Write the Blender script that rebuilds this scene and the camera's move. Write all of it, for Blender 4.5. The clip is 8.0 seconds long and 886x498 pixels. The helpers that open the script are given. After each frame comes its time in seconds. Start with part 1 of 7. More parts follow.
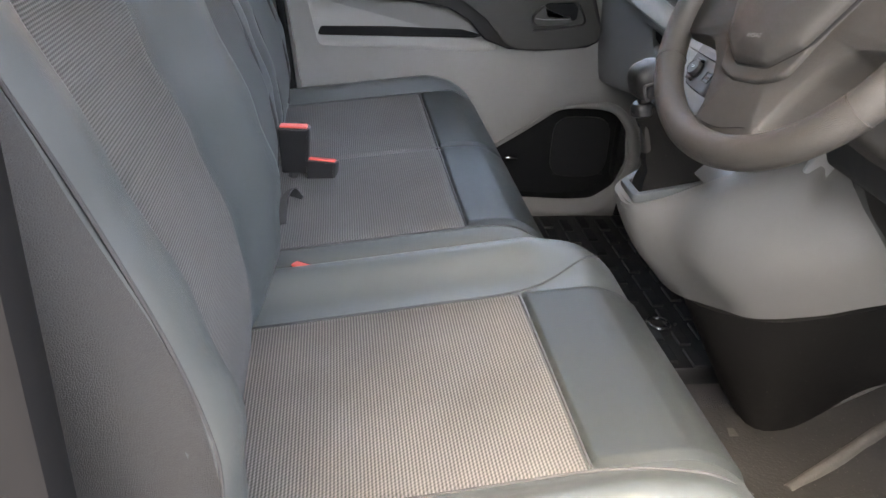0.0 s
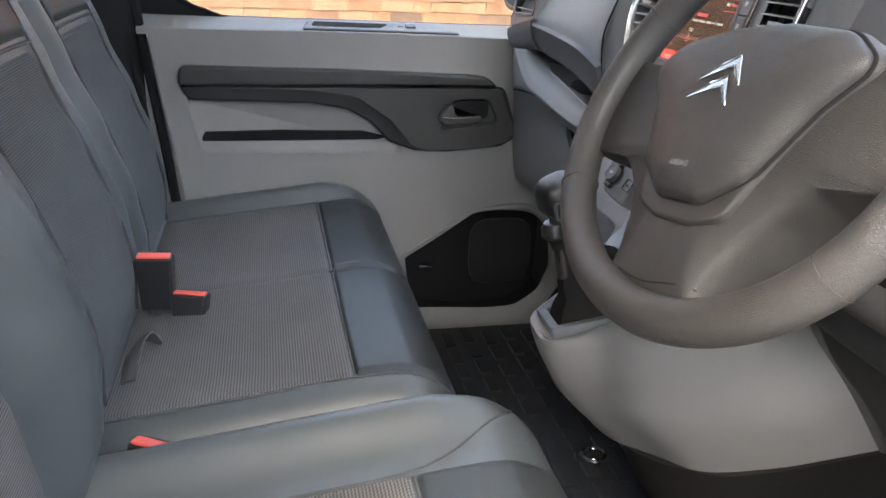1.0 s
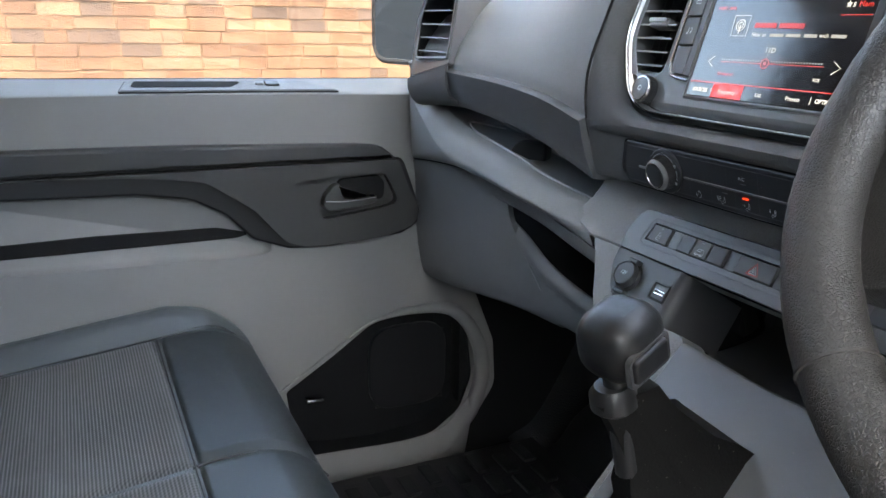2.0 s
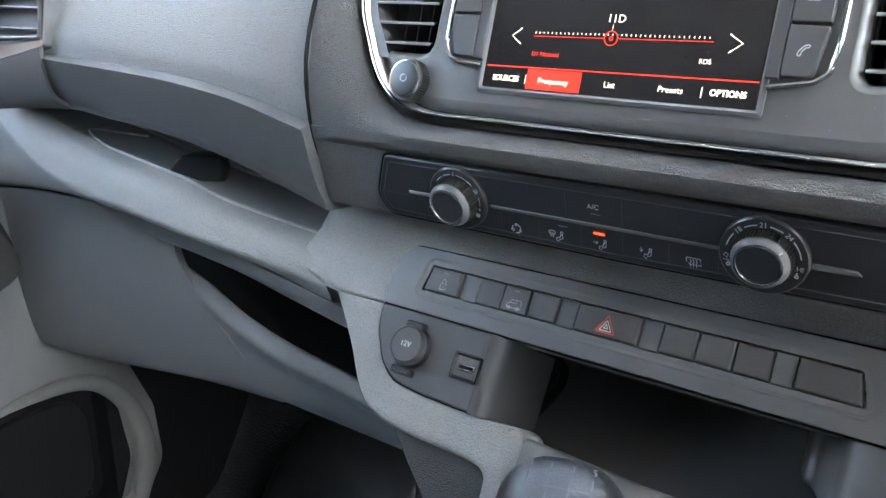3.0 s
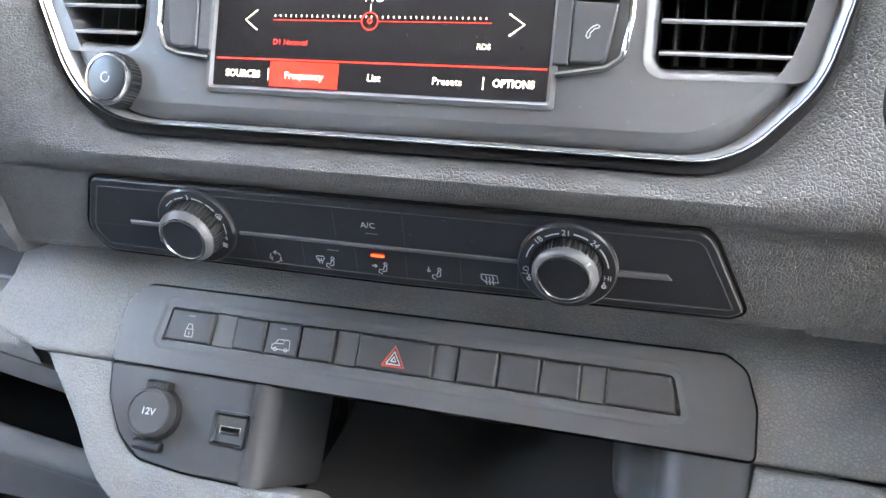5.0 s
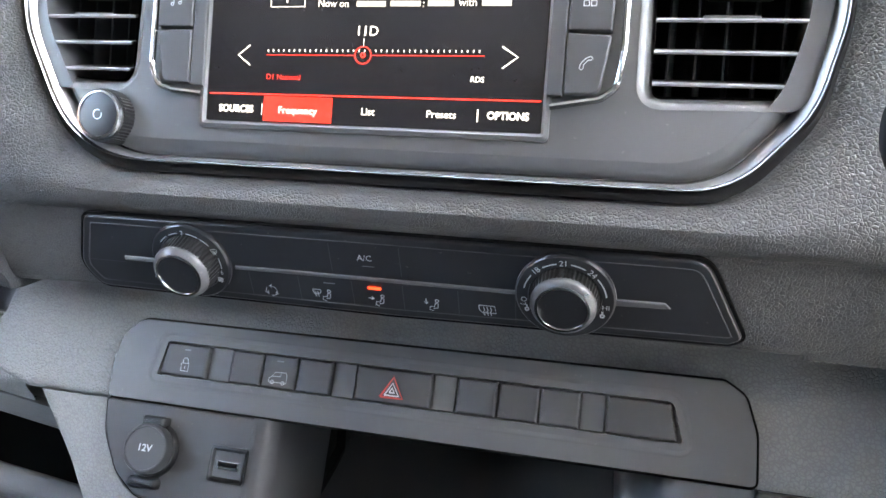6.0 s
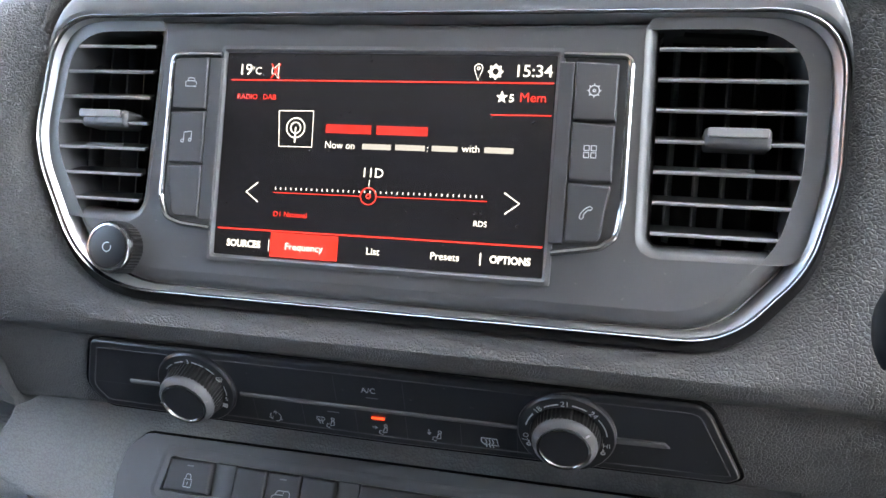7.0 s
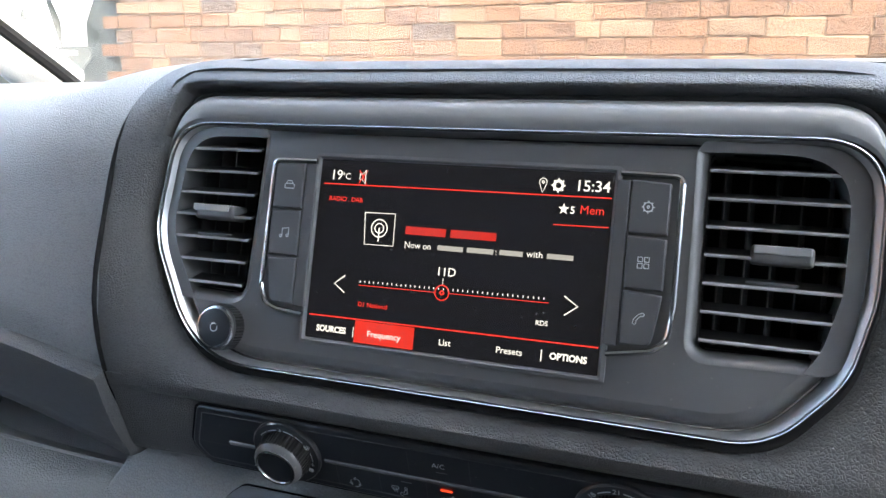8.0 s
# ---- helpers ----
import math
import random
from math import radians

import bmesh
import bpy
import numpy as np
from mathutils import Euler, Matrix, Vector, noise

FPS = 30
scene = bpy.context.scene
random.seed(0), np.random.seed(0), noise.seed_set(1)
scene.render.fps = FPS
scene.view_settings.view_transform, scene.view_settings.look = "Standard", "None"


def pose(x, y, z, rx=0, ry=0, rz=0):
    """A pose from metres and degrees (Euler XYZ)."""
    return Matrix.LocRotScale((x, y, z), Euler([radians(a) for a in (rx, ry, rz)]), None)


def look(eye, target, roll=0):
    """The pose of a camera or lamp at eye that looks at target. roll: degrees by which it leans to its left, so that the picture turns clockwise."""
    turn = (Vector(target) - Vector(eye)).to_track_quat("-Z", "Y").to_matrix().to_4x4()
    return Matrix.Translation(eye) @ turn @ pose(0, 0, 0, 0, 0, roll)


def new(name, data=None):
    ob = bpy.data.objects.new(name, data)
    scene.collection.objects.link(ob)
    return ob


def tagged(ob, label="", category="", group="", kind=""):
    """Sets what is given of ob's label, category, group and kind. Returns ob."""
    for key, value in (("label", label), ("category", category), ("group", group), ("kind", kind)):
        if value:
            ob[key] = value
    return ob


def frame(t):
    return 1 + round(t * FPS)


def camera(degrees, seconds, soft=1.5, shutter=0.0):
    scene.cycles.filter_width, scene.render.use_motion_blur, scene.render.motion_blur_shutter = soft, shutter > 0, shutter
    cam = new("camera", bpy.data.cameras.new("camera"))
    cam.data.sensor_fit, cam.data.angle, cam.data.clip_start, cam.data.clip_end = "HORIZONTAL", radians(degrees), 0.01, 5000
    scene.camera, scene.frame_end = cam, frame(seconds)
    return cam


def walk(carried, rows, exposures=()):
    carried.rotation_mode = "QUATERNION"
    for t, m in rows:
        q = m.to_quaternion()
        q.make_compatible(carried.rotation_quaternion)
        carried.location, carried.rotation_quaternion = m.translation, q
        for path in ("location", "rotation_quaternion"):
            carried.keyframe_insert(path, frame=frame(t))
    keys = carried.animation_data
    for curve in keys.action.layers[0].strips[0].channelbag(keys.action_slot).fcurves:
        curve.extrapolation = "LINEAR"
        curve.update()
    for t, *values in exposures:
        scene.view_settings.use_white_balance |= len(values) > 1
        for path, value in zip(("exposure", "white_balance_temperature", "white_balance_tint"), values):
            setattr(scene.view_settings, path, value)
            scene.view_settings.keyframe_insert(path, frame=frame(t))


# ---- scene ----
cam = camera(58.50, 8.0)
PATH = [
    (0.0, 1.0963, -0.5921, 0.9797, 62.79, -2.88, 82.90),
    (0.5, 1.0543, -0.5567, 0.9769, 64.37, -3.02, 78.43),
    (1.0, 0.9047, -0.4964, 0.9751, 68.84, -2.42, 77.90),
    (1.2, 0.8424, -0.4926, 0.9595, 70.80, -2.18, 77.98),
    (2.3, 0.3378, -0.4674, 0.9027, 73.67, -1.52, 57.07),
    (2.5, 0.2819, -0.4463, 0.9027, 73.17, -2.45, 51.12),
    (3.0, 0.1750, -0.3970, 0.9019, 71.98, -0.70, 35.37),
    (3.5, 0.1226, -0.3599, 0.8713, 67.03, 0.09, 22.85),
    (4.0, 0.1283, -0.3500, 0.8651, 67.54, -1.09, 19.31),
    (4.5, 0.1330, -0.3363, 0.8906, 68.89, -1.17, 17.26),
    (4.7, 0.1303, -0.3312, 0.8952, 70.07, -1.10, 16.62),
    (6.0, 0.1231, -0.3258, 0.9049, 72.12, 0.08, 15.04),
    (6.5, 0.1204, -0.3245, 0.9205, 73.13, 0.01, 14.69),
    (7.0, 0.1173, -0.3207, 0.9517, 74.45, -0.07, 14.59),
    (7.5, 0.1244, -0.3195, 0.9747, 75.37, 0.18, 15.33),
    (8.0, 0.1325, -0.3454, 0.9965, 75.94, 0.28, 20.78),
]
walk(cam, [(t, pose(*p)) for t, *p in PATH], exposures=[(0.0, 4.93, 8450, 9), (0.5, 5.03, 8450, 9), (1.2, 4.72, 8150, 7), (2.3, 4.92, 7600, 3), (3.0, 5.67, 7600, 2), (3.5, 6.33, 7700, 2), (4.5, 6.48, 7800, 5), (6.0, 6.05, 7700, 6), (6.5, 5.77, 7600, 6), (7.5, 5.03, 7500, 5), (8.0, 4.68, 7200, 4)])

# ---- world and light ----
world = bpy.data.worlds.new("sky")
scene.world = world
world.use_nodes = True
wn = world.node_tree
sky = wn.nodes.new("ShaderNodeTexSky")
sky.sky_type = "NISHITA"
sky.sun_disc = False
sky.sun_elevation = radians(60)
sky.sun_rotation = radians(120)
sky.air_density, sky.dust_density, sky.ozone_density = 1.0, 2.5, 1.0
wn.nodes["Background"].inputs["Strength"].default_value = 0.15
wn.links.new(sky.outputs[0], wn.nodes["Background"].inputs["Color"])

sun_data = bpy.data.lights.new("sun", "SUN")
sun_data.energy, sun_data.angle, sun_data.color = 0.42, radians(20), (1.0, 0.98, 0.95)
sun = new("sun", sun_data)
sun.matrix_world = look((3.2, -4.0, 14), (0, 0, 0))
scene.view_settings.exposure = 0.0


# ---- materials ----
def shader(name, base, rough=0.5, metal=0.0, var=0.15, var_scale=6.0, bump=0.0, bump_scale=900.0, kind="noise",
           coat=0.0, spec=0.5, dirt=0.0, obj_random=0.0, groove_shade=0.0):
    """Principled surface: two scales of tone variation, and a fine relief in metres of real size."""
    m = bpy.data.materials.new(name)
    m.use_nodes = True
    nt = m.node_tree
    p = nt.nodes["Principled BSDF"]
    p.inputs["Metallic"].default_value = metal
    p.inputs["Specular IOR Level"].default_value = spec
    p.inputs["Coat Weight"].default_value = coat
    geo = nt.nodes.new("ShaderNodeNewGeometry")
    pos = geo.outputs["Position"]

    def noise_at(scale, detail=3.0):
        n = nt.nodes.new("ShaderNodeTexNoise")
        n.inputs["Scale"].default_value = scale
        n.inputs["Detail"].default_value = detail
        nt.links.new(pos, n.inputs["Vector"])
        return n.outputs["Fac"]

    def math_node(op, a, b):
        n = nt.nodes.new("ShaderNodeMath")
        n.operation = op
        for i, v in enumerate((a, b)):
            if isinstance(v, (int, float)):
                n.inputs[i].default_value = v
            else:
                nt.links.new(v, n.inputs[i])
        return n.outputs[0]

    big, fine = noise_at(var_scale, 4.0), noise_at(var_scale * 14, 5.0)
    tone = math_node("ADD", math_node("MULTIPLY", math_node("SUBTRACT", big, 0.5), var * 2.0),
                     math_node("MULTIPLY", math_node("SUBTRACT", fine, 0.5), var * 1.2))
    if obj_random:
        info = nt.nodes.new("ShaderNodeObjectInfo")
        tone = math_node("ADD", tone, math_node("MULTIPLY", math_node("SUBTRACT", info.outputs["Random"], 0.5), obj_random))
    hsv = nt.nodes.new("ShaderNodeHueSaturation")
    hsv.inputs["Color"].default_value = (*base, 1)
    nt.links.new(math_node("ADD", tone, 1.0), hsv.inputs["Value"])
    colour = hsv.outputs["Color"]
    if dirt:
        speck = nt.nodes.new("ShaderNodeTexNoise")
        speck.inputs["Scale"].default_value = 420.0
        speck.inputs["Detail"].default_value = 2.0
        nt.links.new(pos, speck.inputs["Vector"])
        step = nt.nodes.new("ShaderNodeMapRange")
        step.inputs["From Min"].default_value, step.inputs["From Max"].default_value = 0.72, 0.76
        step.inputs["To Max"].default_value = dirt
        nt.links.new(speck.outputs["Fac"], step.inputs["Value"])
        mix = nt.nodes.new("ShaderNodeMix")
        mix.data_type = "RGBA"
        mix.inputs["B"].default_value = (0.45, 0.42, 0.38, 1)
        nt.links.new(step.outputs[0], mix.inputs["Factor"])
        nt.links.new(colour, mix.inputs["A"])
        colour = mix.outputs["Result"]
    nt.links.new(colour, p.inputs["Base Color"])
    nt.links.new(math_node("ADD", math_node("MULTIPLY", math_node("SUBTRACT", fine, 0.5), 0.12), rough), p.inputs["Roughness"])
    if bump:
        b = nt.nodes.new("ShaderNodeBump")
        b.inputs["Strength"].default_value = 1.0
        b.inputs["Distance"].default_value = bump
        if kind == "leather":
            v = nt.nodes.new("ShaderNodeTexVoronoi")
            v.feature = "DISTANCE_TO_EDGE"
            v.inputs["Scale"].default_value = bump_scale
            warp = nt.nodes.new("ShaderNodeVectorMath")
            warp.operation = "MULTIPLY_ADD"
            n = nt.nodes.new("ShaderNodeTexNoise")
            n.inputs["Scale"].default_value = bump_scale * 0.6
            nt.links.new(pos, n.inputs["Vector"])
            nt.links.new(n.outputs["Color"], warp.inputs[0])
            warp.inputs[1].default_value = (0.8 / bump_scale,) * 3
            nt.links.new(pos, warp.inputs[2])
            nt.links.new(warp.outputs[0], v.inputs["Vector"])
            r = nt.nodes.new("ShaderNodeMapRange")
            r.interpolation_type = "SMOOTHSTEP"
            r.inputs["From Max"].default_value = 0.22
            nt.links.new(v.outputs["Distance"], r.inputs["Value"])
            nt.links.new(r.outputs[0], b.inputs["Height"])
            if groove_shade:
                # groove shade put into the colour: darker where the relief is low
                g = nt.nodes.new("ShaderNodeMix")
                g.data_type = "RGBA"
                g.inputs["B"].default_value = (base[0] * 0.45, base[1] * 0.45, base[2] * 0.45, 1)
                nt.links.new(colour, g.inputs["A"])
                nt.links.new(math_node("MULTIPLY", math_node("SUBTRACT", 1.0, r.outputs[0]), groove_shade), g.inputs["Factor"])
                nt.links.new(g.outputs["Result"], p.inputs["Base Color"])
        else:
            nt.links.new(noise_at(bump_scale, 2.0), b.inputs["Height"])
        nt.links.new(b.outputs[0], p.inputs["Normal"])
    return m


def fabric(name, light, dark, pitch, along, across, relief=0.0006):
    """Woven cloth: raised ribs of that pitch that run across `across`, broken into stitches along `along` (unit vectors)."""
    m = bpy.data.materials.new(name)
    m.use_nodes = True
    nt = m.node_tree
    p = nt.nodes["Principled BSDF"]
    p.inputs["Roughness"].default_value = 0.85
    p.inputs["Specular IOR Level"].default_value = 0.25
    p.inputs["Sheen Weight"].default_value = 0.08
    geo = nt.nodes.new("ShaderNodeNewGeometry")

    def ripple(direction, step, shift=None):
        d = nt.nodes.new("ShaderNodeVectorMath")
        d.operation = "DOT_PRODUCT"
        nt.links.new(geo.outputs["Position"], d.inputs[0])
        d.inputs[1].default_value = direction
        k = nt.nodes.new("ShaderNodeMath")
        k.operation = "MULTIPLY_ADD"
        nt.links.new(d.outputs["Value"], k.inputs[0])
        k.inputs[1].default_value = 2 * math.pi / step
        if shift is None:
            k.inputs[2].default_value = 0.0
        else:
            nt.links.new(shift, k.inputs[2])
        s = nt.nodes.new("ShaderNodeMath")
        s.operation = "SINE"
        nt.links.new(k.outputs[0], s.inputs[0])
        return s.outputs[0], k.outputs[0]

    rib, phase = ripple(across, pitch)
    half = nt.nodes.new("ShaderNodeMath")
    half.operation = "MULTIPLY"
    nt.links.new(phase, half.inputs[0])
    half.inputs[1].default_value = 0.5
    stitch, _ = ripple(along, pitch * 1.3, half.outputs[0])
    mul = nt.nodes.new("ShaderNodeMath")
    mul.operation = "MULTIPLY_ADD"
    nt.links.new(stitch, mul.inputs[0])
    mul.inputs[1].default_value = 0.45
    nt.links.new(rib, mul.inputs[2])
    r = nt.nodes.new("ShaderNodeMapRange")
    r.inputs["From Min"].default_value, r.inputs["From Max"].default_value = -1.3, 1.3
    nt.links.new(mul.outputs[0], r.inputs["Value"])
    noise_big = nt.nodes.new("ShaderNodeTexNoise")
    noise_big.inputs["Scale"].default_value = 9.0
    noise_big.inputs["Detail"].default_value = 5.0
    nt.links.new(geo.outputs["Position"], noise_big.inputs["Vector"])
    mix = nt.nodes.new("ShaderNodeMix")
    mix.data_type = "RGBA"
    mix.inputs["A"].default_value, mix.inputs["B"].default_value = (*dark, 1), (*light, 1)
    nt.links.new(r.outputs[0], mix.inputs["Factor"])
    hsv = nt.nodes.new("ShaderNodeHueSaturation")
    nt.links.new(mix.outputs["Result"], hsv.inputs["Color"])
    v = nt.nodes.new("ShaderNodeMapRange")
    v.inputs["To Min"].default_value, v.inputs["To Max"].default_value = 0.75, 1.25
    nt.links.new(noise_big.outputs["Fac"], v.inputs["Value"])
    nt.links.new(v.outputs[0], hsv.inputs["Value"])
    nt.links.new(hsv.outputs[0], p.inputs["Base Color"])
    b = nt.nodes.new("ShaderNodeBump")
    b.inputs["Distance"].default_value = relief
    nt.links.new(r.outputs[0], b.inputs["Height"])
    nt.links.new(b.outputs[0], p.inputs["Normal"])
    return m


def glow(name, colour, strength):
    m = bpy.data.materials.new(name)
    m.use_nodes = True
    p = m.node_tree.nodes["Principled BSDF"]
    p.inputs["Base Color"].default_value = (0.01, 0.01, 0.01, 1)
    p.inputs["Emission Color"].default_value = (*colour, 1)
    p.inputs["Emission Strength"].default_value = strength
    p.inputs["Roughness"].default_value = 0.3
    return m


def clear_glass(name, tint=(1, 1, 1)):
    m = bpy.data.materials.new(name)
    m.use_nodes = True
    p = m.node_tree.nodes["Principled BSDF"]
    p.inputs["Base Color"].default_value = (*tint, 1)
    p.inputs["Transmission Weight"].default_value = 1.0
    p.inputs["Roughness"].default_value = 0.0
    p.inputs["IOR"].default_value = 1.45
    return m


M_PAD = shader("charcoal_grained_plastic", (0.090, 0.092, 0.095), 0.52, spec=0.3, var=0.12, bump=0.00030, bump_scale=600, kind="leather", dirt=0.12, groove_shade=0.3)
M_GREY = shader("grey_grained_plastic", (0.25, 0.255, 0.255), 0.5, var=0.08, bump=0.0003, bump_scale=500, kind="leather", dirt=0.1, groove_shade=0.3)
M_LOWER = shader("mid_grey_grained_plastic", (0.135, 0.138, 0.14), 0.5, var=0.08, bump=0.0002, bump_scale=700, kind="leather")
M_DOOR = shader("door_grey_plastic", (0.185, 0.182, 0.176), 0.55, var=0.06, bump=0.00015, bump_scale=900, kind="leather")
M_PILLAR = shader("black_pillar_rubber", (0.008, 0.008, 0.0085), 0.9, spec=0.05, var=0.1)
M_DOORDARK = shader("door_dark_grey_plastic", (0.029, 0.0285, 0.0277), 0.5, var=0.08, bump=0.0003, bump_scale=550, kind="leather")
M_ARM = shader("dark_lever_plastic", (0.034, 0.034, 0.033), 0.45, var=0.08)
M_BLACK = shader("satin_black_plastic", (0.013, 0.013, 0.014), 0.42, spec=0.35, var=0.15, dirt=0.1)
M_SOFTBLACK = shader("matt_black_plastic", (0.0095, 0.0095, 0.0102), 0.75, spec=0.12, var=0.2, bump=0.0002, bump_scale=700)
M_BEZEL = shader("graphite_satin_plastic", (0.092, 0.092, 0.095), 0.36, var=0.08, dirt=0.12)
M_BAND = shader("satin_grey_band", (0.17, 0.173, 0.178), 0.4, var=0.06, dirt=0.08)
M_FLANK = shader("satin_grey_metal_paint", (0.40, 0.41, 0.42), 0.34, metal=0.75, var=0.06, dirt=0.06)
M_KNOB = shader("worn_knob_plastic", (0.0095, 0.0095, 0.010), 0.34, spec=0.4, var=0.12, bump=0.00006, bump_scale=1100, kind="leather", dirt=0.06)
M_PLATE = shader("blue_grey_gear_plate", (0.06, 0.066, 0.07), 0.55, spec=0.3, var=0.08)
M_PANEL = shader("climate_panel_black", (0.016, 0.017, 0.02), 0.33, var=0.15, dirt=0.1)
M_SWITCH = shader("switch_bezel_grey", (0.096, 0.099, 0.103), 0.45, var=0.08, dirt=0.1)
M_BUTTON = shader("button_dark_rubber", (0.054, 0.055, 0.058), 0.5, var=0.1, dirt=0.08)
M_CHROME = shader("satin_chrome", (0.78, 0.79, 0.8), 0.16, metal=1.0, var=0.06, var_scale=30)
M_TRIM = shader("dull_chrome_trim", (0.40, 0.405, 0.41), 0.22, metal=1.0, var=0.08, var_scale=30)
M_BRIGHT = shader("bright_metal", (0.85, 0.86, 0.87), 0.1, metal=1.0, var=0.04)
M_VINYL = shader("dark_slate_vinyl", (0.0415, 0.0480, 0.0492), 0.40, spec=0.55, var=0.06, bump=0.00005, bump_scale=900, kind="leather")
# lighter copy of the charcoal plastic; paints window light on the pad
M_PADLIT = shader("lit_charcoal_grained_plastic", (0.235, 0.24, 0.245), 0.55, spec=0.3, var=0.1, bump=0.00028, bump_scale=600, kind="leather", dirt=0.1, groove_shade=0.3)
# seat vinyl darkened to paint shade on the driver's outer bolster
M_VINYLSHADE = shader("shaded_seat_side_vinyl", (0.015, 0.015, 0.0154), 0.5, var=0.1, bump=0.0002, bump_scale=650, kind="leather")
M_SIDEDARK = shader("black_seat_side", (0.008, 0.008, 0.0083), 0.9, spec=0.08, var=0.15)
M_THREAD = shader("black_thread", (0.03, 0.03, 0.032), 0.8)
M_RIM = shader("worn_grey_leatherette", (0.024, 0.0225, 0.0212), 0.46, var=0.12, bump=0.0002, bump_scale=620, kind="leather", dirt=0.12, groove_shade=0.5)
M_HUB = shader("worn_brown_grey_plastic", (0.023, 0.0217, 0.0205), 0.48, var=0.1, bump=0.0002, bump_scale=700, kind="leather", dirt=0.1, groove_shade=0.35)
M_SEAM = shader("dark_brown_thread", (0.03, 0.027, 0.025), 0.8)
M_RUBBER = shader("black_rubber_mat", (0.010, 0.0108, 0.0122), 0.48, spec=0.5, var=0.3, var_scale=14, bump=0.0004, bump_scale=300, dirt=0.25)
M_CARPET = shader("black_carpet", (0.022, 0.022, 0.025), 0.95, var=0.4, bump=0.002, bump_scale=350)
M_MAT = shader("dusty_grey_floor_rubber", (0.018, 0.0178, 0.0175), 0.7, spec=0.2, var=0.35, var_scale=9, bump=0.0008, bump_scale=160, dirt=0.4)
M_MATEDGE = shader("scuffed_grey_rubber_edge", (0.050, 0.0485, 0.046), 0.7, spec=0.25, var=0.4, var_scale=14, bump=0.0006, bump_scale=220, dirt=0.35)
M_UNDER = shader("dark_brown_tunnel_trim", (0.0062, 0.0059, 0.0057), 0.8, spec=0.1, var=0.2, bump=0.0003, bump_scale=500, dirt=0.15)
M_RED = shader("red_plastic", (0.62, 0.075, 0.055), 0.45, var=0.1)
M_WEB = shader("dark_belt_webbing", (0.04, 0.04, 0.042), 0.8, bump=0.0003, bump_scale=1200)
# pale grey; on the vent slats it stands for a highlight
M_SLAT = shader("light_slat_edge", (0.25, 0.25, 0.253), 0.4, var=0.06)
M_ICON = shader("pale_print", (0.62, 0.64, 0.66), 0.6, var=0.04)
M_WORNPRINT = shader("worn_grey_print", (0.022, 0.0225, 0.024), 0.45)
M_SHELF = shader("dark_shelf_plastic", (0.21, 0.214, 0.218), 0.5, var=0.1, bump=0.0002, bump_scale=700, kind="leather")
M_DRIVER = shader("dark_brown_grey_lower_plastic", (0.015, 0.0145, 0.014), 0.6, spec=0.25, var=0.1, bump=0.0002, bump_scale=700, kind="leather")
# console grey darkened so the knee panel carries its shade in colour
M_KNEE = shader("shaded_knee_grey", (0.104, 0.102, 0.098), 0.55, var=0.08, bump=0.0002, bump_scale=700, kind="leather", dirt=0.06)
M_MARK = shader("dim_grey_print", (0.22, 0.23, 0.24), 0.6)
M_HEAD = shader("pale_headlining", (0.6, 0.59, 0.57), 0.9, var=0.06, bump=0.0005, bump_scale=600)
M_BULK = shader("dark_grey_bulkhead", (0.07, 0.07, 0.072), 0.7, var=0.1)
M_BODY = shader("white_body_paint", (0.75, 0.75, 0.74), 0.25, coat=0.5, var=0.03)
M_SCREEN = shader("black_display_glass", (0.006, 0.006, 0.008), 0.12, var=0.1, dirt=0.08)
# the lit panel glows faintly even where it shows black
M_SCREEN.node_tree.nodes["Principled BSDF"].inputs["Emission Color"].default_value = (0.95, 0.95, 1.0, 1.0)
M_SCREEN.node_tree.nodes["Principled BSDF"].inputs["Emission Strength"].default_value = 0.0005
# a lit panel is never quite black
lit_panel = M_SCREEN.node_tree.nodes["Principled BSDF"]
lit_panel.inputs["Emission Color"].default_value = (0.85, 0.85, 1.0, 1)
lit_panel.inputs["Emission Strength"].default_value = 0.0004
M_WHITE_LIT = glow("lit_white", (1.0, 0.97, 0.95), 0.050)
M_RED_LIT = glow("lit_red", (0.95, 0.04, 0.03), 0.048)
M_REDFILL = glow("lit_red_field", (0.95, 0.040, 0.025), 0.036)
M_WHITE_DIM = glow("dim_white", (1.0, 0.97, 0.95), 0.020)
M_RED_DIM = glow("dim_red", (0.95, 0.04, 0.03), 0.026)
M_ORANGE = glow("lit_orange", (1.0, 0.06, 0.02), 0.080)
M_CLOTH = fabric("ribbed_grey_cloth", (0.205, 0.198, 0.190), (0.050, 0.049, 0.048), 0.0034, (1, 0, 0), (0, 0.985, 0.174))
M_BACKCLOTH = fabric("ribbed_grey_back_cloth", (0.21, 0.208, 0.202), (0.075, 0.074, 0.073), 0.0029, (1, 0, 0), (0, -0.29, 0.957))
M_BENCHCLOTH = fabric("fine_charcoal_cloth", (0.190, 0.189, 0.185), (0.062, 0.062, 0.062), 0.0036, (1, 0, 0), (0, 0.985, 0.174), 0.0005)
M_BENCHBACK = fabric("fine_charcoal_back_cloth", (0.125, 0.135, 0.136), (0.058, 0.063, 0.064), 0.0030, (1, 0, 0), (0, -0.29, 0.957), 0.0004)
M_GLASS = clear_glass("window_glass")
M_MIRROR = shader("mirror_silver", (0.9, 0.9, 0.9), 0.02, metal=1.0, var=0.0)
M_BRICK = shader("orange_red_brick", (0.100, 0.047, 0.0215), 0.9, var=0.5, var_scale=4.5, bump=0.004, bump_scale=90, obj_random=0.5)
M_BRICKPALE = shader("buff_brick", (0.118, 0.067, 0.035), 0.9, var=0.4, var_scale=4, bump=0.004, bump_scale=90, obj_random=0.3)
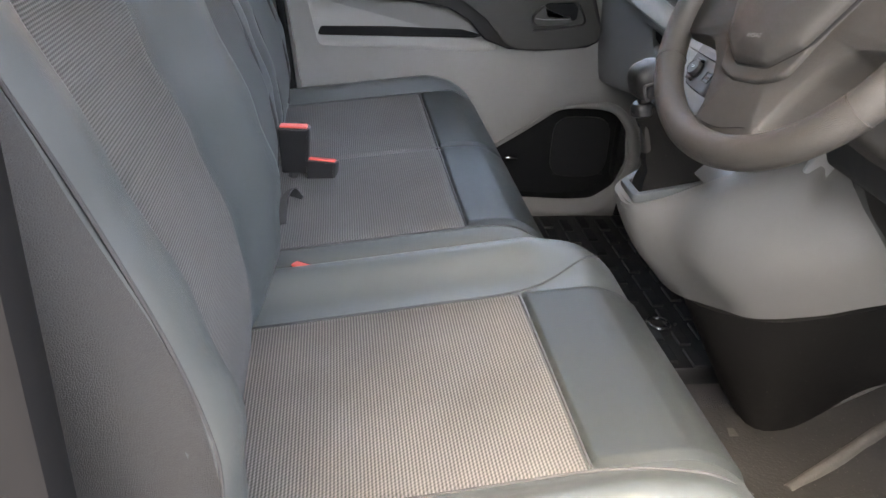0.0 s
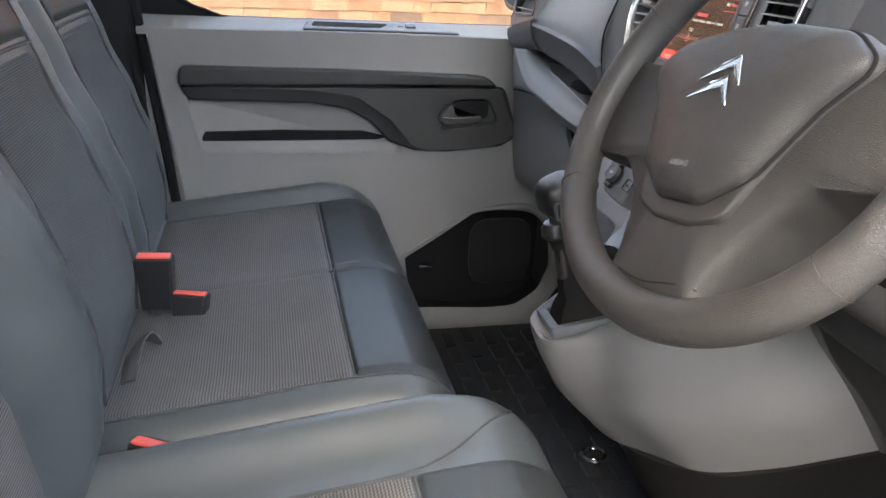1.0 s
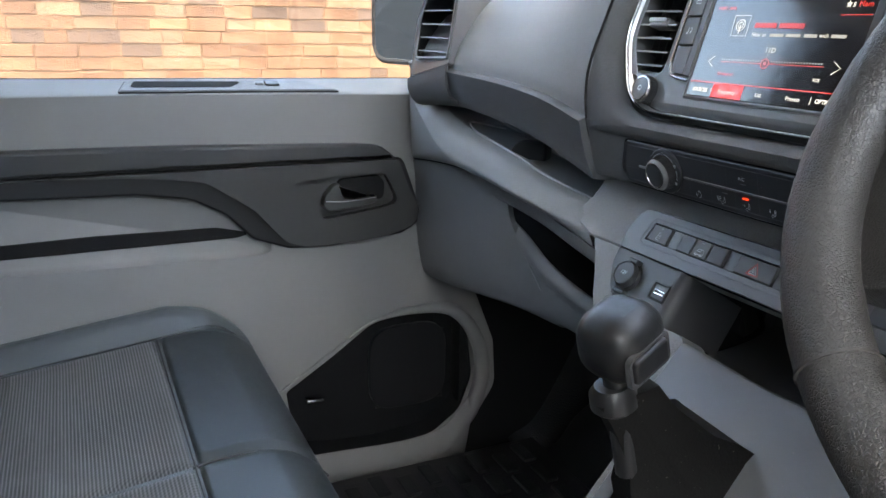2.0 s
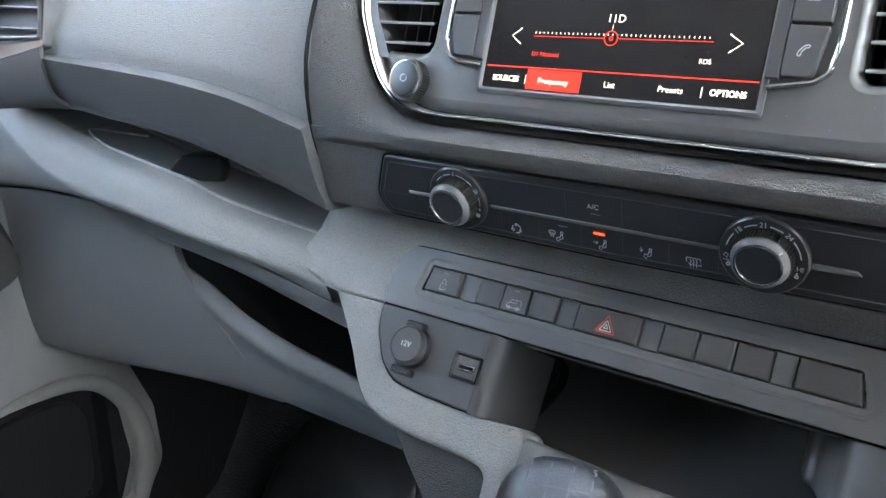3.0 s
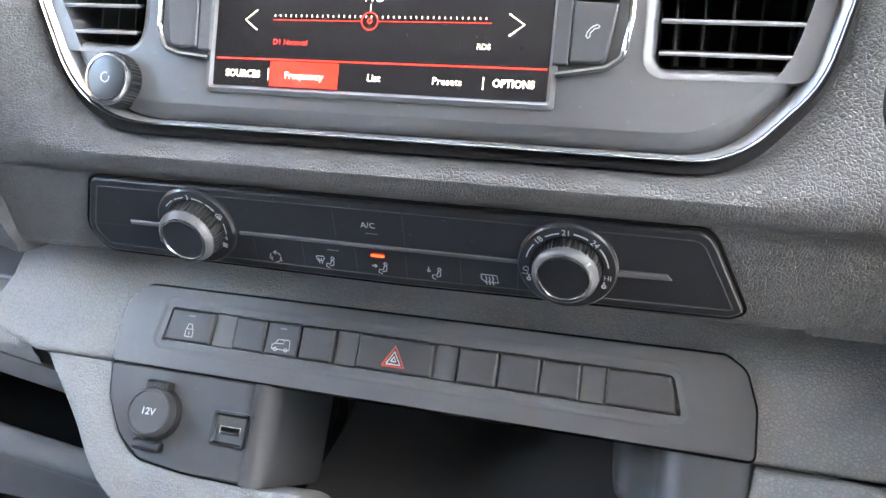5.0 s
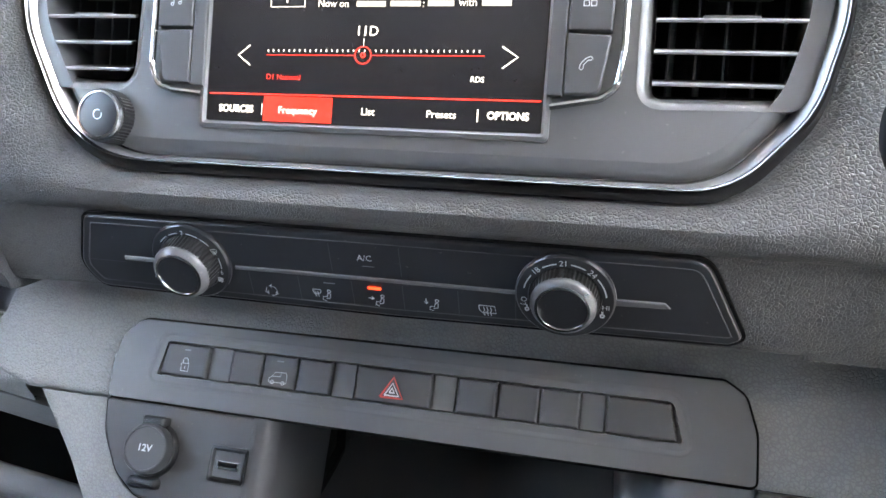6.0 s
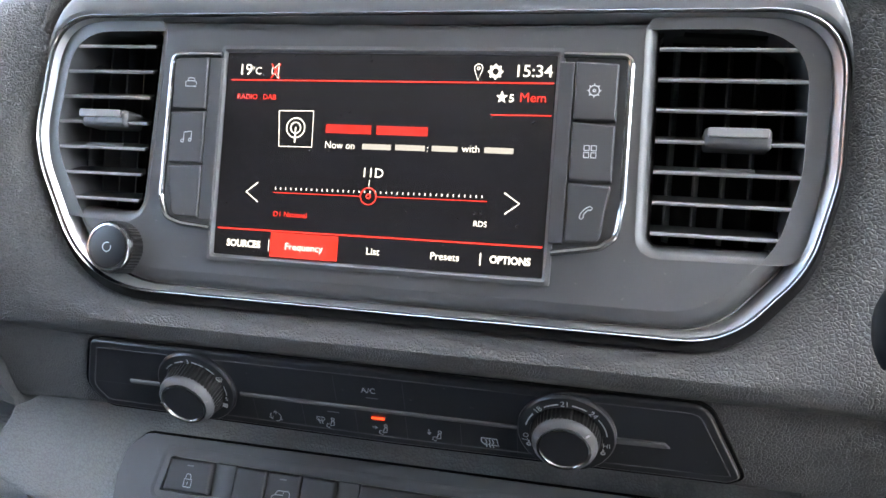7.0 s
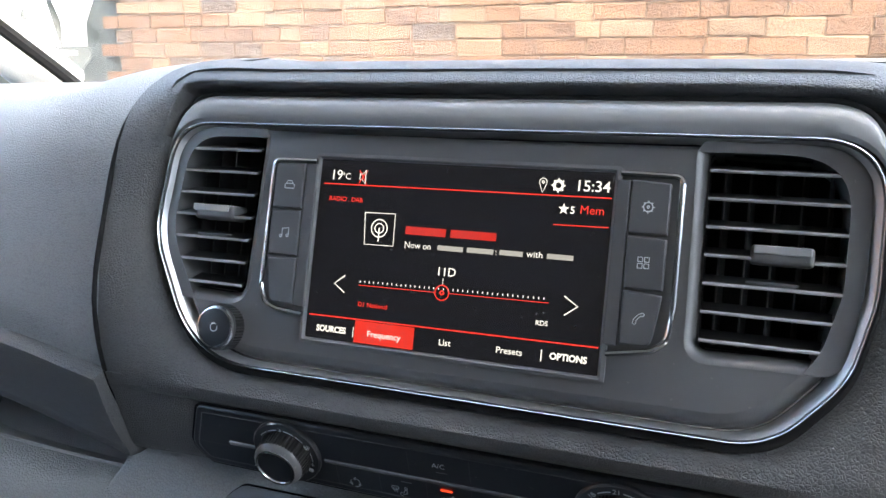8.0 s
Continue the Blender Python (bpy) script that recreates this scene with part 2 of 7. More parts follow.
M_MORTAR = shader("pale_mortar", (0.110, 0.063, 0.034), 0.95, var=0.4, var_scale=4, bump=0.003, bump_scale=120)
M_BRICKDARK = shader("burnt_brick", (0.062, 0.036, 0.022), 0.9, var=0.4, var_scale=5, bump=0.004, bump_scale=90, obj_random=0.4)
M_BOUNCE = shader("pale_bounce_ground", (0.24, 0.238, 0.232), 0.9, var=0.25, bump=0.004, bump_scale=80)
M_YARD = shader("dull_wall_grey", (0.11, 0.108, 0.104), 0.9, var=0.5, var_scale=1.2, bump=0.003, bump_scale=60)
# near black, so the unseen walls reflect dimly in the door mirror
M_REFLECTDARK = shader("dark_reflected_wall", (0.013, 0.0125, 0.0115), 0.9, var=0.5, var_scale=1.2, bump=0.003, bump_scale=60)
M_SIGN = shader("white_sign_paint", (0.6, 0.6, 0.59), 0.5, var=0.05)
M_BOARD = shader("grey_green_board", (0.028, 0.033, 0.030), 0.6, var=0.12, var_scale=2)
M_SIGNDARK = shader("dark_green_grey_board", (0.03, 0.04, 0.04), 0.5, var=0.15)


# ---- building helpers ----
ORIGIN = {}


def thing(name, at, label, category, group="", kind=""):
    ob = new(name)
    ob.empty_display_size = 0.05
    ob.location = at
    ORIGIN[ob] = Vector(at)
    return tagged(ob, label, category, group, kind)


def part(name, bm, material, parent=None, label="", smooth=40, kind=""):
    """Link a bmesh, given in world places, as one mesh object under its thing or part."""
    me = bpy.data.meshes.new(name)
    base = ORIGIN.get(parent, Vector((0, 0, 0)))
    bmesh.ops.translate(bm, verts=bm.verts, vec=-base)
    bmesh.ops.recalc_face_normals(bm, faces=bm.faces)
    bm.to_mesh(me)
    bm.free()
    me.materials.append(material)
    if smooth:
        for f in me.polygons:
            f.use_smooth = True
        me.set_sharp_from_angle(angle=radians(smooth))
    ob = new(name, me)
    if parent:
        ob.parent = parent
    ORIGIN[ob] = base
    return tagged(ob, label, kind=kind)


def frame_at(origin, right, up):
    """A plane's own axes: right, up, and the normal towards the viewer."""
    u = Vector(right).normalized()
    n = u.cross(Vector(up)).normalized()
    v = n.cross(u)
    m = Matrix((u, v, n)).transposed().to_4x4()
    m.translation = Vector(origin)
    return m


def rounded(points, radius, steps=5):
    """A closed outline with each corner rounded; a point may carry its own radius as third number."""
    out, n = [], len(points)
    for i in range(n):
        p = Vector(points[i][:2])
        r = points[i][2] if len(points[i]) > 2 else radius
        a, b = Vector(points[i - 1][:2]) - p, Vector(points[(i + 1) % n][:2]) - p
        la, lb = a.length, b.length
        a.normalize(), b.normalize()
        ang = a.angle(b, math.pi)
        if r <= 0 or ang > 3.1:
            out.append(p)
            continue
        d = min(r / math.tan(ang / 2), la * 0.49, lb * 0.49)
        s, e = p + a * d, p + b * d
        for k in range(steps + 1):
            t = k / steps
            out.append(s * (1 - t) ** 2 + p * 2 * t * (1 - t) + e * t ** 2)
    return out


def rrect(cx, cy, w, h, r, steps=5):
    return rounded([(cx - w / 2, cy - h / 2), (cx + w / 2, cy - h / 2), (cx + w / 2, cy + h / 2), (cx - w / 2, cy + h / 2)], r, steps)


def inset(outline, d):
    """Move an anticlockwise outline inwards by d."""
    out, n = [], len(outline)
    for i in range(n):
        a, b = outline[i] - outline[i - 1], outline[(i + 1) % n] - outline[i]
        na = Vector((-a.y, a.x)).normalized() if a.length > 1e-9 else Vector((0, 0))
        nb = Vector((-b.y, b.x)).normalized() if b.length > 1e-9 else na
        m = na + nb
        if m.length < 1e-6:
            m = nb
        m.normalize()
        out.append(outline[i] + m * (d / max(0.5, m.dot(nb) if nb.length else 1)))
    # corners tighter than the inset close up instead of crossing
    for _ in range(8):
        for i in range(n):
            j = (i + 1) % n
            if (out[j] - out[i]).dot(outline[j] - outline[i]) < 0:
                mid = (out[i] + out[j]) / 2
                out[i], out[j] = mid.copy(), mid.copy()
    return out


def loops_mesh(loops, cap_first=True, cap_last=True, closed=True):
    """Join closed loops of equal length into a skin."""
    bm = bmesh.new()
    rings = [[bm.verts.new(p) for p in loop] for loop in loops]
    n = len(rings[0])
    for a, b in zip(rings, rings[1:]):
        for i in range(n if closed else n - 1):
            j = (i + 1) % n
            bm.faces.new((a[i], a[j], b[j], b[i]))
    if cap_first:
        bm.faces.new(rings[0][::-1])
    if cap_last:
        bm.faces.new(rings[-1])
    return bm


def slab(m, outline, front, back, edge=0.0015):
    """A plate on the plane m, from depth back to front, with a softened front edge."""
    def lift(o, h):
        return [m @ Vector((p[0], p[1], h)) for p in o]
    outline = [Vector(p[:2]) for p in outline]
    if sum(a.x * b.y - b.x * a.y for a, b in zip(outline, outline[1:] + outline[:1])) < 0:
        outline = outline[::-1]
    loops = [lift(outline, back), lift(outline, front - edge), lift(inset(outline, edge * 0.35), front - edge * 0.3), lift(inset(outline, edge), front), lift(inset(outline, edge * 1.3), front)]
    return loops_mesh(loops)


def frame_ring(m, outer, inner, profile):
    """A moulding between two outlines of equal count: profile is a list of (share from outer to inner, height)."""
    loops = []
    for s, h in profile:
        loops.append([m @ Vector((*(a.lerp(b, s)), h)) for a, b in zip(outer, inner)])
    loops.append(loops[0])
    bm = bmesh.new()
    rings = [[bm.verts.new(p) for p in loop] for loop in loops[:-1]]
    rings.append(rings[0])
    n = len(rings[0])
    for a, b in zip(rings, rings[1:]):
        for i in range(n):
            j = (i + 1) % n
            bm.faces.new((a[i], a[j], b[j], b[i]))
    return bm


def lathe(m, profile, n=40):
    """Turn a profile of (radius, height) round the plane's normal."""
    loops = [[m @ Vector((r * math.cos(2 * math.pi * k / n), r * math.sin(2 * math.pi * k / n), h)) for k in range(n)] for r, h in profile]
    return loops_mesh(loops)


def spline(points, steps=6):
    """A smooth line through the points."""
    pts = [Vector(p) for p in points]
    pts = [pts[0] * 2 - pts[1]] + pts + [pts[-1] * 2 - pts[-2]]
    out = []
    for i in range(1, len(pts) - 2):
        a, b, c, d = pts[i - 1:i + 3]
        for k in range(steps):
            t = k / steps
            out.append(0.5 * (2 * b + (c - a) * t + (2 * a - 5 * b + 4 * c - d) * t * t + (3 * b - a - 3 * c + d) * t ** 3))
    out.append(pts[-2])
    return out


def tube(points, radius, n=8, closed=False, flat=1.0):
    pts = [Vector(p) for p in points]
    loops, up = [], Vector((0.13, 0.21, 0.97))
    for i, p in enumerate(pts):
        a = pts[i - 1] if i or closed else pts[0]
        b = pts[(i + 1) % len(pts)] if i + 1 < len(pts) or closed else pts[-1]
        d = (b - a).normalized()
        s = d.cross(up).normalized()
        w = s.cross(d)
        r = radius(i / (len(pts) - 1)) if callable(radius) else radius
        loops.append([p + (s * math.cos(2 * math.pi * k / n) + w * math.sin(2 * math.pi * k / n) * flat) * r for k in range(n)])
    if closed:
        loops.append(loops[0])
        bm = loops_mesh(loops, False, False)
        bmesh.ops.remove_doubles(bm, verts=bm.verts, dist=1e-6)
        return bm
    return loops_mesh(loops)


def sheet(sections, steps_u=4, steps_v=5, thick=0.0):
    """A smooth skin through sections, each a list of the same count of places; with a thickness it gets a back."""
    rows = [spline(s, steps_v) for s in sections]
    cols = [spline([r[j] for r in rows], steps_u) for j in range(len(rows[0]))]
    bm = bmesh.new()
    grid = [[bm.verts.new(p) for p in c] for c in cols]
    for i in range(len(grid) - 1):
        for j in range(len(grid[0]) - 1):
            bm.faces.new((grid[i][j], grid[i + 1][j], grid[i + 1][j + 1], grid[i][j + 1]))
    bmesh.ops.recalc_face_normals(bm, faces=bm.faces)
    if thick:
        bmesh.ops.solidify(bm, geom=bm.faces[:], thickness=thick)
    return bm


def pillow(size, radius, cuts=10, shape=None):
    """A soft box: corners rounded by radius; shape moves each place."""
    bm = bmesh.new()
    bmesh.ops.create_cube(bm, size=1.0)
    bmesh.ops.subdivide_edges(bm, edges=bm.edges[:], cuts=cuts, use_grid_fill=True)
    hx, hy, hz = (s / 2 for s in size)
    r = min(radius, hx * 0.98, hy * 0.98, hz * 0.98)
    for v in bm.verts:
        c = Vector([math.copysign(abs(2 * q) ** 0.8, q) for q in v.co])
        p = Vector((c.x * hx, c.y * hy, c.z * hz))
        core = Vector((max(-hx + r, min(hx - r, p.x)), max(-hy + r, min(hy - r, p.y)), max(-hz + r, min(hz - r, p.z))))
        d = p - core
        if d.length > 1e-9:
            e = Vector((abs(d.x) / r, abs(d.y) / r, abs(d.z) / r))
            p = core + d.normalized() * r * min(1.0, max(e))
        v.co = shape(p) if shape else p
    return bm


def box(x0, x1, y0, y1, z0, z1, bevel=0.002):
    bm = bmesh.new()
    bmesh.ops.create_cube(bm, size=1.0)
    for v in bm.verts:
        v.co = Vector((x0 + (v.co.x + 0.5) * (x1 - x0), y0 + (v.co.y + 0.5) * (y1 - y0), z0 + (v.co.z + 0.5) * (z1 - z0)))
    if bevel:
        bmesh.ops.bevel(bm, geom=bm.edges[:], offset=bevel, segments=2, affect="EDGES", profile=0.5)
    return bm


def lettering(name, text, m, size, material, parent, x=0.0, y=0.0, h=0.0006, align="CENTER", width=1.0, bold=0.0):
    """Raised print in the built-in font on the plane m."""
    cu = bpy.data.curves.new(name, "FONT")
    cu.body, cu.size, cu.align_x, cu.align_y, cu.resolution_u = text, size, align, "CENTER", 3
    cu.offset = bold
    ob = bpy.data.objects.new(name, cu)
    scene.collection.objects.link(ob)
    me = bpy.data.meshes.new_from_object(ob.evaluated_get(bpy.context.evaluated_depsgraph_get()))
    bpy.data.objects.remove(ob)
    bm = bmesh.new()
    bm.from_mesh(me)
    bpy.data.meshes.remove(me)
    for v in bm.verts:
        v.co = m @ Vector((x + v.co.x * width, y + v.co.y, h))
    return part(name, bm, material, parent, smooth=0)


def bars(name, m, rects, material, parent, h=0.0006, label=""):
    """Flat marks on the plane m, given as (x0, y0, x1, y1)."""
    bm = bmesh.new()
    for x0, y0, x1, y1 in rects:
        bm.faces.new([bm.verts.new(m @ Vector((a, b, h))) for a, b in ((x0, y0), (x1, y0), (x1, y1), (x0, y1))])
    return part(name, bm, material, parent, label, smooth=0)


def line_mark(name, m, lines, width, material, parent, h=0.0006, label=""):
    """Drawn strokes of that width on the plane m; each line is a list of (x, y)."""
    bm = bmesh.new()
    for pts in lines:
        pts = [Vector(p) for p in pts]
        left, right = [], []
        for i, p in enumerate(pts):
            d = (pts[min(i + 1, len(pts) - 1)] - pts[max(i - 1, 0)]).normalized()
            q = Vector((-d.y, d.x)) * width / 2
            left.append(bm.verts.new(m @ Vector((*(p + q), h))))
            right.append(bm.verts.new(m @ Vector((*(p - q), h))))
        for i in range(len(pts) - 1):
            bm.faces.new((left[i], left[i + 1], right[i + 1], right[i]))
    return part(name, bm, material, parent, label, smooth=0)


def arc(cx, cy, r, a0, a1, n=14, squash=1.0):
    return [(cx + r * math.cos(radians(a0 + (a1 - a0) * k / n)), cy + squash * r * math.sin(radians(a0 + (a1 - a0) * k / n))) for k in range(n + 1)]


# ---- the cab's shell ----
floor = part("floor", box(-0.80, 0.86, -1.02, 0.62, 0.02, 0.10, 0), M_CARPET, smooth=0)
tagged(floor, "black carpeted cab floor", "floor", kind="structure")
wall_rear = part("wall_rear", box(-0.84, 0.86, -1.06, -1.02, 0.02, 1.46, 0), M_BULK, smooth=0)
tagged(wall_rear, "dark grey bulkhead behind the seats", "wall", kind="structure")
# out of view; driver edge extended outward to keep sun off the seat
ceiling = part("ceiling", sheet([[(x, -1.06, 1.44), (x, -0.4, 1.47), (x, -0.02, 1.44), (x, 0.05, 1.42)] for x in (-0.80, -0.4, 0.0, 0.45, 0.90)], thick=0.03), M_HEAD)
tagged(ceiling, "pale roof lining", "ceiling", kind="structure")
toe_board = part("wall_front", sheet([[(x, 0.62, 0.95), (x, 0.52, 0.70), (x, 0.44, 0.40), (x, 0.32, 0.16), (x, 0.24, 0.105)] for x in (-0.80, -0.3, 0.2, 0.84)], thick=0.02), M_CARPET)
tagged(toe_board, "black carpeted toe board under the dashboard", "wall", kind="structure")
foot = part("trim_toe_block", sheet([[(x, 0.40, 0.330 - q), (x, 0.345, 0.262 - q), (x, 0.305, 0.232 - q), (x, 0.282, 0.205 - q), (x, 0.262, 0.155), (x, 0.250, 0.120)] for x, q in ((-0.640, 0.06), (-0.615, 0.01), (-0.54, 0.0), (-0.44, 0.0), (-0.395, 0.012), (-0.375, 0.06))], thick=0.006), M_RUBBER)
tagged(foot, "black rubber toe block in the passenger footwell", "trim", kind="structure")
pillar = part("trim_pillar_passenger", tube(spline([(-0.70, 0.46, 0.95), (-0.745, 0.30, 1.10), (-0.74, 0.14, 1.28), (-0.70, 0.02, 1.43)], 6), 0.035, 10), M_HEAD)
tagged(pillar, "pale windscreen pillar trim", "pillar", kind="structure")
seal = part("trim_pillar_seal", tube(spline([(-0.655, 0.44, 0.955), (-0.70, 0.28, 1.10), (-0.695, 0.12, 1.28), (-0.66, 0.0, 1.42)], 6), 0.008, 8), M_SOFTBLACK)
tagged(seal, "black rubber windscreen seal", "seal", kind="structure")
pillar_d = part("trim_pillar_driver", tube(spline([(0.76, 0.46, 0.95), (0.79, 0.30, 1.10), (0.78, 0.14, 1.28), (0.74, 0.02, 1.43)], 6), 0.04, 10), M_HEAD)
tagged(pillar_d, "pale windscreen pillar trim beside the driver", "pillar", kind="structure")
b_pillar = part("trim_door_pillar", sheet([[(x, y, z) for x, y in ((-0.80, -0.76), (-0.765, -0.742), (-0.74, -0.755), (-0.70, -0.80), (-0.70, -1.02))] for z in (0.05, 0.45, 0.85, 1.44)], thick=0.01), M_SOFTBLACK)
tagged(b_pillar, "black door pillar with worn paint", "pillar", kind="structure")
for off, r in ((0.0, 0.010), (0.022, 0.007)):
    s = part("trim_door_seal", tube(spline([(-0.752 + off * 0.8, -0.674 - off, 0.12), (-0.752 + off * 0.8, -0.690 - off, 0.45), (-0.75 + off * 0.8, -0.733 - off, 0.82), (-0.745 + off * 0.8, -0.80 - off, 1.4)], 6), r, 8), M_SOFTBLACK)
    tagged(s, "black rubber door seal", "seal", kind="structure")
kick = part("wall_kick_passenger", box(-0.80, -0.742, 0.12, 0.64, 0.02, 0.95, 0.004), M_SOFTBLACK)
tagged(kick, "black kick panel beside the passenger footwell", "wall", kind="structure")
kick_d = part("wall_kick_driver", box(0.80, 0.86, 0.16, 0.64, 0.02, 0.95, 0.004), M_SOFTBLACK)
tagged(kick_d, "black kick panel beside the driver footwell", "wall", kind="structure")
side_rear = part("wall_side_rear", box(0.80, 0.832, -1.06, -0.712, 0.02, 1.46, 0.008), M_PILLAR)
tagged(side_rear, "black door pillar trim behind the driver seat", "wall", kind="structure")
sill_d = part("trim_sill_driver", box(0.78, 0.90, -0.82, 0.18, 0.0, 0.14, 0.01), M_SOFTBLACK)
tagged(sill_d, "black door sill beside the driver seat", "sill", kind="structure")
windscreen = part("window_1", sheet([[(x, 0.62 - abs(x) ** 2 * 0.25, 0.955), (x, 0.34 - abs(x) ** 2 * 0.2, 1.19), (x, 0.05 - abs(x) ** 2 * 0.1, 1.42)] for x in (-0.72, -0.36, 0.0, 0.4, 0.76)], thick=0.005), M_GLASS)
tagged(windscreen, "clear windscreen above the dashboard", "window", kind="structure")
windscreen.visible_shadow = False

# ---- passenger door ----
DOOR = frame_at((-0.735, 0, 0), (0, 1, 0), (0, 0, 1))
door = thing("door_1", (-0.735, -0.3, 0.1), "closed grey passenger door with dark armrest band and map pocket", "door", kind="structure")
door_outline = rounded([(-0.655, 0.11), (0.10, 0.11, 0.05), (0.192, 0.25, 0.05), (0.185, 0.34, 0.04), (0.148, 0.432), (0.076, 0.583), (0.040, 0.687), (0.050, 0.7915, 0.006), (-0.716, 0.8005, 0.01), (-0.668, 0.447)], 0.03)
pocket_hole = rounded([(-0.205, 0.306, 0.008), (-0.19, 0.185, 0.03), (-0.115, 0.172, 0.03), (-0.04, 0.166, 0.06), (0.062, 0.174, 0.06), (0.118, 0.212, 0.05), (0.142, 0.277, 0.06), (0.130, 0.368, 0.05), (0.096, 0.420, 0.03), (0.016, 0.421, 0.06), (-0.050, 0.409, 0.06), (-0.125, 0.357, 0.08)], 0.03)
recess = rounded([(-0.628, 0.556, 0.02), (-0.20, 0.548, 0.03), (-0.262, 0.618, 0.05), (-0.33, 0.664, 0.05), (-0.655, 0.672, 0.015)], 0.02)


def holed_many(m, outer, holes, front, depth):
    bm = bmesh.new()
    edges = []
    for loop in (outer, *holes):
        vs = [bm.verts.new(m @ Vector((*p, front))) for p in loop]
        edges += [bm.edges.new((vs[i], vs[i - 1])) for i in range(len(vs))]
        back = [bm.verts.new(m @ Vector((*p, front - depth))) for p in loop]
        for i in range(len(vs)):
            bm.faces.new((vs[i - 1], vs[i], back[i], back[i - 1]))
    bmesh.ops.triangle_fill(bm, edges=edges, use_beauty=True)
    return bm


part("panel", holed_many(DOOR, door_outline, [pocket_hole, recess], 0.0, 0.045), M_DOOR, door)
part("back_panel", slab(DOOR, inset(door_outline, 0.004), -0.046, -0.075), M_SOFTBLACK, door)
# hollow behind the armrest
def hollow(m, outline, depth, rounding=0.012):
    loops = [[m @ Vector((*p, 0.0005)) for p in outline], [m @ Vector((*p, -depth * 0.6)) for p in inset(outline, rounding * 0.3)], [m @ Vector((*p, -depth)) for p in inset(outline, rounding)]]
    return loops_mesh(loops, False, True)
part("pull_recess", hollow(DOOR, recess, 0.012, 0.010), M_DOOR, door, "grey hollow under the armrest")
part("rubber_inlay", slab(DOOR, rounded([(-0.632, 0.577, 0.006), (-0.27, 0.578, 0.01), (-0.245, 0.584, 0.004), (-0.30, 0.597, 0.02), (-0.47, 0.600), (-0.622, 0.597, 0.008)], 0.01), -0.0085, -0.03), M_SOFTBLACK, door, "black rubber inlay strip")
part("pocket_liner", hollow(DOOR, pocket_hole, 0.043, 0.004), M_SOFTBLACK, door, "black map pocket hollow")
lip_pts = spline([(-0.726, y, z) for y, z in ((-0.19, 0.170), (-0.11, 0.158), (-0.03, 0.151), (0.07, 0.158), (0.130, 0.200), (0.159, 0.277), (0.146, 0.352), (0.098, 0.413), (0.024, 0.425), (-0.056, 0.412), (-0.130, 0.368), (-0.212, 0.316))], 6)
part("pocket_rim", tube(lip_pts, lambda s: 0.0025 + 0.0125 * max(0.0, math.sin(math.pi * min(1, s * 1.25))) ** 0.7, 10), M_DOOR, door, "raised grey pocket rim")
part("pocket_front", sheet([[(-0.722, y, z0), (-0.715, y, z0 - 0.04), (-0.735, y, 0.115)] for y, z0 in ((-0.35, 0.19), (-0.15, 0.186), (0.0, 0.178), (0.08, 0.19), (0.13, 0.24))], thick=0.004), M_DOOR, door)
part("speaker_grille", slab(DOOR, rrect(0.03, 0.30, 0.15, 0.16, 0.05), -0.034, -0.043), M_BLACK, door, "black perforated speaker grille")
grille = bmesh.new()
for i in range(22):
    for j in range(22):
        yy, zz = -0.04 + 0.0065 * i, 0.228 + 0.0065 * j
        if abs(yy - 0.03) < 0.07 and abs(zz - 0.30) < 0.072:
            grille.faces.new([grille.verts.new((-0.768, yy + a * 0.0018, zz + b * 0.0018)) for a, b in ((-1, -1), (1, -1), (1, 1), (-1, 1))])
part("grille_mesh", grille, M_BLACK, door, smooth=0, kind="stuff")
part("pocket_clip", box(-0.735, -0.715, -0.175, -0.145, 0.288, 0.294, 0.002), M_CHROME, door, "small shiny clip")
part("arm_strip", slab(DOOR, rounded([(-0.648, 0.664, 0.008), (-0.41, 0.658), (-0.335, 0.646, 0.06), (-0.285, 0.618, 0.04), (-0.248, 0.577, 0.03), (-0.19, 0.556, 0.02), (-0.12, 0.553), (0.0, 0.563), (0.034, 0.581, 0.02), (0.032, 0.61), (0.002, 0.693), (-0.665, 0.693, 0.004)], 0.02), 0.006, -0.02, 0.004), M_BLACK, door, "black armrest surround")
scoop = rounded([(-0.180, 0.667, 0.01), (-0.098, 0.672, 0.02), (-0.036, 0.671, 0.015), (-0.010, 0.620, 0.014), (-0.076, 0.610, 0.03), (-0.138, 0.603, 0.012)], 0.012)
arm_out = rounded([(-0.55, 0.6915, 0.002), (-0.42, 0.687, 0.03), (-0.36, 0.681, 0.03), (-0.315, 0.674, 0.05), (-0.245, 0.626, 0.05), (-0.200, 0.572, 0.03), (-0.165, 0.5605, 0.02), (-0.08, 0.562), (-0.031, 0.567, 0.02), (0.014, 0.580, 0.02), (0.026, 0.605, 0.02), (0.006, 0.645), (-0.012, 0.6915, 0.006)], 0.02)
part("armrest", holed_many(DOOR, arm_out, [scoop], 0.022, 0.03), M_DOORDARK, door, "dark grey armrest face")
part("trim_band", slab(DOOR, rounded([(-0.664, 0.6945, 0.004), (-0.014, 0.6935, 0.004), (-0.040, 0.714, 0.03), (-0.075, 0.7185, 0.05), (-0.357, 0.728), (-0.664, 0.732, 0.018)], 0.01), 0.020, -0.01, 0.005), M_DOORDARK, door, "dark grey trim band")
HAND = frame_at((-0.7135, 0, 0), (0, 1, 0), (0, 0, 1))
part("handle_scoop", hollow(HAND, scoop, 0.014, 0.022), M_DOORDARK, door, "hollowed handle scoop")
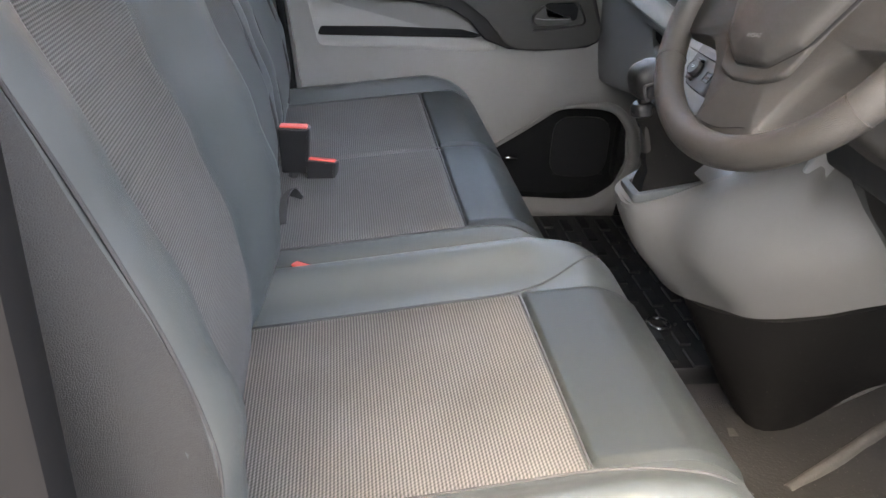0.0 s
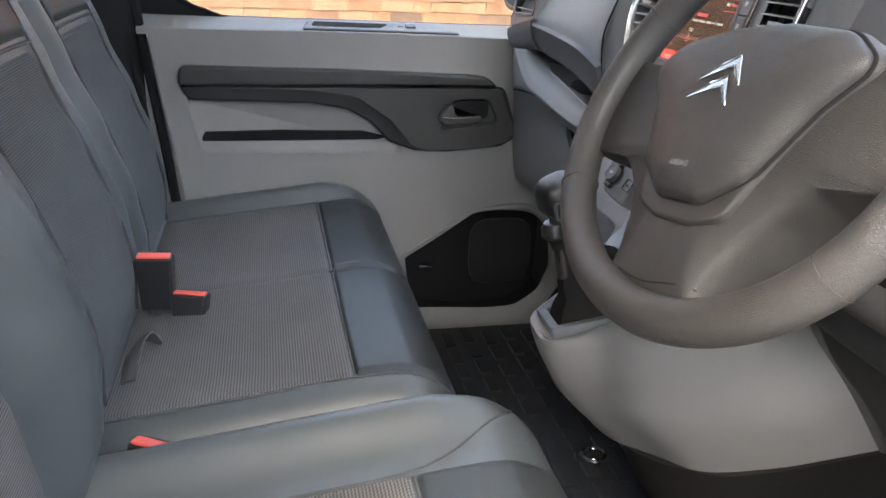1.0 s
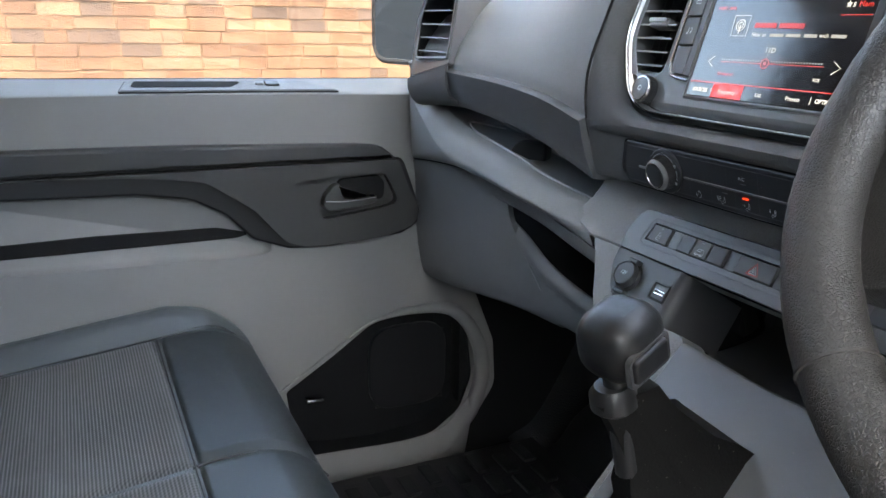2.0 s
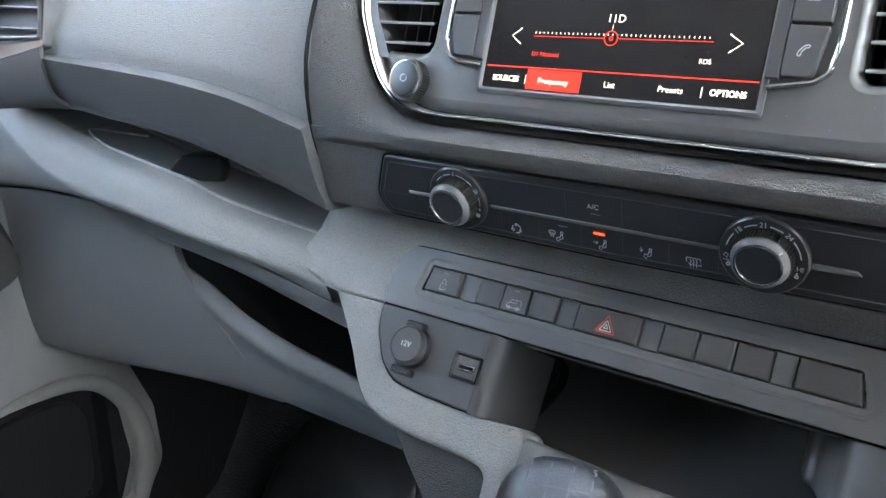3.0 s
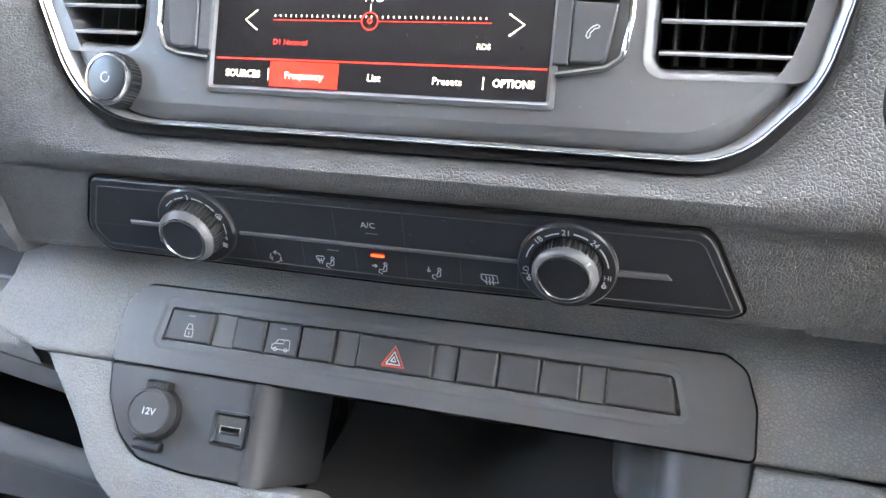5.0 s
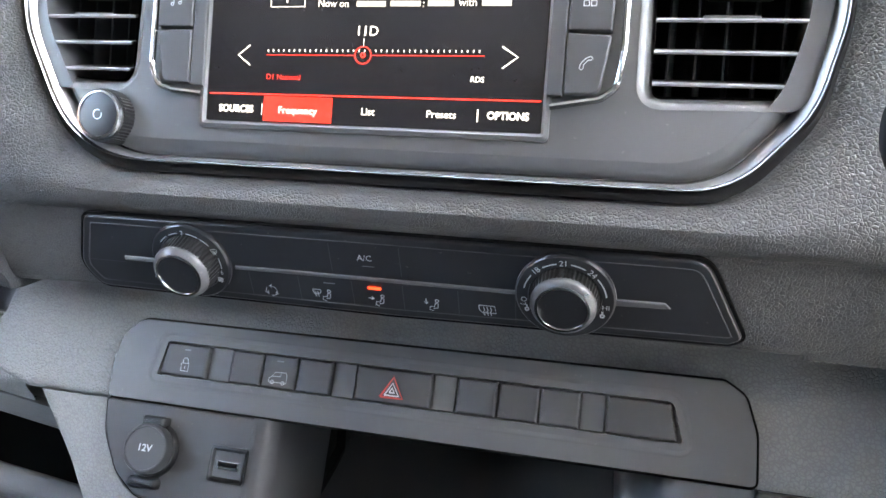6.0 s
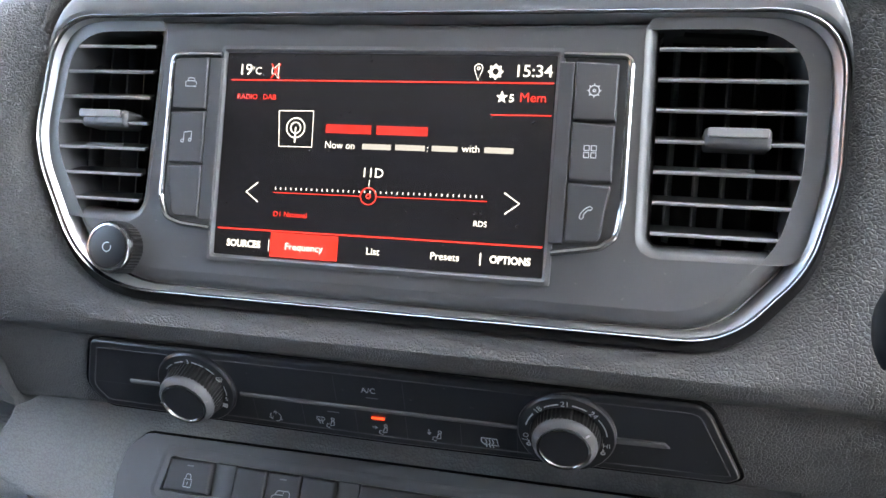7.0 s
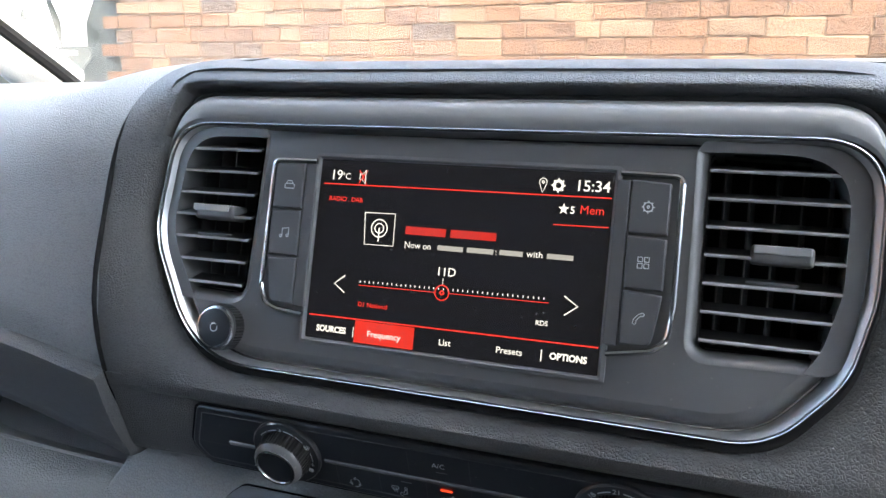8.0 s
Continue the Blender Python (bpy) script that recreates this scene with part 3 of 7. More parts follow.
well = rounded([(-0.118, 0.640, 0.008), (-0.110, 0.664, 0.01), (-0.045, 0.6675, 0.01), (-0.034, 0.655, 0.01), (-0.036, 0.628, 0.01), (-0.112, 0.626, 0.01)], 0.01)
# flat black plate in the scoop paints the dark of its depth
part("handle_well", slab(HAND, well, -0.0065, -0.022, 0.001), M_SOFTBLACK, door, "black plate painting the shade behind the lever")
lever = part("door_handle", slab(HAND, rounded([(-0.141, 0.626, 0.008), (-0.1385, 0.640, 0.012), (-0.122, 0.658, 0.006), (-0.1135, 0.6595, 0.003), (-0.106, 0.638, 0.008), (-0.080, 0.6335, 0.02), (-0.053, 0.6370, 0.003), (-0.050, 0.626, 0.006), (-0.080, 0.619, 0.03), (-0.132, 0.616, 0.008)], 0.006), 0.006, -0.010, 0.0025), M_ARM, door, "dark grey pull lever")
part("lever_edge", tube(spline([(-0.7070, -0.136, 0.6330), (-0.7068, -0.105, 0.6310), (-0.7070, -0.056, 0.6345)], 6), 0.0008, 6), M_SLAT, lever, "thin pale lever edge")
# the sill under the window
part("sill", sheet([[(-0.735, y, c - 0.012), (-0.7352, y, c - 0.004), (-0.7385, y, c + 0.001), (-0.765, y, 0.52 * c + 0.48 * b), (-0.797, y, b), (-0.82, y, b)] for y, c, b in ((-0.735, 0.8010, 0.8225), (-0.515, 0.8005, 0.8188), (-0.35, 0.7997, 0.8172), (-0.18, 0.7976, 0.8155), (0.0226, 0.7925, 0.8132), (0.14, 0.789, 0.812))], thick=0.004), M_DOOR, door, "smooth grey window sill")
SILL = frame_at((-0.765, -0.265, 0.8082), (0, 1, -0.012), (-1, 0, 0.29))
plate = part("switch_plate", slab(SILL, rounded([(-0.155, -0.024, 0.004), (0.162, -0.024, 0.004), (0.112, 0.015, 0.008), (-0.143, 0.015, 0.006)], 0.004), 0.003, -0.006, 0.0015), M_LOWER, door, "grey window switch plate")
part("plate_gap", frame_ring(SILL, rounded([(-0.158, -0.0265, 0.005), (0.168, -0.0265, 0.004), (0.115, 0.0172, 0.009), (-0.145, 0.0172, 0.007)], 0.004), rounded([(-0.155, -0.024, 0.004), (0.162, -0.024, 0.004), (0.112, 0.015, 0.008), (-0.143, 0.015, 0.006)], 0.004), [(0.0, -0.003), (0.0, 0.0012), (1.0, 0.0012), (1.0, -0.003)]), M_BLACK, plate)
part("switch_cup", slab(SILL, rounded([(-0.140, -0.013), (0.000, -0.013), (0.022, 0.010), (-0.133, 0.011)], 0.006), 0.0036, 0.001, 0.0004), M_SOFTBLACK, plate, "long black finger recess")
part("window_switch", slab(SILL, rrect(0.064, 0.001, 0.022, 0.020, 0.004), 0.006, 0.001, 0.002), M_BLACK, plate)
part("switch_tip", slab(SILL, rrect(0.045, 0.000, 0.013, 0.009, 0.003), 0.0062, 0.001, 0.002), M_BAND, plate, "worn bright switch tip")
window = part("window_2", sheet([[(-0.80, y, 0.80), (-0.80, y, 1.0), (-0.74, y, 1.42)] for y in (-0.72, -0.3, 0.1, 0.30)], thick=0.005), M_GLASS)
tagged(window, "clear passenger side window", "window", kind="structure")
window.visible_shadow = False
part("window_seal", tube(spline([(-0.79, -0.745, 1.3), (-0.795, -0.735, 1.0), (-0.795, -0.715, 0.90), (-0.795, -0.665, 0.855), (-0.799, -0.60, 0.8205), (-0.800, -0.40, 0.8165), (-0.800, 0.2, 0.8105)], 6), lambda s: 0.0065 - 0.004 * min(1.0, max(0.0, (s - 0.5) * 3)), 8), M_SOFTBLACK, door, "black window seal")
part("window_corner", slab(frame_at((-0.793, 0, 0), (0, 1, 0), (0, 0, 1)), rounded([(-0.75, 0.815, 0), (-0.56, 0.815, 0.002), (-0.635, 0.842, 0.03), (-0.695, 0.885, 0.03), (-0.715, 0.96, 0.02), (-0.75, 1.0, 0)], 0.01), 0.0, -0.012), M_SOFTBLACK, door, "black window corner")
part("door_skin", box(-0.90, -0.83, -0.76, 0.30, 0.05, 0.80, 0.01), M_BODY, door)
part("lower_seal", box(-0.82, -0.735, -0.66, 0.18, 0.06, 0.112, 0.006), M_SOFTBLACK, door)

# ---- dashboard ----
dash = thing("dashboard", (0, 0.1, 0.6), "charcoal grained dashboard with grey lower panels", "dashboard")


def along(table, x):
    """Smooth reading of a table of (x, value)."""
    xs, vs = [p[0] for p in table], [p[1] for p in table]
    return float(np.mean([np.interp(x + d, xs, vs) for d in (-0.03, -0.015, 0.0, 0.015, 0.03)]))


CREASE = ((-0.66, 0.851), (-0.54, 0.845), (-0.435, 0.842), (-0.36, 0.839), (-0.283, 0.832), (-0.2375, 0.8227), (-0.19, 0.811))
UNDER = ((-0.66, 0.812), (-0.5625, 0.8056), (-0.48, 0.7985), (-0.40, 0.795), (-0.328, 0.7865), (-0.265, 0.773), (-0.23, 0.764), (-0.19, 0.753))


def pad_section(x):
    """Cross-section of the upper pad on the passenger's side, down to the crease; it swells to meet the hood."""
    lift = 0.012 * max(0.0, min(1.0, (x + 0.75) / 0.5))
    w = max(0.0, min(1.0, (x + 0.37) / 0.155))
    w = w * w * (3 - 2 * w)
    zc = along(CREASE, x)
    return [(x, 0.60, 0.945 + lift), (x, 0.42, 0.955 + lift + 0.006 * w), (x, 0.25, 0.961 + lift + 0.014 * w), (x, 0.15, 0.960 + lift + 0.020 * w),
            (x, 0.09 - 0.018 * w, 0.950 + lift + 0.023 * w), (x, 0.045 - 0.021 * w, 0.928 + lift + 0.015 * w), (x, 0.014 - 0.011 * w, 0.897), (x, -0.005 - 0.006 * w, zc + 0.020), (x, -0.0100, zc)]


def pad_at(f):
    """The section at share f from the vent to the centre; the pad's end runs out towards the windscreen's corner."""
    out = []
    for _, y, z in pad_section(-0.634 + 0.425 * f):
        end = -0.634 - 0.32 * max(0.0, y - 0.02)
        stop_x = -0.2075 + 0.011 * max(0.0, min(1.0, (z - 0.955) / 0.03))
        out.append((end + (stop_x - end) * f, y, z))
    return out


part("upper_pad", sheet([pad_at(f / 8) for f in range(9)], steps_u=3, steps_v=4, thick=0.012), M_PADLIT, dash)
under = []
for x in (-0.66, -0.60, -0.54, -0.48, -0.42, -0.36, -0.30, -0.26, -0.23, -0.2085):
    zc, zb = along(CREASE, x), along(UNDER, x)
    under.append([(x, -0.0100, zc + 0.0005), (x, -0.0078, zc - 0.005), (x, -0.001, 0.5 * zc + 0.5 * zb), (x, 0.010, zb + 0.005), (x, 0.022, zb), (x, 0.10, zb - 0.002)])
# same skin as the pad; the darker plastic paints its shade
glove = part("glovebox_face", sheet(under, steps_v=4, thick=0.01), M_PAD, dash, "grained glovebox underside, darkened for its shade")
part("glovebox_latch", slab(frame_at((-0.345, 0.0165, 0.7885), (1, 0, -0.13), (0, 0.6, -0.80)), rrect(0, 0.0, 0.062, 0.012, 0.004), 0.003, -0.004), M_BLACK, glove)
part("pad_seam", tube(spline([(-0.170, 0.125, 0.9925), (-0.192, 0.092, 0.9875), (-0.205, 0.060, 0.977), (-0.2080, 0.025, 0.9545), (-0.2080, 0.001, 0.903), (-0.2080, -0.0125, 0.86), (-0.2080, -0.0112, 0.820), (-0.2080, -0.002, 0.790), (-0.2080, 0.013, 0.764)], 5), lambda q: 0.0015 * min(1.0, 0.25 + 3 * q), 6), M_SOFTBLACK, dash, "black seam gap")
# dash top over the centre and the driver's side
hood = [(0.60, 0.957), (0.40, 0.972), (0.22, 0.984), (0.13, 0.990), (0.075, 0.990), (0.052, 0.9865), (0.041, 0.982), (0.040, 0.9785), (0.050, 0.972)]
pad_rows = []
for x, h, d, k in ((-0.2085, 0.0, 0.0, 0.0), (-0.203, 0.0, 0.0, 0.07), (-0.197, 0.0, 0.0, 0.24), (-0.190, 0.0, 0.0, 0.50), (-0.183, 0.0, 0.0, 0.78), (-0.176, 0.0, 0.0, 0.94), (-0.165, 0.0, 0.0, 1.0), (-0.10, 0.0, 0.0, 1.0), (0.05, 0.001, 0.0, 1.0), (0.14, 0.001, 0.0, 1.0), (0.18, 0.0, 0.001, 1.0), (0.21, -0.002, 0.008, 1.0), (0.26, 0.0, 0.014, 1.0), (0.34, 0.004, 0.012, 1.0), (0.5, 0.012, 0.0, 1.0), (0.8, 0.004, 0.0, 1.0)):
    start = pad_section(-0.2085)
    pad_rows.append([(x, b[1] + (a[0] - b[1]) * k, b[2] + (a[1] - b[2]) * k + h - (d if i > 6 else d * 0.3 if i == 6 else 0.0)) for i, (a, b) in enumerate(zip(hood, start))])
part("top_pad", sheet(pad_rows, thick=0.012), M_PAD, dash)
part("pad_ridge", tube(spline([(-0.05, 0.50, 0.974), (0.08, 0.50, 0.981), (0.3, 0.49, 0.984), (0.6, 0.47, 0.986)], 5), lambda q: 0.008, 8, flat=0.6), M_PAD, dash, "raised ridge near the windscreen")

SC = frame_at((0, 0, 0.85), (1, 0, 0), (0, 0.287, 0.958))
ring = rounded([(-0.147, -0.0255, 0.06), (0.155, -0.0255, 0.04), (0.184, 0.008, 0.05), (0.1925, 0.045, 0.07), (0.1925, 0.1145, 0.03), (-0.174, 0.1125, 0.026), (-0.182, 0.045, 0.06)], 0.04, 10)


def surround(s, h):
    """An outline between the chrome ring and the outer border of the centre fascia."""
    out = []
    for p in ring:
        c = Vector((0.0, 0.045))
        d = p - c
        tx = (0.259 if d.x > 0 else 0.207 - 0.018 * max(0.0, min(1.0, (p.y - 0.07) / 0.04))) / max(abs(d.x), 1e-6)
        ty = (0.0872 if d.y > 0 else 0.0905) / max(abs(d.y), 1e-6)
        q = c + d * min(tx, ty)
        out.append(p.lerp(q, s))
    return out


def band(s, h):
    """Outline of the smooth band over the ring's upper edge: 0 at the ring, 1 at the hood."""
    out = []
    for p in ring:
        k = max(0.0, min(1.0, (p.y - 0.075) / 0.036))
        out.append(SC @ Vector((p.x, p.y + 0.0002 + 0.0165 * s * k * k * (3 - 2 * k), h)))
    return out


upper = [i for i, p in enumerate(ring) if p.y > 0.078]
left_top = max(i for i in upper if ring[i].x < 0 and ring[i].y > 0.098)
right_top = max(i for i in upper if ring[i].x > 0.183)
lower = [i for i in range(left_top, right_top + len(ring) + 1)]


def pick(loop, index):
    return [loop[i % len(loop)] for i in index]


SWELLED = ((-0.06, -0.0095), (-0.045, -0.004), (-0.02, 0.0075), (0.01, 0.0150), (0.055, 0.0138), (0.109, 0.006))
fascia_loops = []
for k, h in ((-0.02, -0.03), (-0.01, -0.004), (0.10, 0.001), (0.28, 0.004), (0.55, 0.005), (0.85, 0.001), (1.0, -0.006), (1.02, -0.03)):
    row_ = []
    for p in pick(surround(k, h), lower):
        left = max(0.0, min(1.0, (-p.x - 0.150) / 0.056))
        up = max(0.0, min(1.0, (k - 0.05) / 0.9)) * left
        target = float(np.interp(p.y, [a for a, _ in SWELLED], [b for _, b in SWELLED]))
        row_.append(SC @ Vector((*p, h + (target - h) * up * up * (3 - 2 * up) if k < 1.01 else h)))
    fascia_loops.append(row_)
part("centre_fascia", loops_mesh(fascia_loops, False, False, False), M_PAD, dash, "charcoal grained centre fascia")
part("top_band", loops_mesh([pick(band(k, h), upper) for k, h in ((-0.1, -0.012), (0.0, 0.001), (0.12, 0.0028), (0.4, 0.0030), (0.7, 0.0010), (0.9, -0.0025), (1.0, -0.006), (1.1, -0.016))], False, False, False), M_BAND, dash, "smooth satin grey band under the hood")
part("hood_gap", tube(pick(band(1.03, -0.006), upper), 0.0018, 8), M_SOFTBLACK, dash, "dark gap under the hood edge")
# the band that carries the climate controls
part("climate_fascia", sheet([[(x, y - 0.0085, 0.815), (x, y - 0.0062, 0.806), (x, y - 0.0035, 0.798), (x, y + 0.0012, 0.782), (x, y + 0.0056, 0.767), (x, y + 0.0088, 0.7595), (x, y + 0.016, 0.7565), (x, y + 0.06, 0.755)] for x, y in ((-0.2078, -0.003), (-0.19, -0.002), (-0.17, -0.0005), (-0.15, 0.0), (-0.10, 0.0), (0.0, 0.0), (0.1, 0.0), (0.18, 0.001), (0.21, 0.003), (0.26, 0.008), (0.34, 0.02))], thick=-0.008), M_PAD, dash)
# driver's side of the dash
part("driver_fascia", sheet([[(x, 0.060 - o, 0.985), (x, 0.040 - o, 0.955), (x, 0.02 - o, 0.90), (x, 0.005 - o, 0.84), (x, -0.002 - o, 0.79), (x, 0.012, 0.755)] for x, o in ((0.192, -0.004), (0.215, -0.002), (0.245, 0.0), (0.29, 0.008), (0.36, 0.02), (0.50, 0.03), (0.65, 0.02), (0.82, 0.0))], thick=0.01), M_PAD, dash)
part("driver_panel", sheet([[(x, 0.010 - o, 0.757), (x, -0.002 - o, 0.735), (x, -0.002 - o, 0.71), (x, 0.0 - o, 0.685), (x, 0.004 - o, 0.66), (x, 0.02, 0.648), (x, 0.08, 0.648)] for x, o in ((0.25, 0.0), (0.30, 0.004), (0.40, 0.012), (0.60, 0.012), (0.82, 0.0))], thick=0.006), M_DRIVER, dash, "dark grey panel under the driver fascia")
BT = frame_at((0, 0.016, 0.70), (1, 0, 0), (0, 0.6, 1))
part("centre_panel", slab(BT, rounded([(-0.262, 0.0, 0.008), (-0.218, -0.0125, 0.012), (0.25, -0.012, 0), (0.25, 0.08, 0), (-0.235, 0.08, 0), (-0.246, 0.03, 0.006)], 0.004), -0.001, -0.03, 0.003), M_GREY, dash, "light grey grained centre panel")
cheek_out = [(-0.2085, -0.0130), (-0.1940, -0.030), (-0.1785, -0.0488), (-0.1615, -0.0725), (-0.1420, -0.0873), (-0.112, -0.0920), (-0.066, -0.0930), (-0.0500, -0.0972), (-0.0465, -0.112), (-0.0448, -0.150)]
cheek_in = [(-0.1610, -0.0128), (-0.1597, -0.022), (-0.1565, -0.034), (-0.1475, -0.0492), (-0.1335, -0.0610), (-0.105, -0.0646), (-0.060, -0.0653), (-0.0310, -0.0657), (-0.0268, -0.085), (-0.0276, -0.150)]
cheek = []
for a, b in zip(cheek_out, cheek_in):
    a, b = Vector(a), Vector(b)
    cheek.append([BT @ Vector((*a.lerp(b, k), h)) for k, h in ((0.0, -0.035), (0.0, -0.006), (0.03, -0.0012), (0.12, 0.0012), (0.5, 0.0014), (0.93, 0.0012), (0.985, 0.0), (1.0, -0.004), (1.0, -0.03))])
part("centre_cheek", sheet(cheek, steps_u=4, steps_v=3), M_GREY, dash, "light grey grained cheek round the sockets")
part("console_flank", slab(BT, rounded([(-0.172, -0.050, 0), (-0.030, -0.085, 0), (-0.030, -0.150, 0), (-0.052, -0.160, 0)], 0), -0.006, -0.06, 0.002), M_DOORDARK, dash, "dark grey flank under the cheek")
part("right_cheek", slab(BT, rounded([(0.1735, -0.078), (0.25, -0.070), (0.25, -0.0135), (0.1812, -0.0135), (0.1748, -0.066)], 0.004), 0.001, -0.03, 0.003), M_GREY, dash)

# passenger shelf
SEAM_LOW = ((-0.745, 0.686), (-0.66, 0.697), (-0.567, 0.7026), (-0.4478, 0.6996), (-0.354, 0.693), (-0.285, 0.682), (-0.223, 0.668))
LEDGE = [(-0.745, 0.050, 0.828), (-0.68, 0.036, 0.812), (-0.61, 0.026, 0.787), (-0.56, 0.022, 0.770), (-0.50, 0.019, 0.7615), (-0.44, 0.018, 0.754), (-0.3845, 0.017, 0.7465), (-0.342, 0.022, 0.735), (-0.2886, 0.034, 0.7234), (-0.2422, 0.044, 0.7153), (-0.225, 0.046, 0.712)]
front_rows = []
for x, y, z in LEDGE:
    low = along(SEAM_LOW, x)
    drop = min(z - low, 0.062)
    deep = 0.016 + 0.012 * min(1.0, drop / 0.06)
    closed = max(0.0, min(1.0, (-0.575 - x) / 0.04))
    rows_ = [(x, y + 0.03 + 0.07 * closed, z - 0.012 * (1 - closed)), (x, y + 0.005, z - 0.002), (x, y - 0.004, z - 0.0015)]
    for a in (25, 50, 72, 90):
        rows_.append((x, y - 0.005 - deep * math.sin(radians(a)), z - 0.002 - 0.60 * drop * (1 - math.cos(radians(a)))))
    front_rows.append(rows_ + [(x, 0.6 * (y - 0.005 - deep) + 0.4 * 0.026, low + 0.15 * (z - low)), (x, 0.025, low), (x, 0.050, low - 0.001)])
part("shelf_front", sheet(front_rows, steps_u=4, steps_v=4), M_GREY, dash, "rounded grey front of the shelf")
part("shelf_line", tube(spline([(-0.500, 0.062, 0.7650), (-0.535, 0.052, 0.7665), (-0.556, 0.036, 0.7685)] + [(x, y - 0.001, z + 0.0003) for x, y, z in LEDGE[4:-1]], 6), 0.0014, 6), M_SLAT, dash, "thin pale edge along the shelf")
BACKLINE = ((-0.60, 0.772), (-0.53, 0.757), (-0.48, 0.750), (-0.40, 0.738), (-0.34, 0.731), (-0.262, 0.724), (-0.22, 0.720))
part("shelf_floor", sheet([[(x, y + 0.003, z - 0.002), (x, y + 0.009, z - 0.006), (x, 0.5 * y + 0.045, 0.5 * (z - 0.007 + along(BACKLINE, x))), (x, 0.088, along(BACKLINE, x)), (x, 0.094, along(BACKLINE, x) + 0.003), (x, 0.112, along(BACKLINE, x) + 0.036), (x, 0.13, 0.84)] for x, y, z in LEDGE[2:]], thick=0.005), M_SHELF, dash, "grey open shelf with a low back wall")
part("shelf_edge", tube(spline([(x, 0.0895, along(BACKLINE, x) + 0.0045) for x in (-0.56, -0.48, -0.40, -0.32, -0.235)], 5), 0.0013, 6), M_BAND, dash, "thin grey edge at the back of the shelf")
stop = []
for h, k in ((0.0, 1.0), (0.008, 0.97), (0.016, 0.88), (0.021, 0.74), (0.023, 0.50)):
    stop.append([Vector((-0.395, 0.047, 0.7405 + h)) + Vector((p.x + h * 0.3, p.y, 0.0)) * k for p in rounded([(-0.028, -0.026, 0.006), (0.022, 0.000, 0.006), (0.000, 0.024, 0.004), (-0.034, 0.010, 0.004)], 0.005, 4)])
part("shelf_stop", loops_mesh(stop), M_BLACK, dash, "small black shelf stop")
part("shelf_end", slab(frame_at((-0.243, 0.07, 0.74), (0.2, -1, 0), (0, 0, 1)), rounded([(-0.10, -0.05), (0.03, -0.05), (0.018, 0.03), (-0.10, 0.05)], 0.004), 0.002, -0.02), M_GREY, dash)
# below the shelf
low_rows = []
for x, q, shear, sag in ((-0.75, 0.0, 0.0, 0.05), (-0.65, 0.0, 0.0, 0.04), (-0.56, 0.0, 0.2, 0.022), (-0.49, 0.004, 0.6, 0.006), (-0.435, 0.010, 1.0, 0.0)):
    low_rows.append([(x + shear * max(0.0, 0.655 - z) * 0.95, y + q, z - sag * max(0.0, min(1.0, (0.655 - z) / 0.11))) for y, z in ((0.030, along(SEAM_LOW, x) - 0.001), (0.034, 0.655), (0.036, 0.61), (0.041, 0.575), (0.049, 0.547), (0.062, 0.539), (0.14, 0.535))])
part("lower_panel", sheet(low_rows, thick=0.008), M_LOWER, dash, "grey panel under the shelf")
part("panel_line", tube(spline([(x, 0.0255, along(SEAM_LOW, x) - 0.0005) for x in (-0.735, -0.66, -0.58, -0.50, -0.42, -0.34, -0.28, -0.229)], 4), 0.0016, 6), M_SOFTBLACK, dash)
part("tray_roof", sheet([[(x, 0.028, along(SEAM_LOW, x) - 0.001), (x, 0.032, along(SEAM_LOW, x) - 0.016), (x, 0.06, along(SEAM_LOW, x) - 0.022), (x, 0.20, along(SEAM_LOW, x) - 0.022)] for x in (-0.46, -0.40, -0.34, -0.28, -0.205)], thick=0.006), M_LOWER, dash)
LIP = ((-0.57, 0.046, 0.668), (-0.51, 0.044, 0.658), (-0.46, 0.043, 0.648), (-0.416, 0.042, 0.637), (-0.385, 0.041, 0.6255), (-0.355, 0.040, 0.6150), (-0.303, 0.038, 0.6045), (-0.218, 0.036, 0.595), (-0.15, 0.036, 0.585))
part("tray_floor", sheet([[(x, y + 0.020, z - 0.024), (x, y + 0.09, z - 0.030), (x, 0.20, z - 0.028)] for x, y, z in LIP], thick=0.004), M_SOFTBLACK, dash)
part("tray_back", box(-0.46, -0.18, 0.19, 0.21, 0.45, 0.67, 0.004), M_SOFTBLACK, dash)
part("tray_lip", sheet([[(x, y + 0.022, z - 0.026), (x, y + 0.012, z - 0.002), (x, y + 0.003, z + 0.003), (x, y - 0.006, z - 0.008), (x, 0.6 * y + 0.018, 0.55 * z + 0.246), (x, 0.046, 0.548), (x, 0.060, 0.5415), (x, 0.14, 0.538)] for x, y, z in LIP], thick=0.006), M_LOWER, dash, "grey lip of the lower tray")

# ---- centre unit: bezel, display, buttons, vents ----
unit = thing("infotainment_unit", (0, 0, 0.85), "graphite centre unit with lit touch display and chrome surround", "infotainment")
def within(left, right, low, high):
    """The ring's outline, drawn in by these widths."""
    u0, u1, v0, v1 = -0.182, 0.1925, -0.0255, 0.1145
    return [Vector((u0 + left + (p.x - u0) / (u1 - u0) * (u1 - u0 - left - right), v0 + low + (p.y - v0) / (v1 - v0) * (v1 - v0 - low - high))) for p in ring]


bead_out, bead_in, flank_in = within(0.002, 0.002, 0.004, 0.0004), within(0.0037, 0.0037, 0.0056, 0.0022), within(0.008, 0.0092, 0.0078, 0.0042)
part("ring_edge", frame_ring(SC, ring, bead_out, [(0.0, -0.012), (0.0, 0.0012), (0.6, 0.0014), (1.0, 0.0005), (1.0, -0.01)]), M_SOFTBLACK, unit)
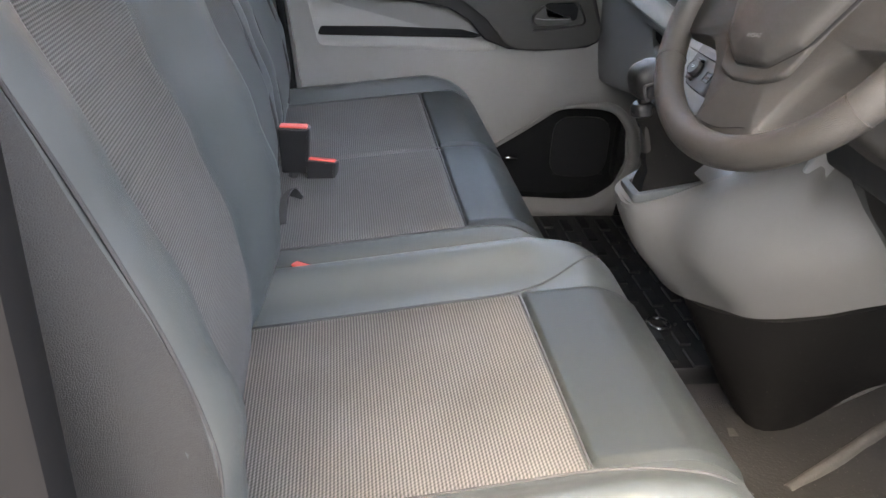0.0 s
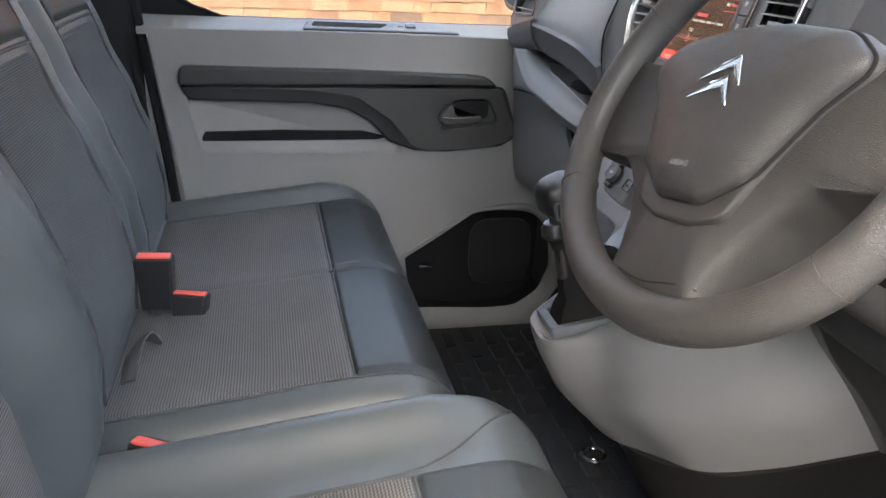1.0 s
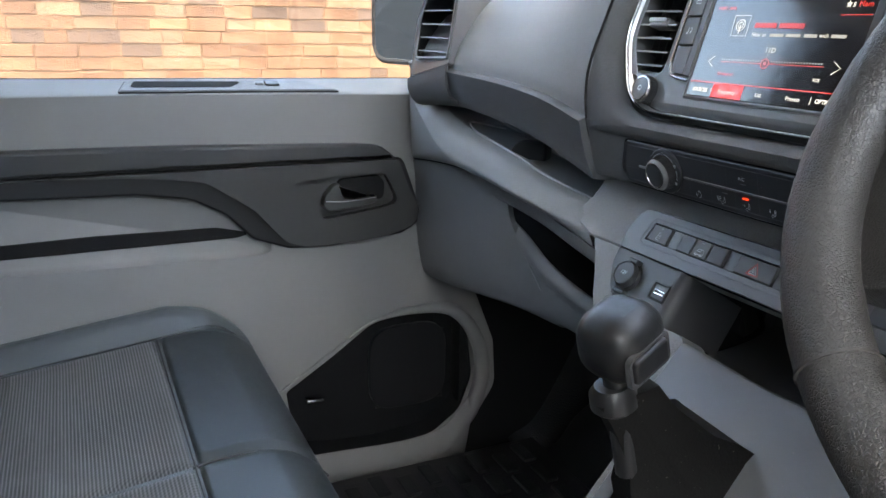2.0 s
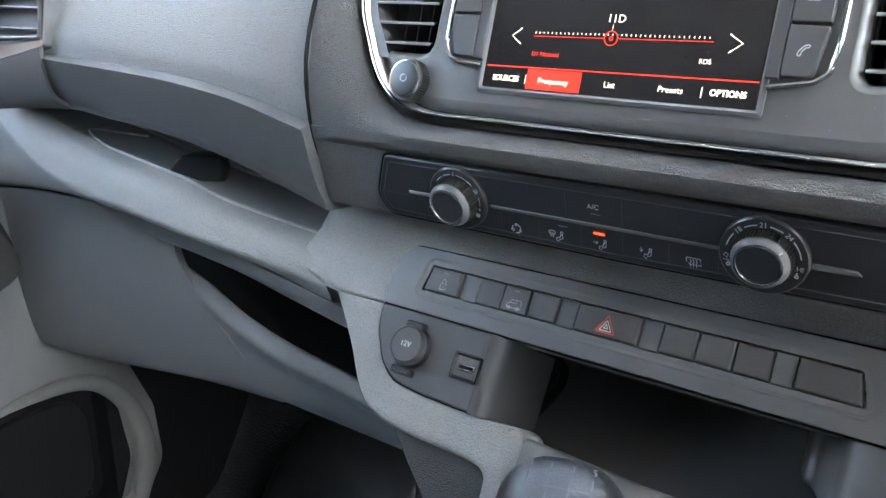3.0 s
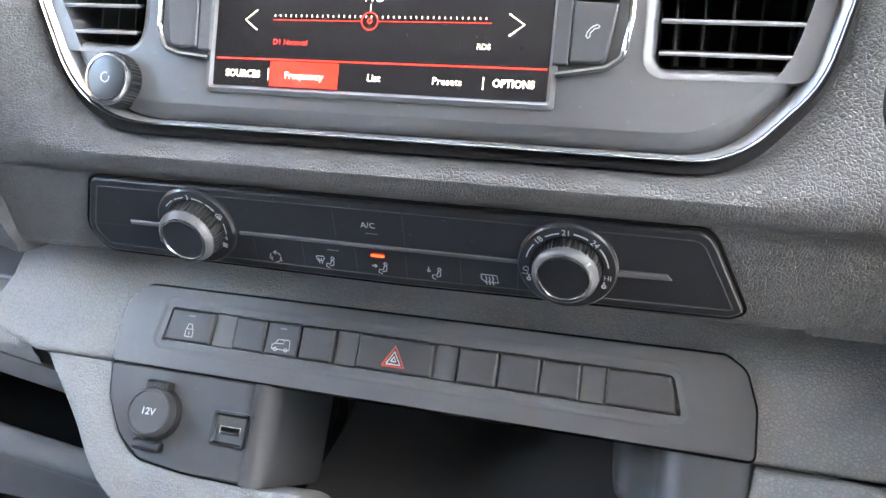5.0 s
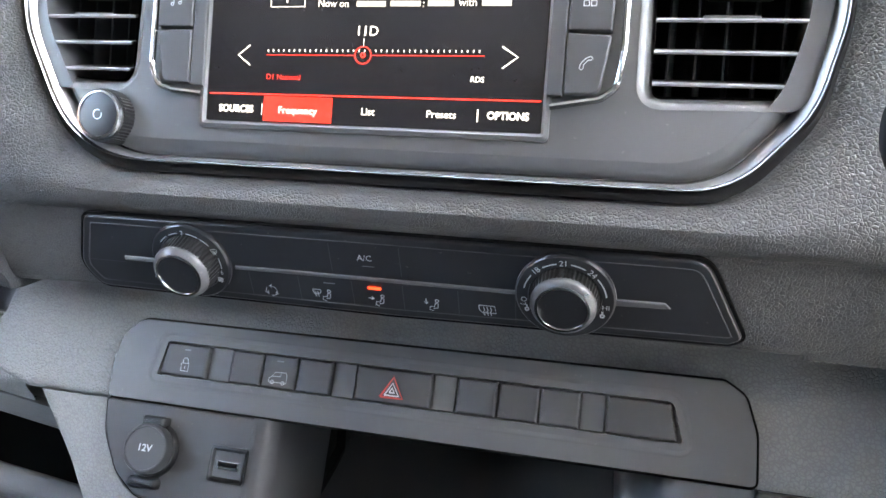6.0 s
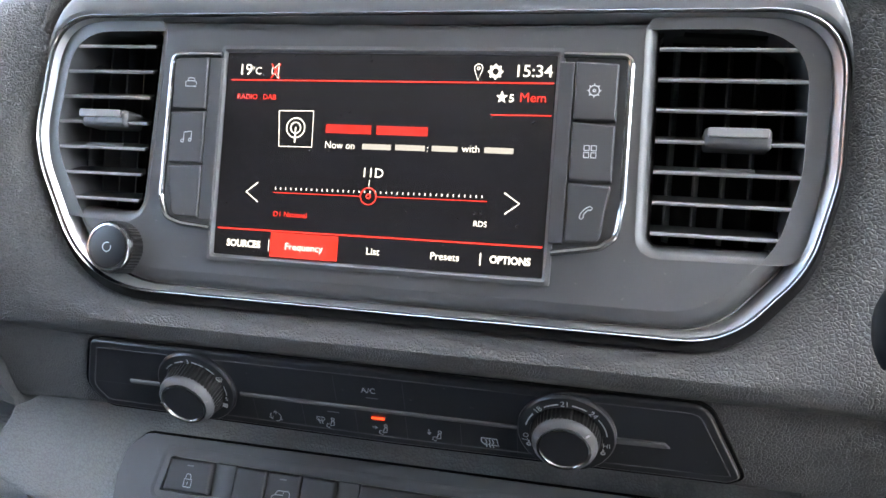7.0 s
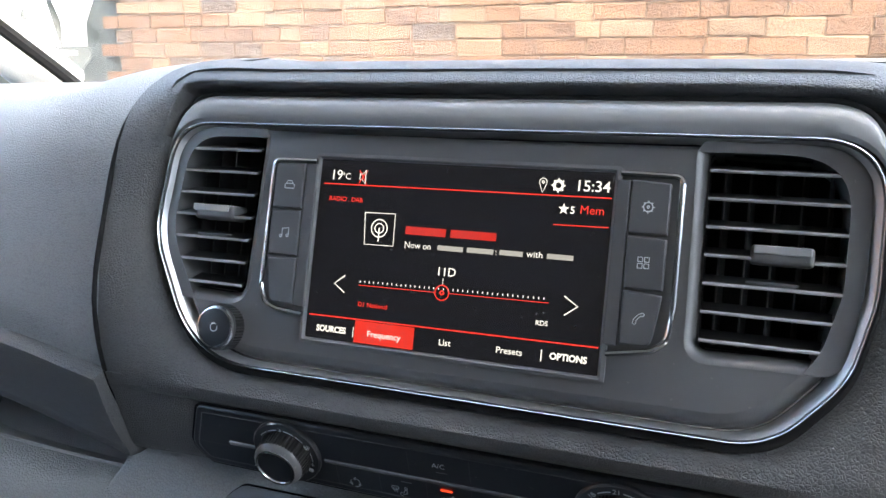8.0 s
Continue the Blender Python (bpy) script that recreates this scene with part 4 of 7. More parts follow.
part("chrome_surround", frame_ring(SC, bead_out, bead_in, [(0.0, -0.012), (0.0, 0.0024), (0.12, 0.0040), (0.3, 0.0050), (0.5, 0.0053), (0.7, 0.0050), (0.88, 0.0040), (1.0, 0.0024), (1.0, -0.012)]), M_TRIM, unit, "bright chrome surround line")
part("surround_flank", frame_ring(SC, bead_in, flank_in, [(0.0, -0.01), (0.0, 0.0028), (0.3, 0.0012), (0.7, -0.003), (1.0, -0.0075), (1.0, -0.012)]), M_FLANK, unit, "satin blue-grey flank inside the surround")
part("inner_bead", tube([SC @ Vector((*p, -0.0062)) for p in flank_in], 0.0008, 6, closed=True), M_TRIM, unit, "thin chrome line inside the surround")
vent_l = rounded([(-0.163, 0.019, 0.006), (-0.1215, 0.0175, 0.008), (-0.1175, 0.1060, 0.004), (-0.158, 0.1040, 0.012), (-0.1675, 0.092, 0.02), (-0.1715, 0.055, 0.05)], 0.006, 4)
vent_r = rounded([(0.1205, 0.0172, 0.004), (0.1735, 0.0180, 0.004), (0.1765, 0.032, 0.03), (0.1788, 0.052, 0.05), (0.1798, 0.078, 0.03), (0.1785, 0.096, 0.010), (0.1745, 0.1040, 0.008), (0.1190, 0.1065, 0.003)], 0.006, 4)
part("bezel", holed_many(SC, within(0.0110, 0.0150, 0.0155, 0.0080), [inset(vent_l, -0.0058), inset(vent_r, -0.0058)], 0.0, 0.03), M_BEZEL, unit, "graphite satin bezel")
part("bezel_roll", frame_ring(SC, flank_in, within(0.0112, 0.0152, 0.0157, 0.0082), [(0.0, -0.012), (0.0, -0.0078), (0.25, -0.0040), (0.6, -0.0008), (1.0, 0.0), (1.0, -0.010)]), M_BEZEL, unit, "rolled rim of the bezel")
for edge in (vent_l, vent_r):
    part("vent_edge", frame_ring(SC, inset(edge, -0.0062), edge, [(0.0, -0.010), (0.0, 0.0002), (0.3, -0.0004), (0.6, -0.0022), (0.85, -0.0055), (1.0, -0.0105), (1.0, -0.02)]), M_BEZEL, unit, "rolled edge round the vent")
disp = part("display", slab(SC, rounded([(-0.0775, -0.0005), (0.0775, -0.0005), (0.0775, 0.0945), (-0.0775, 0.0945)], 0.0008, 2), 0.0014, -0.004, 0.0005), M_SCREEN, unit, "lit black touch display")
part("display_frame", frame_ring(SC, rrect(0, 0.047, 0.1615, 0.1015, 0.002), rrect(0, 0.047, 0.1552, 0.0955, 0.001), [(0.0, -0.002), (0.0, 0.0014), (0.6, 0.0022), (1.0, 0.0012), (1.0, -0.002)]), M_BEZEL, unit)
H = 0.0019
ST = SC.copy()


def px(x, y):
    """Display coordinates: 0..100 across, 0..60 down, to the plane's metres."""
    return -0.077 + 0.154 * x / 100.0, 0.094 - 0.094 * y / 60.0


def say(text, x, y, size, mat, align="LEFT", width=1.0, bold=0.0):
    u, v = px(x, y)
    return lettering("display_text", text, ST, size, mat, disp, u, v, H, align, width, bold)


def stroke(pts_list, w, mat):
    for pts in pts_list:
        line_mark("display_line", ST, [[px(*p) for p in pts]], w, mat, disp, H)


def field(x0, y0, x1, y1, mat, h=0.0016):
    a, b = px(x0, y1), px(x1, y0)
    return bars("display_field", ST, [(a[0], a[1], b[0], b[1])], mat, disp, h)


say("19", 3.8, 5.0, 0.0072, M_WHITE_LIT, bold=0.00004)
say("°C", 8.2, 5.3, 0.0048, M_WHITE_LIT)
stroke([[(15.0, 4.2), (15.9, 4.2), (17.1, 2.8), (17.1, 7.4), (15.9, 6.0), (15.0, 6.0), (15.0, 4.2)]], 0.0005, M_WHITE_LIT)
stroke([[(14.7, 3.0), (17.6, 7.4)]], 0.0006, M_RED_LIT)
stroke([[(17.6, 3.0), (14.7, 7.4)]], 0.0006, M_RED_LIT)
stroke([arc(78.4, 3.6, 1.2, 20, -200, 12) + [(78.4, 6.9), (79.5, 4.1)]], 0.0004, M_WHITE_LIT)
stroke([arc(78.4, 3.6, 0.4, 0, 360, 10)], 0.0004, M_WHITE_LIT)
stroke([arc(83.3, 4.4, 1.35, 0, 360, 20)], 0.0014, M_WHITE_LIT)
stroke([[(83.3 + 1.5 * math.cos(k * math.pi / 4), 4.4 + 1.5 * math.sin(k * math.pi / 4)), (83.3 + 2.2 * math.cos(k * math.pi / 4), 4.4 + 2.2 * math.sin(k * math.pi / 4))] for k in range(8)], 0.0008, M_WHITE_LIT)
say("15:34", 99.4, 4.3, 0.0074, M_WHITE_LIT, "RIGHT", 1.02, 0.00005)
stroke([[(1.6, 8.0), (99.9, 7.4)]], 0.0006, M_RED_LIT)
say("RADIO . DAB", 4.0, 13.0, 0.0034, M_RED_LIT, bold=0.00003)
star = []
for k in range(10):
    r_ = 1.9 if k % 2 == 0 else 0.8
    star.append((85.6 + r_ * math.sin(k * math.pi / 5) * 0.95, 11.5 - r_ * math.cos(k * math.pi / 5)))
bm = bmesh.new()
bm.faces.new([bm.verts.new(ST @ Vector((*px(*p), H))) for p in star])
part("display_star", bm, M_WHITE_LIT, disp, smooth=0)
say("5", 87.6, 11.8, 0.0048, M_WHITE_LIT, bold=0.0001)
say("Mem", 98.2, 11.5, 0.0058, M_RED_LIT, "RIGHT")
stroke([[(82.8, 16.4), (99.8, 16.2)]], 0.0005, M_RED_LIT)
stroke([[(18.3, 16.9), (29.4, 16.7), (29.6, 27.3), (19.0, 27.4), (18.3, 16.9)]], 0.0005, M_WHITE_LIT)
stroke([arc(24.0, 21.8, 2.9, 0, 360, 24)], 0.0006, M_WHITE_LIT)
stroke([arc(24.0, 21.8, 1.6, 0, 360, 18)], 0.0006, M_WHITE_LIT)
stroke([[(24.0, 21.6), (24.0, 26.2)]], 0.0007, M_WHITE_LIT)
# station name and song, one plain bar a word
for x0, x1, y0, y1, mat in ((33.6, 47.8, 20.4, 23.0, M_RED_DIM), (49.4, 64.9, 20.4, 23.0, M_RED_DIM),
                            (45.4, 54.2, 25.7, 27.3, M_WHITE_DIM), (55.5, 64.4, 25.6, 27.2, M_WHITE_DIM),
                            (66.4, 74.0, 25.5, 27.1, M_WHITE_DIM), (81.7, 90.0, 25.4, 27.0, M_WHITE_DIM)):
    field(x0, y0, x1, y1, mat, H)
say("Now on", 33.6, 26.5, 0.0046, M_WHITE_LIT, width=0.95)
say(":", 64.9, 26.4, 0.0046, M_WHITE_LIT)
say("with", 75.2, 26.1, 0.0046, M_WHITE_LIT)
say("11D", 49.2, 34.1, 0.0060, M_WHITE_LIT, "CENTER", 1.02, 0.00003)
stroke([[(13.1, 38.4), (9.4, 41.3), (13.4, 44.1)]], 0.0007, M_WHITE_LIT)
stroke([[(88.3, 37.7), (92.7, 40.5), (88.7, 43.5)]], 0.0007, M_WHITE_LIT)
bars("display_scale", ST, [(px(18.8 + 1.66 * k, 0)[0], px(0, 40.2 - 0.02 * k)[1], px(18.8 + 1.66 * k, 0)[0] + 0.0005, px(0, 39.5 - 0.02 * k)[1]) for k in range(39)], M_WHITE_LIT, disp, H)["kind"] = "stuff"
stroke([[(18.4, 41.1), (45.9, 40.8)]], 0.0004, M_RED_LIT)
stroke([[(50.9, 40.7), (83.6, 40.3)]], 0.0004, M_RED_LIT)
stroke([arc(48.4, 40.7, 2.4, 0, 360, 26)], 0.0006, M_RED_LIT)
stroke([arc(48.4, 40.7, 0.6, 0, 360, 10)], 0.0008, M_RED_LIT)
stroke([[(48.4, 36.0), (48.4, 38.2)]], 0.0003, M_WHITE_LIT)
say("D1 National", 18.8, 47.4, 0.0034, M_RED_LIT, bold=0.00002)
say("RDS", 84.0, 46.7, 0.0034, M_WHITE_LIT, "RIGHT", bold=0.00004)
stroke([[(0.8, 52.5), (99.9, 51.9)]], 0.0007, M_RED_LIT)
field(18.5, 52.8, 40.1, 60.0, M_REDFILL)
say("SOURCES", 4.2, 56.8, 0.0044, M_WHITE_LIT, bold=0.00018, width=0.92)
stroke([[(18.1, 55.0), (18.1, 58.4)]], 0.0004, M_WHITE_LIT)
say("Frequency", 29.4, 56.8, 0.0045, M_WHITE_LIT, "CENTER", bold=0.00004)
say("List", 51.0, 56.4, 0.0045, M_WHITE_LIT, "CENTER", bold=0.00004)
say("Presets", 72.5, 56.4, 0.0045, M_WHITE_LIT, "CENTER", bold=0.00004)
stroke([[(82.8, 54.6), (82.8, 58.0)]], 0.0006, M_WHITE_LIT)
say("OPTIONS", 85.4, 56.2, 0.0044, M_WHITE_LIT, bold=0.00018, width=0.95)

# side keys
for side in (-1, 1):
    if side > 0:
        bracket = [(0.0805, 0.0945, 0), (0.1083, 0.0940, 0.004), (0.1086, 0.033, 0.01), (0.1068, 0.0188, 0.006), (0.1005, 0.0140, 0.006), (0.0805, 0.0105, 0)]
    else:
        bracket = [(-0.0795, 0.0930, 0), (-0.1052, 0.0926, 0.004), (-0.1063, 0.0240, 0.01), (-0.1027, 0.0150, 0.006), (-0.0948, 0.0125, 0.006), (-0.0795, 0.0112, 0)]
    line_pts = rounded(bracket, 0.004)[1:-1]
    part("chrome_bracket", tube([SC @ Vector((*p, 0.0028)) for p in [Vector(bracket[0][:2])] + line_pts + [Vector(bracket[-1][:2])]], 0.0014, 8), M_TRIM, unit, "chrome key bracket")
    for k in range(3):
        v0, v1 = 0.0915 - 0.0255 * k, 0.0915 - 0.0255 * (k + 1) + 0.0008
        w = 0.0 if k < 2 else 0.0035
        pts = [(side * 0.0858, v0), (side * 0.0858, v1), (side * (0.1035 - w), v1, 0.004 if k == 2 else 0.0008), (side * 0.1035, v0 - 0.001)]
        if side > 0:
            pts = pts[::-1]
        key = part("key", slab(SC, rounded(pts, 0.0008, 3), 0.0042, -0.002, 0.0008), M_BUTTON, unit, "flat black key")
        cx, cy = side * 0.094, (v0 + v1) / 2
        I = SC @ Matrix.Translation((cx, cy, 0.0045)) @ Matrix.Scale(0.0028, 4)
        if side < 0 and k == 0:
            line_mark("key_icon", I, [[(-1, -0.6), (-1, 0.1), (-0.7, 0.3), (-0.5, 0.8), (0.5, 0.8), (0.7, 0.3), (1, 0.1), (1, -0.6), (-1, -0.6)], [(-0.7, 0.3), (0.7, 0.3)]], 0.14, M_ICON, key, 0)
        elif side < 0 and k == 1:
            line_mark("key_icon", I, [[(-0.6, -0.7), (-0.6, 0.7), (0.8, 0.9), (0.8, -0.5)], arc(-0.85, -0.75, 0.25, 0, 360, 10), arc(0.55, -0.55, 0.25, 0, 360, 10)], 0.16, M_ICON, key, 0)
        elif side > 0 and k == 0:
            line_mark("key_icon", I, [arc(0, 0, 0.75, 0, 360, 20), arc(0, 0, 0.2, 0, 360, 8)] + [[(0.75 * math.cos(a), 0.75 * math.sin(a)), (1.05 * math.cos(a), 1.05 * math.sin(a))] for a in [j * math.pi / 4 for j in range(8)]], 0.16, M_ICON, key, 0)
        elif side > 0 and k == 1:
            line_mark("key_icon", I, [[(a, b), (a + 0.75, b), (a + 0.75, b + 0.75), (a, b + 0.75), (a, b)] for a in (-0.9, 0.15) for b in (-0.9, 0.15)], 0.16, M_ICON, key, 0)
        elif side > 0:
            line_mark("key_icon", I, [[(0.6, 1.0), (0.95, 0.75), (0.75, 0.45), (0.3, 0.45), (-0.35, -0.3), (-0.3, -0.7), (-0.6, -1.0), (-0.9, -0.75), (-0.75, -0.1), (-0.1, 0.65), (0.6, 1.0)]], 0.15, M_ICON, key, 0)
    part("key_strip", slab(SC, rrect(side * 0.0820, 0.0530, 0.0066, 0.0765, 0.0006), 0.0038, -0.002, 0.0006), M_BUTTON, unit)

# power knob
KN = SC @ Matrix.Translation((-0.1285, -0.0012, -0.005))


def ribbed(m, r, h0, h1, n=60, depth=0.0004):
    loops = []
    for h in (h0, h1):
        loops.append([m @ Vector(((r - depth * (k % 2)) * math.cos(2 * math.pi * k / n), (r - depth * (k % 2)) * math.sin(2 * math.pi * k / n), h)) for k in range(n)])
    return loops_mesh(loops)


pk = part("power_knob", ribbed(KN, 0.0128, 0.0, 0.0125, 90, 0.0005), M_BLACK, unit, "black ribbed volume knob", smooth=0)
part("knob_ring", lathe(KN, [(0.0118, 0.0115), (0.0117, 0.0138), (0.0112, 0.0150), (0.0103, 0.0152), (0.0100, 0.0142)], 40), M_TRIM, pk, "thin satin ring")
part("knob_cap", lathe(KN, [(0.0101, 0.013), (0.0100, 0.0146), (0.006, 0.0150), (0.0008, 0.0150)], 40), M_PANEL, pk)
line_mark("knob_icon", KN, [arc(0, 0, 0.0022, 60, 380, 16)], 0.0004, M_ICON, pk, 0.0154)

# the two centre vents
for name, hole, tab_u in (("left", vent_l, -0.1430), ("right", vent_r, 0.1520)):
    us, vs = [p.x for p in hole], [p.y for p in hole]
    u0, u1, v0, v1 = min(us), max(us), min(vs), max(vs)
    o = SC @ Vector(((u0 + u1) / 2, v0, -0.005))
    vent = thing("air_vent", o, "black slatted air vent with bright tab in centre unit", "air vent", "centre air vents")
    part("well", loops_mesh([[SC @ Vector((*p, -0.004)) for p in hole], [SC @ Vector((*p, -0.034)) for p in hole]], False, True), M_SOFTBLACK, vent, "black vent well")
    for k in range(7):
        v = v0 + (v1 - v0) * (k + 0.5) / 7.0
        # the opening's width at this height
        xs = []
        for a, b in zip(hole, hole[1:] + hole[:1]):
            if (a.y - v) * (b.y - v) <= 0 and abs(a.y - b.y) > 1e-9:
                xs.append(a.x + (b.x - a.x) * (v - a.y) / (b.y - a.y))
        a, b = min(xs), max(xs)
        L = SC @ Matrix.Translation(((a + b) / 2, v, -0.008)) @ pose(0, 0, 0, 90 + 16, 0, 0)
        part("slat", slab(L, rrect(0, 0, b - a, 0.014, 0.0005, 2), 0.0006, -0.0006, 0.0004), M_BLACK, vent)
        # pale bar paints the highlight on the slat's front edge
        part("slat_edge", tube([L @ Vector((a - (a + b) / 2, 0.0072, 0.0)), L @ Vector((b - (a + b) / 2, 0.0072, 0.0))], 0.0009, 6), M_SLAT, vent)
    for k in range(5):
        u = u0 + (u1 - u0) * (k + 0.7) / 5.4
        part("vane", slab(SC @ Matrix.Translation((u, (v0 + v1) / 2, -0.024)) @ pose(0, 0, 0, 0, 78, 0), rrect(0, 0, 0.012, v1 - v0 - 0.004, 0.0005, 2), 0.0005, -0.0005, 0.0003), M_BUTTON, vent)
    tb = SC @ Matrix.Translation((tab_u, v0 + (v1 - v0) * 0.50, 0.0))
    tab = part("tab", slab(tb, rrect(0, 0, 0.026, 0.0085, 0.002, 3), 0.001, -0.012, 0.002), M_BEZEL, vent, "sliding vent tab")
    part("tab_top", slab(tb @ Matrix.Translation((-0.002 if tab_u < 0 else 0, 0.0022, 0.001)), rrect(0, 0, 0.0235, 0.0038, 0.0008, 2), 0.0008, -0.001, 0.0004), M_SLAT, tab, "bright tab inlay")
    part("tab_foot", slab(tb @ Matrix.Translation((-0.003, -0.0125, -0.006)), rrect(0, 0, 0.022, 0.0018, 0.0006, 2), 0.001, -0.002, 0.0004), M_BEZEL, vent)

# door-side vent
SV = frame_at((-0.578, -0.014, 0.885), (1, 0.05, 0), (0, 0.16, 1))
side_vent = thing("air_vent", (-0.578, -0.01, 0.80), "black slatted air vent with satin edge beside the door", "air vent")
sv_out = rounded([(-0.060, -0.062, 0.012), (0.054, -0.034, 0.004), (0.056, 0.075, 0.01), (-0.040, 0.085, 0.03), (-0.062, 0.02, 0.03)], 0.01)
sv_in = rounded([(-0.049, -0.030, 0.012), (0.046, -0.026, 0.004), (0.048, 0.066, 0.008), (-0.032, 0.072, 0.025), (-0.050, 0.02, 0.025)], 0.01)
part("housing", frame_ring(SV, sv_out, sv_in, [(0.0, -0.05), (0.0, -0.004), (0.15, 0.0), (0.7, -0.001), (0.85, 0.001), (1.0, -0.003), (1.0, -0.05)]), M_BEZEL, side_vent, "graphite vent housing")
part("well", loops_mesh([[SV @ Vector((*p, -0.002)) for p in sv_in], [SV @ Vector((*p, -0.04)) for p in sv_in]], False, True), M_SOFTBLACK, side_vent)
part("edge_ring", tube([SV @ Vector((*p, 0.0)) for p in sv_in], 0.0014, 6, closed=True), M_BAND, side_vent, "thin satin edge")
for k in range(5):
    v = -0.018 + 0.0185 * k
    part("slat", slab(SV @ Matrix.Translation((-0.001, v, -0.008)) @ pose(0, 0, 0, 106, 0, 0), rrect(0, 0, 0.088, 0.014, 0.0005, 2), 0.0006, -0.0006, 0.0004), M_BLACK, side_vent)
    # painted highlight along each door-side slat
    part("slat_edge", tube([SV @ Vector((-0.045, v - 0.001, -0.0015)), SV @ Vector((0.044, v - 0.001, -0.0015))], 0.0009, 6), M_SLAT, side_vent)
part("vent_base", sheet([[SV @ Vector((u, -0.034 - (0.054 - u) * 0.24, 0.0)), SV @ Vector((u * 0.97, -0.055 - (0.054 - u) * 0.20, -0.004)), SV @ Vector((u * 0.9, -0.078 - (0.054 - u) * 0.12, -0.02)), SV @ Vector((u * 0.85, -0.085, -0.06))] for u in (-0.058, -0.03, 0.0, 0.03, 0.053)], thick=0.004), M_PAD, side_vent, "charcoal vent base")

# ---- climate controls ----
HV = frame_at((0, 0.0002, 0.782), (1, 0, 0), (0, -0.28, 1))
clim = thing("climate_panel", (0, -0.004, 0.765), "black climate control panel with two ribbed knobs", "climate panel")
cl_out = rounded([(-0.1505, -0.0228, 0.008), (0.0107, -0.0234, 0), (0.1605, -0.0205, 0.004), (0.1662, -0.0172, 0.004), (0.1482, 0.0214, 0.012), (0.0, 0.0212, 0), (-0.1475, 0.0204, 0.006), (-0.1592, -0.0100, 0.012)], 0.004)
part("plate", slab(HV, cl_out, 0.002, -0.012, 0.0012), M_PANEL, clim)
part("plate_gap", frame_ring(HV, inset(cl_out, -0.0016), cl_out, [(0.0, -0.004), (0.0, 0.0006), (1.0, 0.0002), (1.0, -0.004)]), M_SOFTBLACK, clim)
inner = inset(cl_out, 0.0042)
part("inner_line", tube([HV @ Vector((*p, 0.0019)) for p in inner], 0.00038, 6, closed=True), M_BUTTON, clim, "fine moulded line inside the edge")
part("centre_strip", slab(HV, rounded([(-0.0686, -0.0036), (0.0700, -0.0031), (0.0700, -0.0013), (-0.0686, -0.0018)], 0), 0.0032, 0.0, 0.0005), M_BEZEL, clim, "grey trim strip")
part("end_strip", slab(HV, rounded([(0.112, -0.0043), (0.1353, -0.0034), (0.1330, -0.0008), (0.112, -0.0010)], 0), 0.0032, 0.0, 0.0005), M_BEZEL, clim, "grey trim strip")
part("end_strip", slab(HV, rounded([(-0.1304, -0.0042), (-0.112, -0.0042), (-0.112, -0.0020), (-0.1304, -0.0020)], 0), 0.0032, 0.0, 0.0005), M_BAND, clim, "bright trim strip")
for u, v0, v1 in [(u, -0.0195, -0.0048) for u in (-0.0622, -0.0364, -0.0091, 0.0160, 0.0424, 0.0688)] + [(u, 0.0002, 0.0158) for u in (-0.0177, 0.0163)]:
    bars("panel_joint", HV, [(u - 0.0002, v0, u + 0.0002, v1)], M_BUTTON, clim, 0.0022)
bars("panel_joint", HV, [(-0.1525, -0.0062, -0.1310, -0.0058)], M_BUTTON, clim, 0.0022)
bars("panel_mark", HV, [(-0.0025, 0.0042, 0.0035, 0.0046), (-0.0235, -0.0076, -0.0175, -0.0070)], M_MARK, clim, 0.0022)
lettering("panel_text", "A/C", HV, 0.0044, M_ICON, clim, -0.0007, 0.0089, 0.0024)


def icon(m, x, y, s, lines, mat, parent, w=0.00045, h=0.0024):
    return line_mark("icon", m, [[(x + a * s, y + b * s) for a, b in l] for l in lines], w, mat, parent, h)


SEATED = [[(0.2, -0.9), (-0.3, -0.7), (-0.2, -0.2), (0.35, -0.2), (0.55, 0.4)], arc(0.75, 0.75, 0.22, 0, 360, 10), [(0.55, 0.4), (0.9, 0.35), (0.8, -0.35), (0.2, -0.5)]]
icon(HV, -0.0518, -0.0150, 0.0036, [arc(0, 0, 0.8, 20, 110, 6), arc(0, 0, 0.8, 140, 230, 6), arc(0, 0, 0.8, 260, 350, 6), [(0.2, 1.05), (-0.25, 0.75), (0.1, 0.5)], [(-1.05, -0.2), (-0.6, -0.5), (-0.45, 0.0)], [(0.95, -0.5), (0.55, -0.3), (0.85, 0.15)]], M_ICON, clim)
icon(HV, -0.0240, -0.0147, 0.0036, [[(-1.6, 0.6), (-1.5, 0.9), (-0.5, 0.9), (-0.4, 0.6), (-0.7, 0.2), (-1.4, 0.2), (-1.6, 0.6)], [(-1.3, 0.6), (-1.2, -0.3)], [(-0.9, 0.6), (-0.8, -0.3)]] + SEATED, M_ICON, clim)
icon(HV, 0.0030, -0.0146, 0.0036, [[(-1.2, 0.3), (-0.5, 0.3)], [(-0.8, 0.55), (-0.45, 0.3), (-0.8, 0.05)]] + SEATED, M_ICON, clim)
icon(HV, 0.0295, -0.0142, 0.0036, [[(-0.7, 1.0), (-0.7, 0.2)], [(-0.95, 0.5), (-0.7, 0.15), (-0.45, 0.5)]] + SEATED, M_ICON, clim)
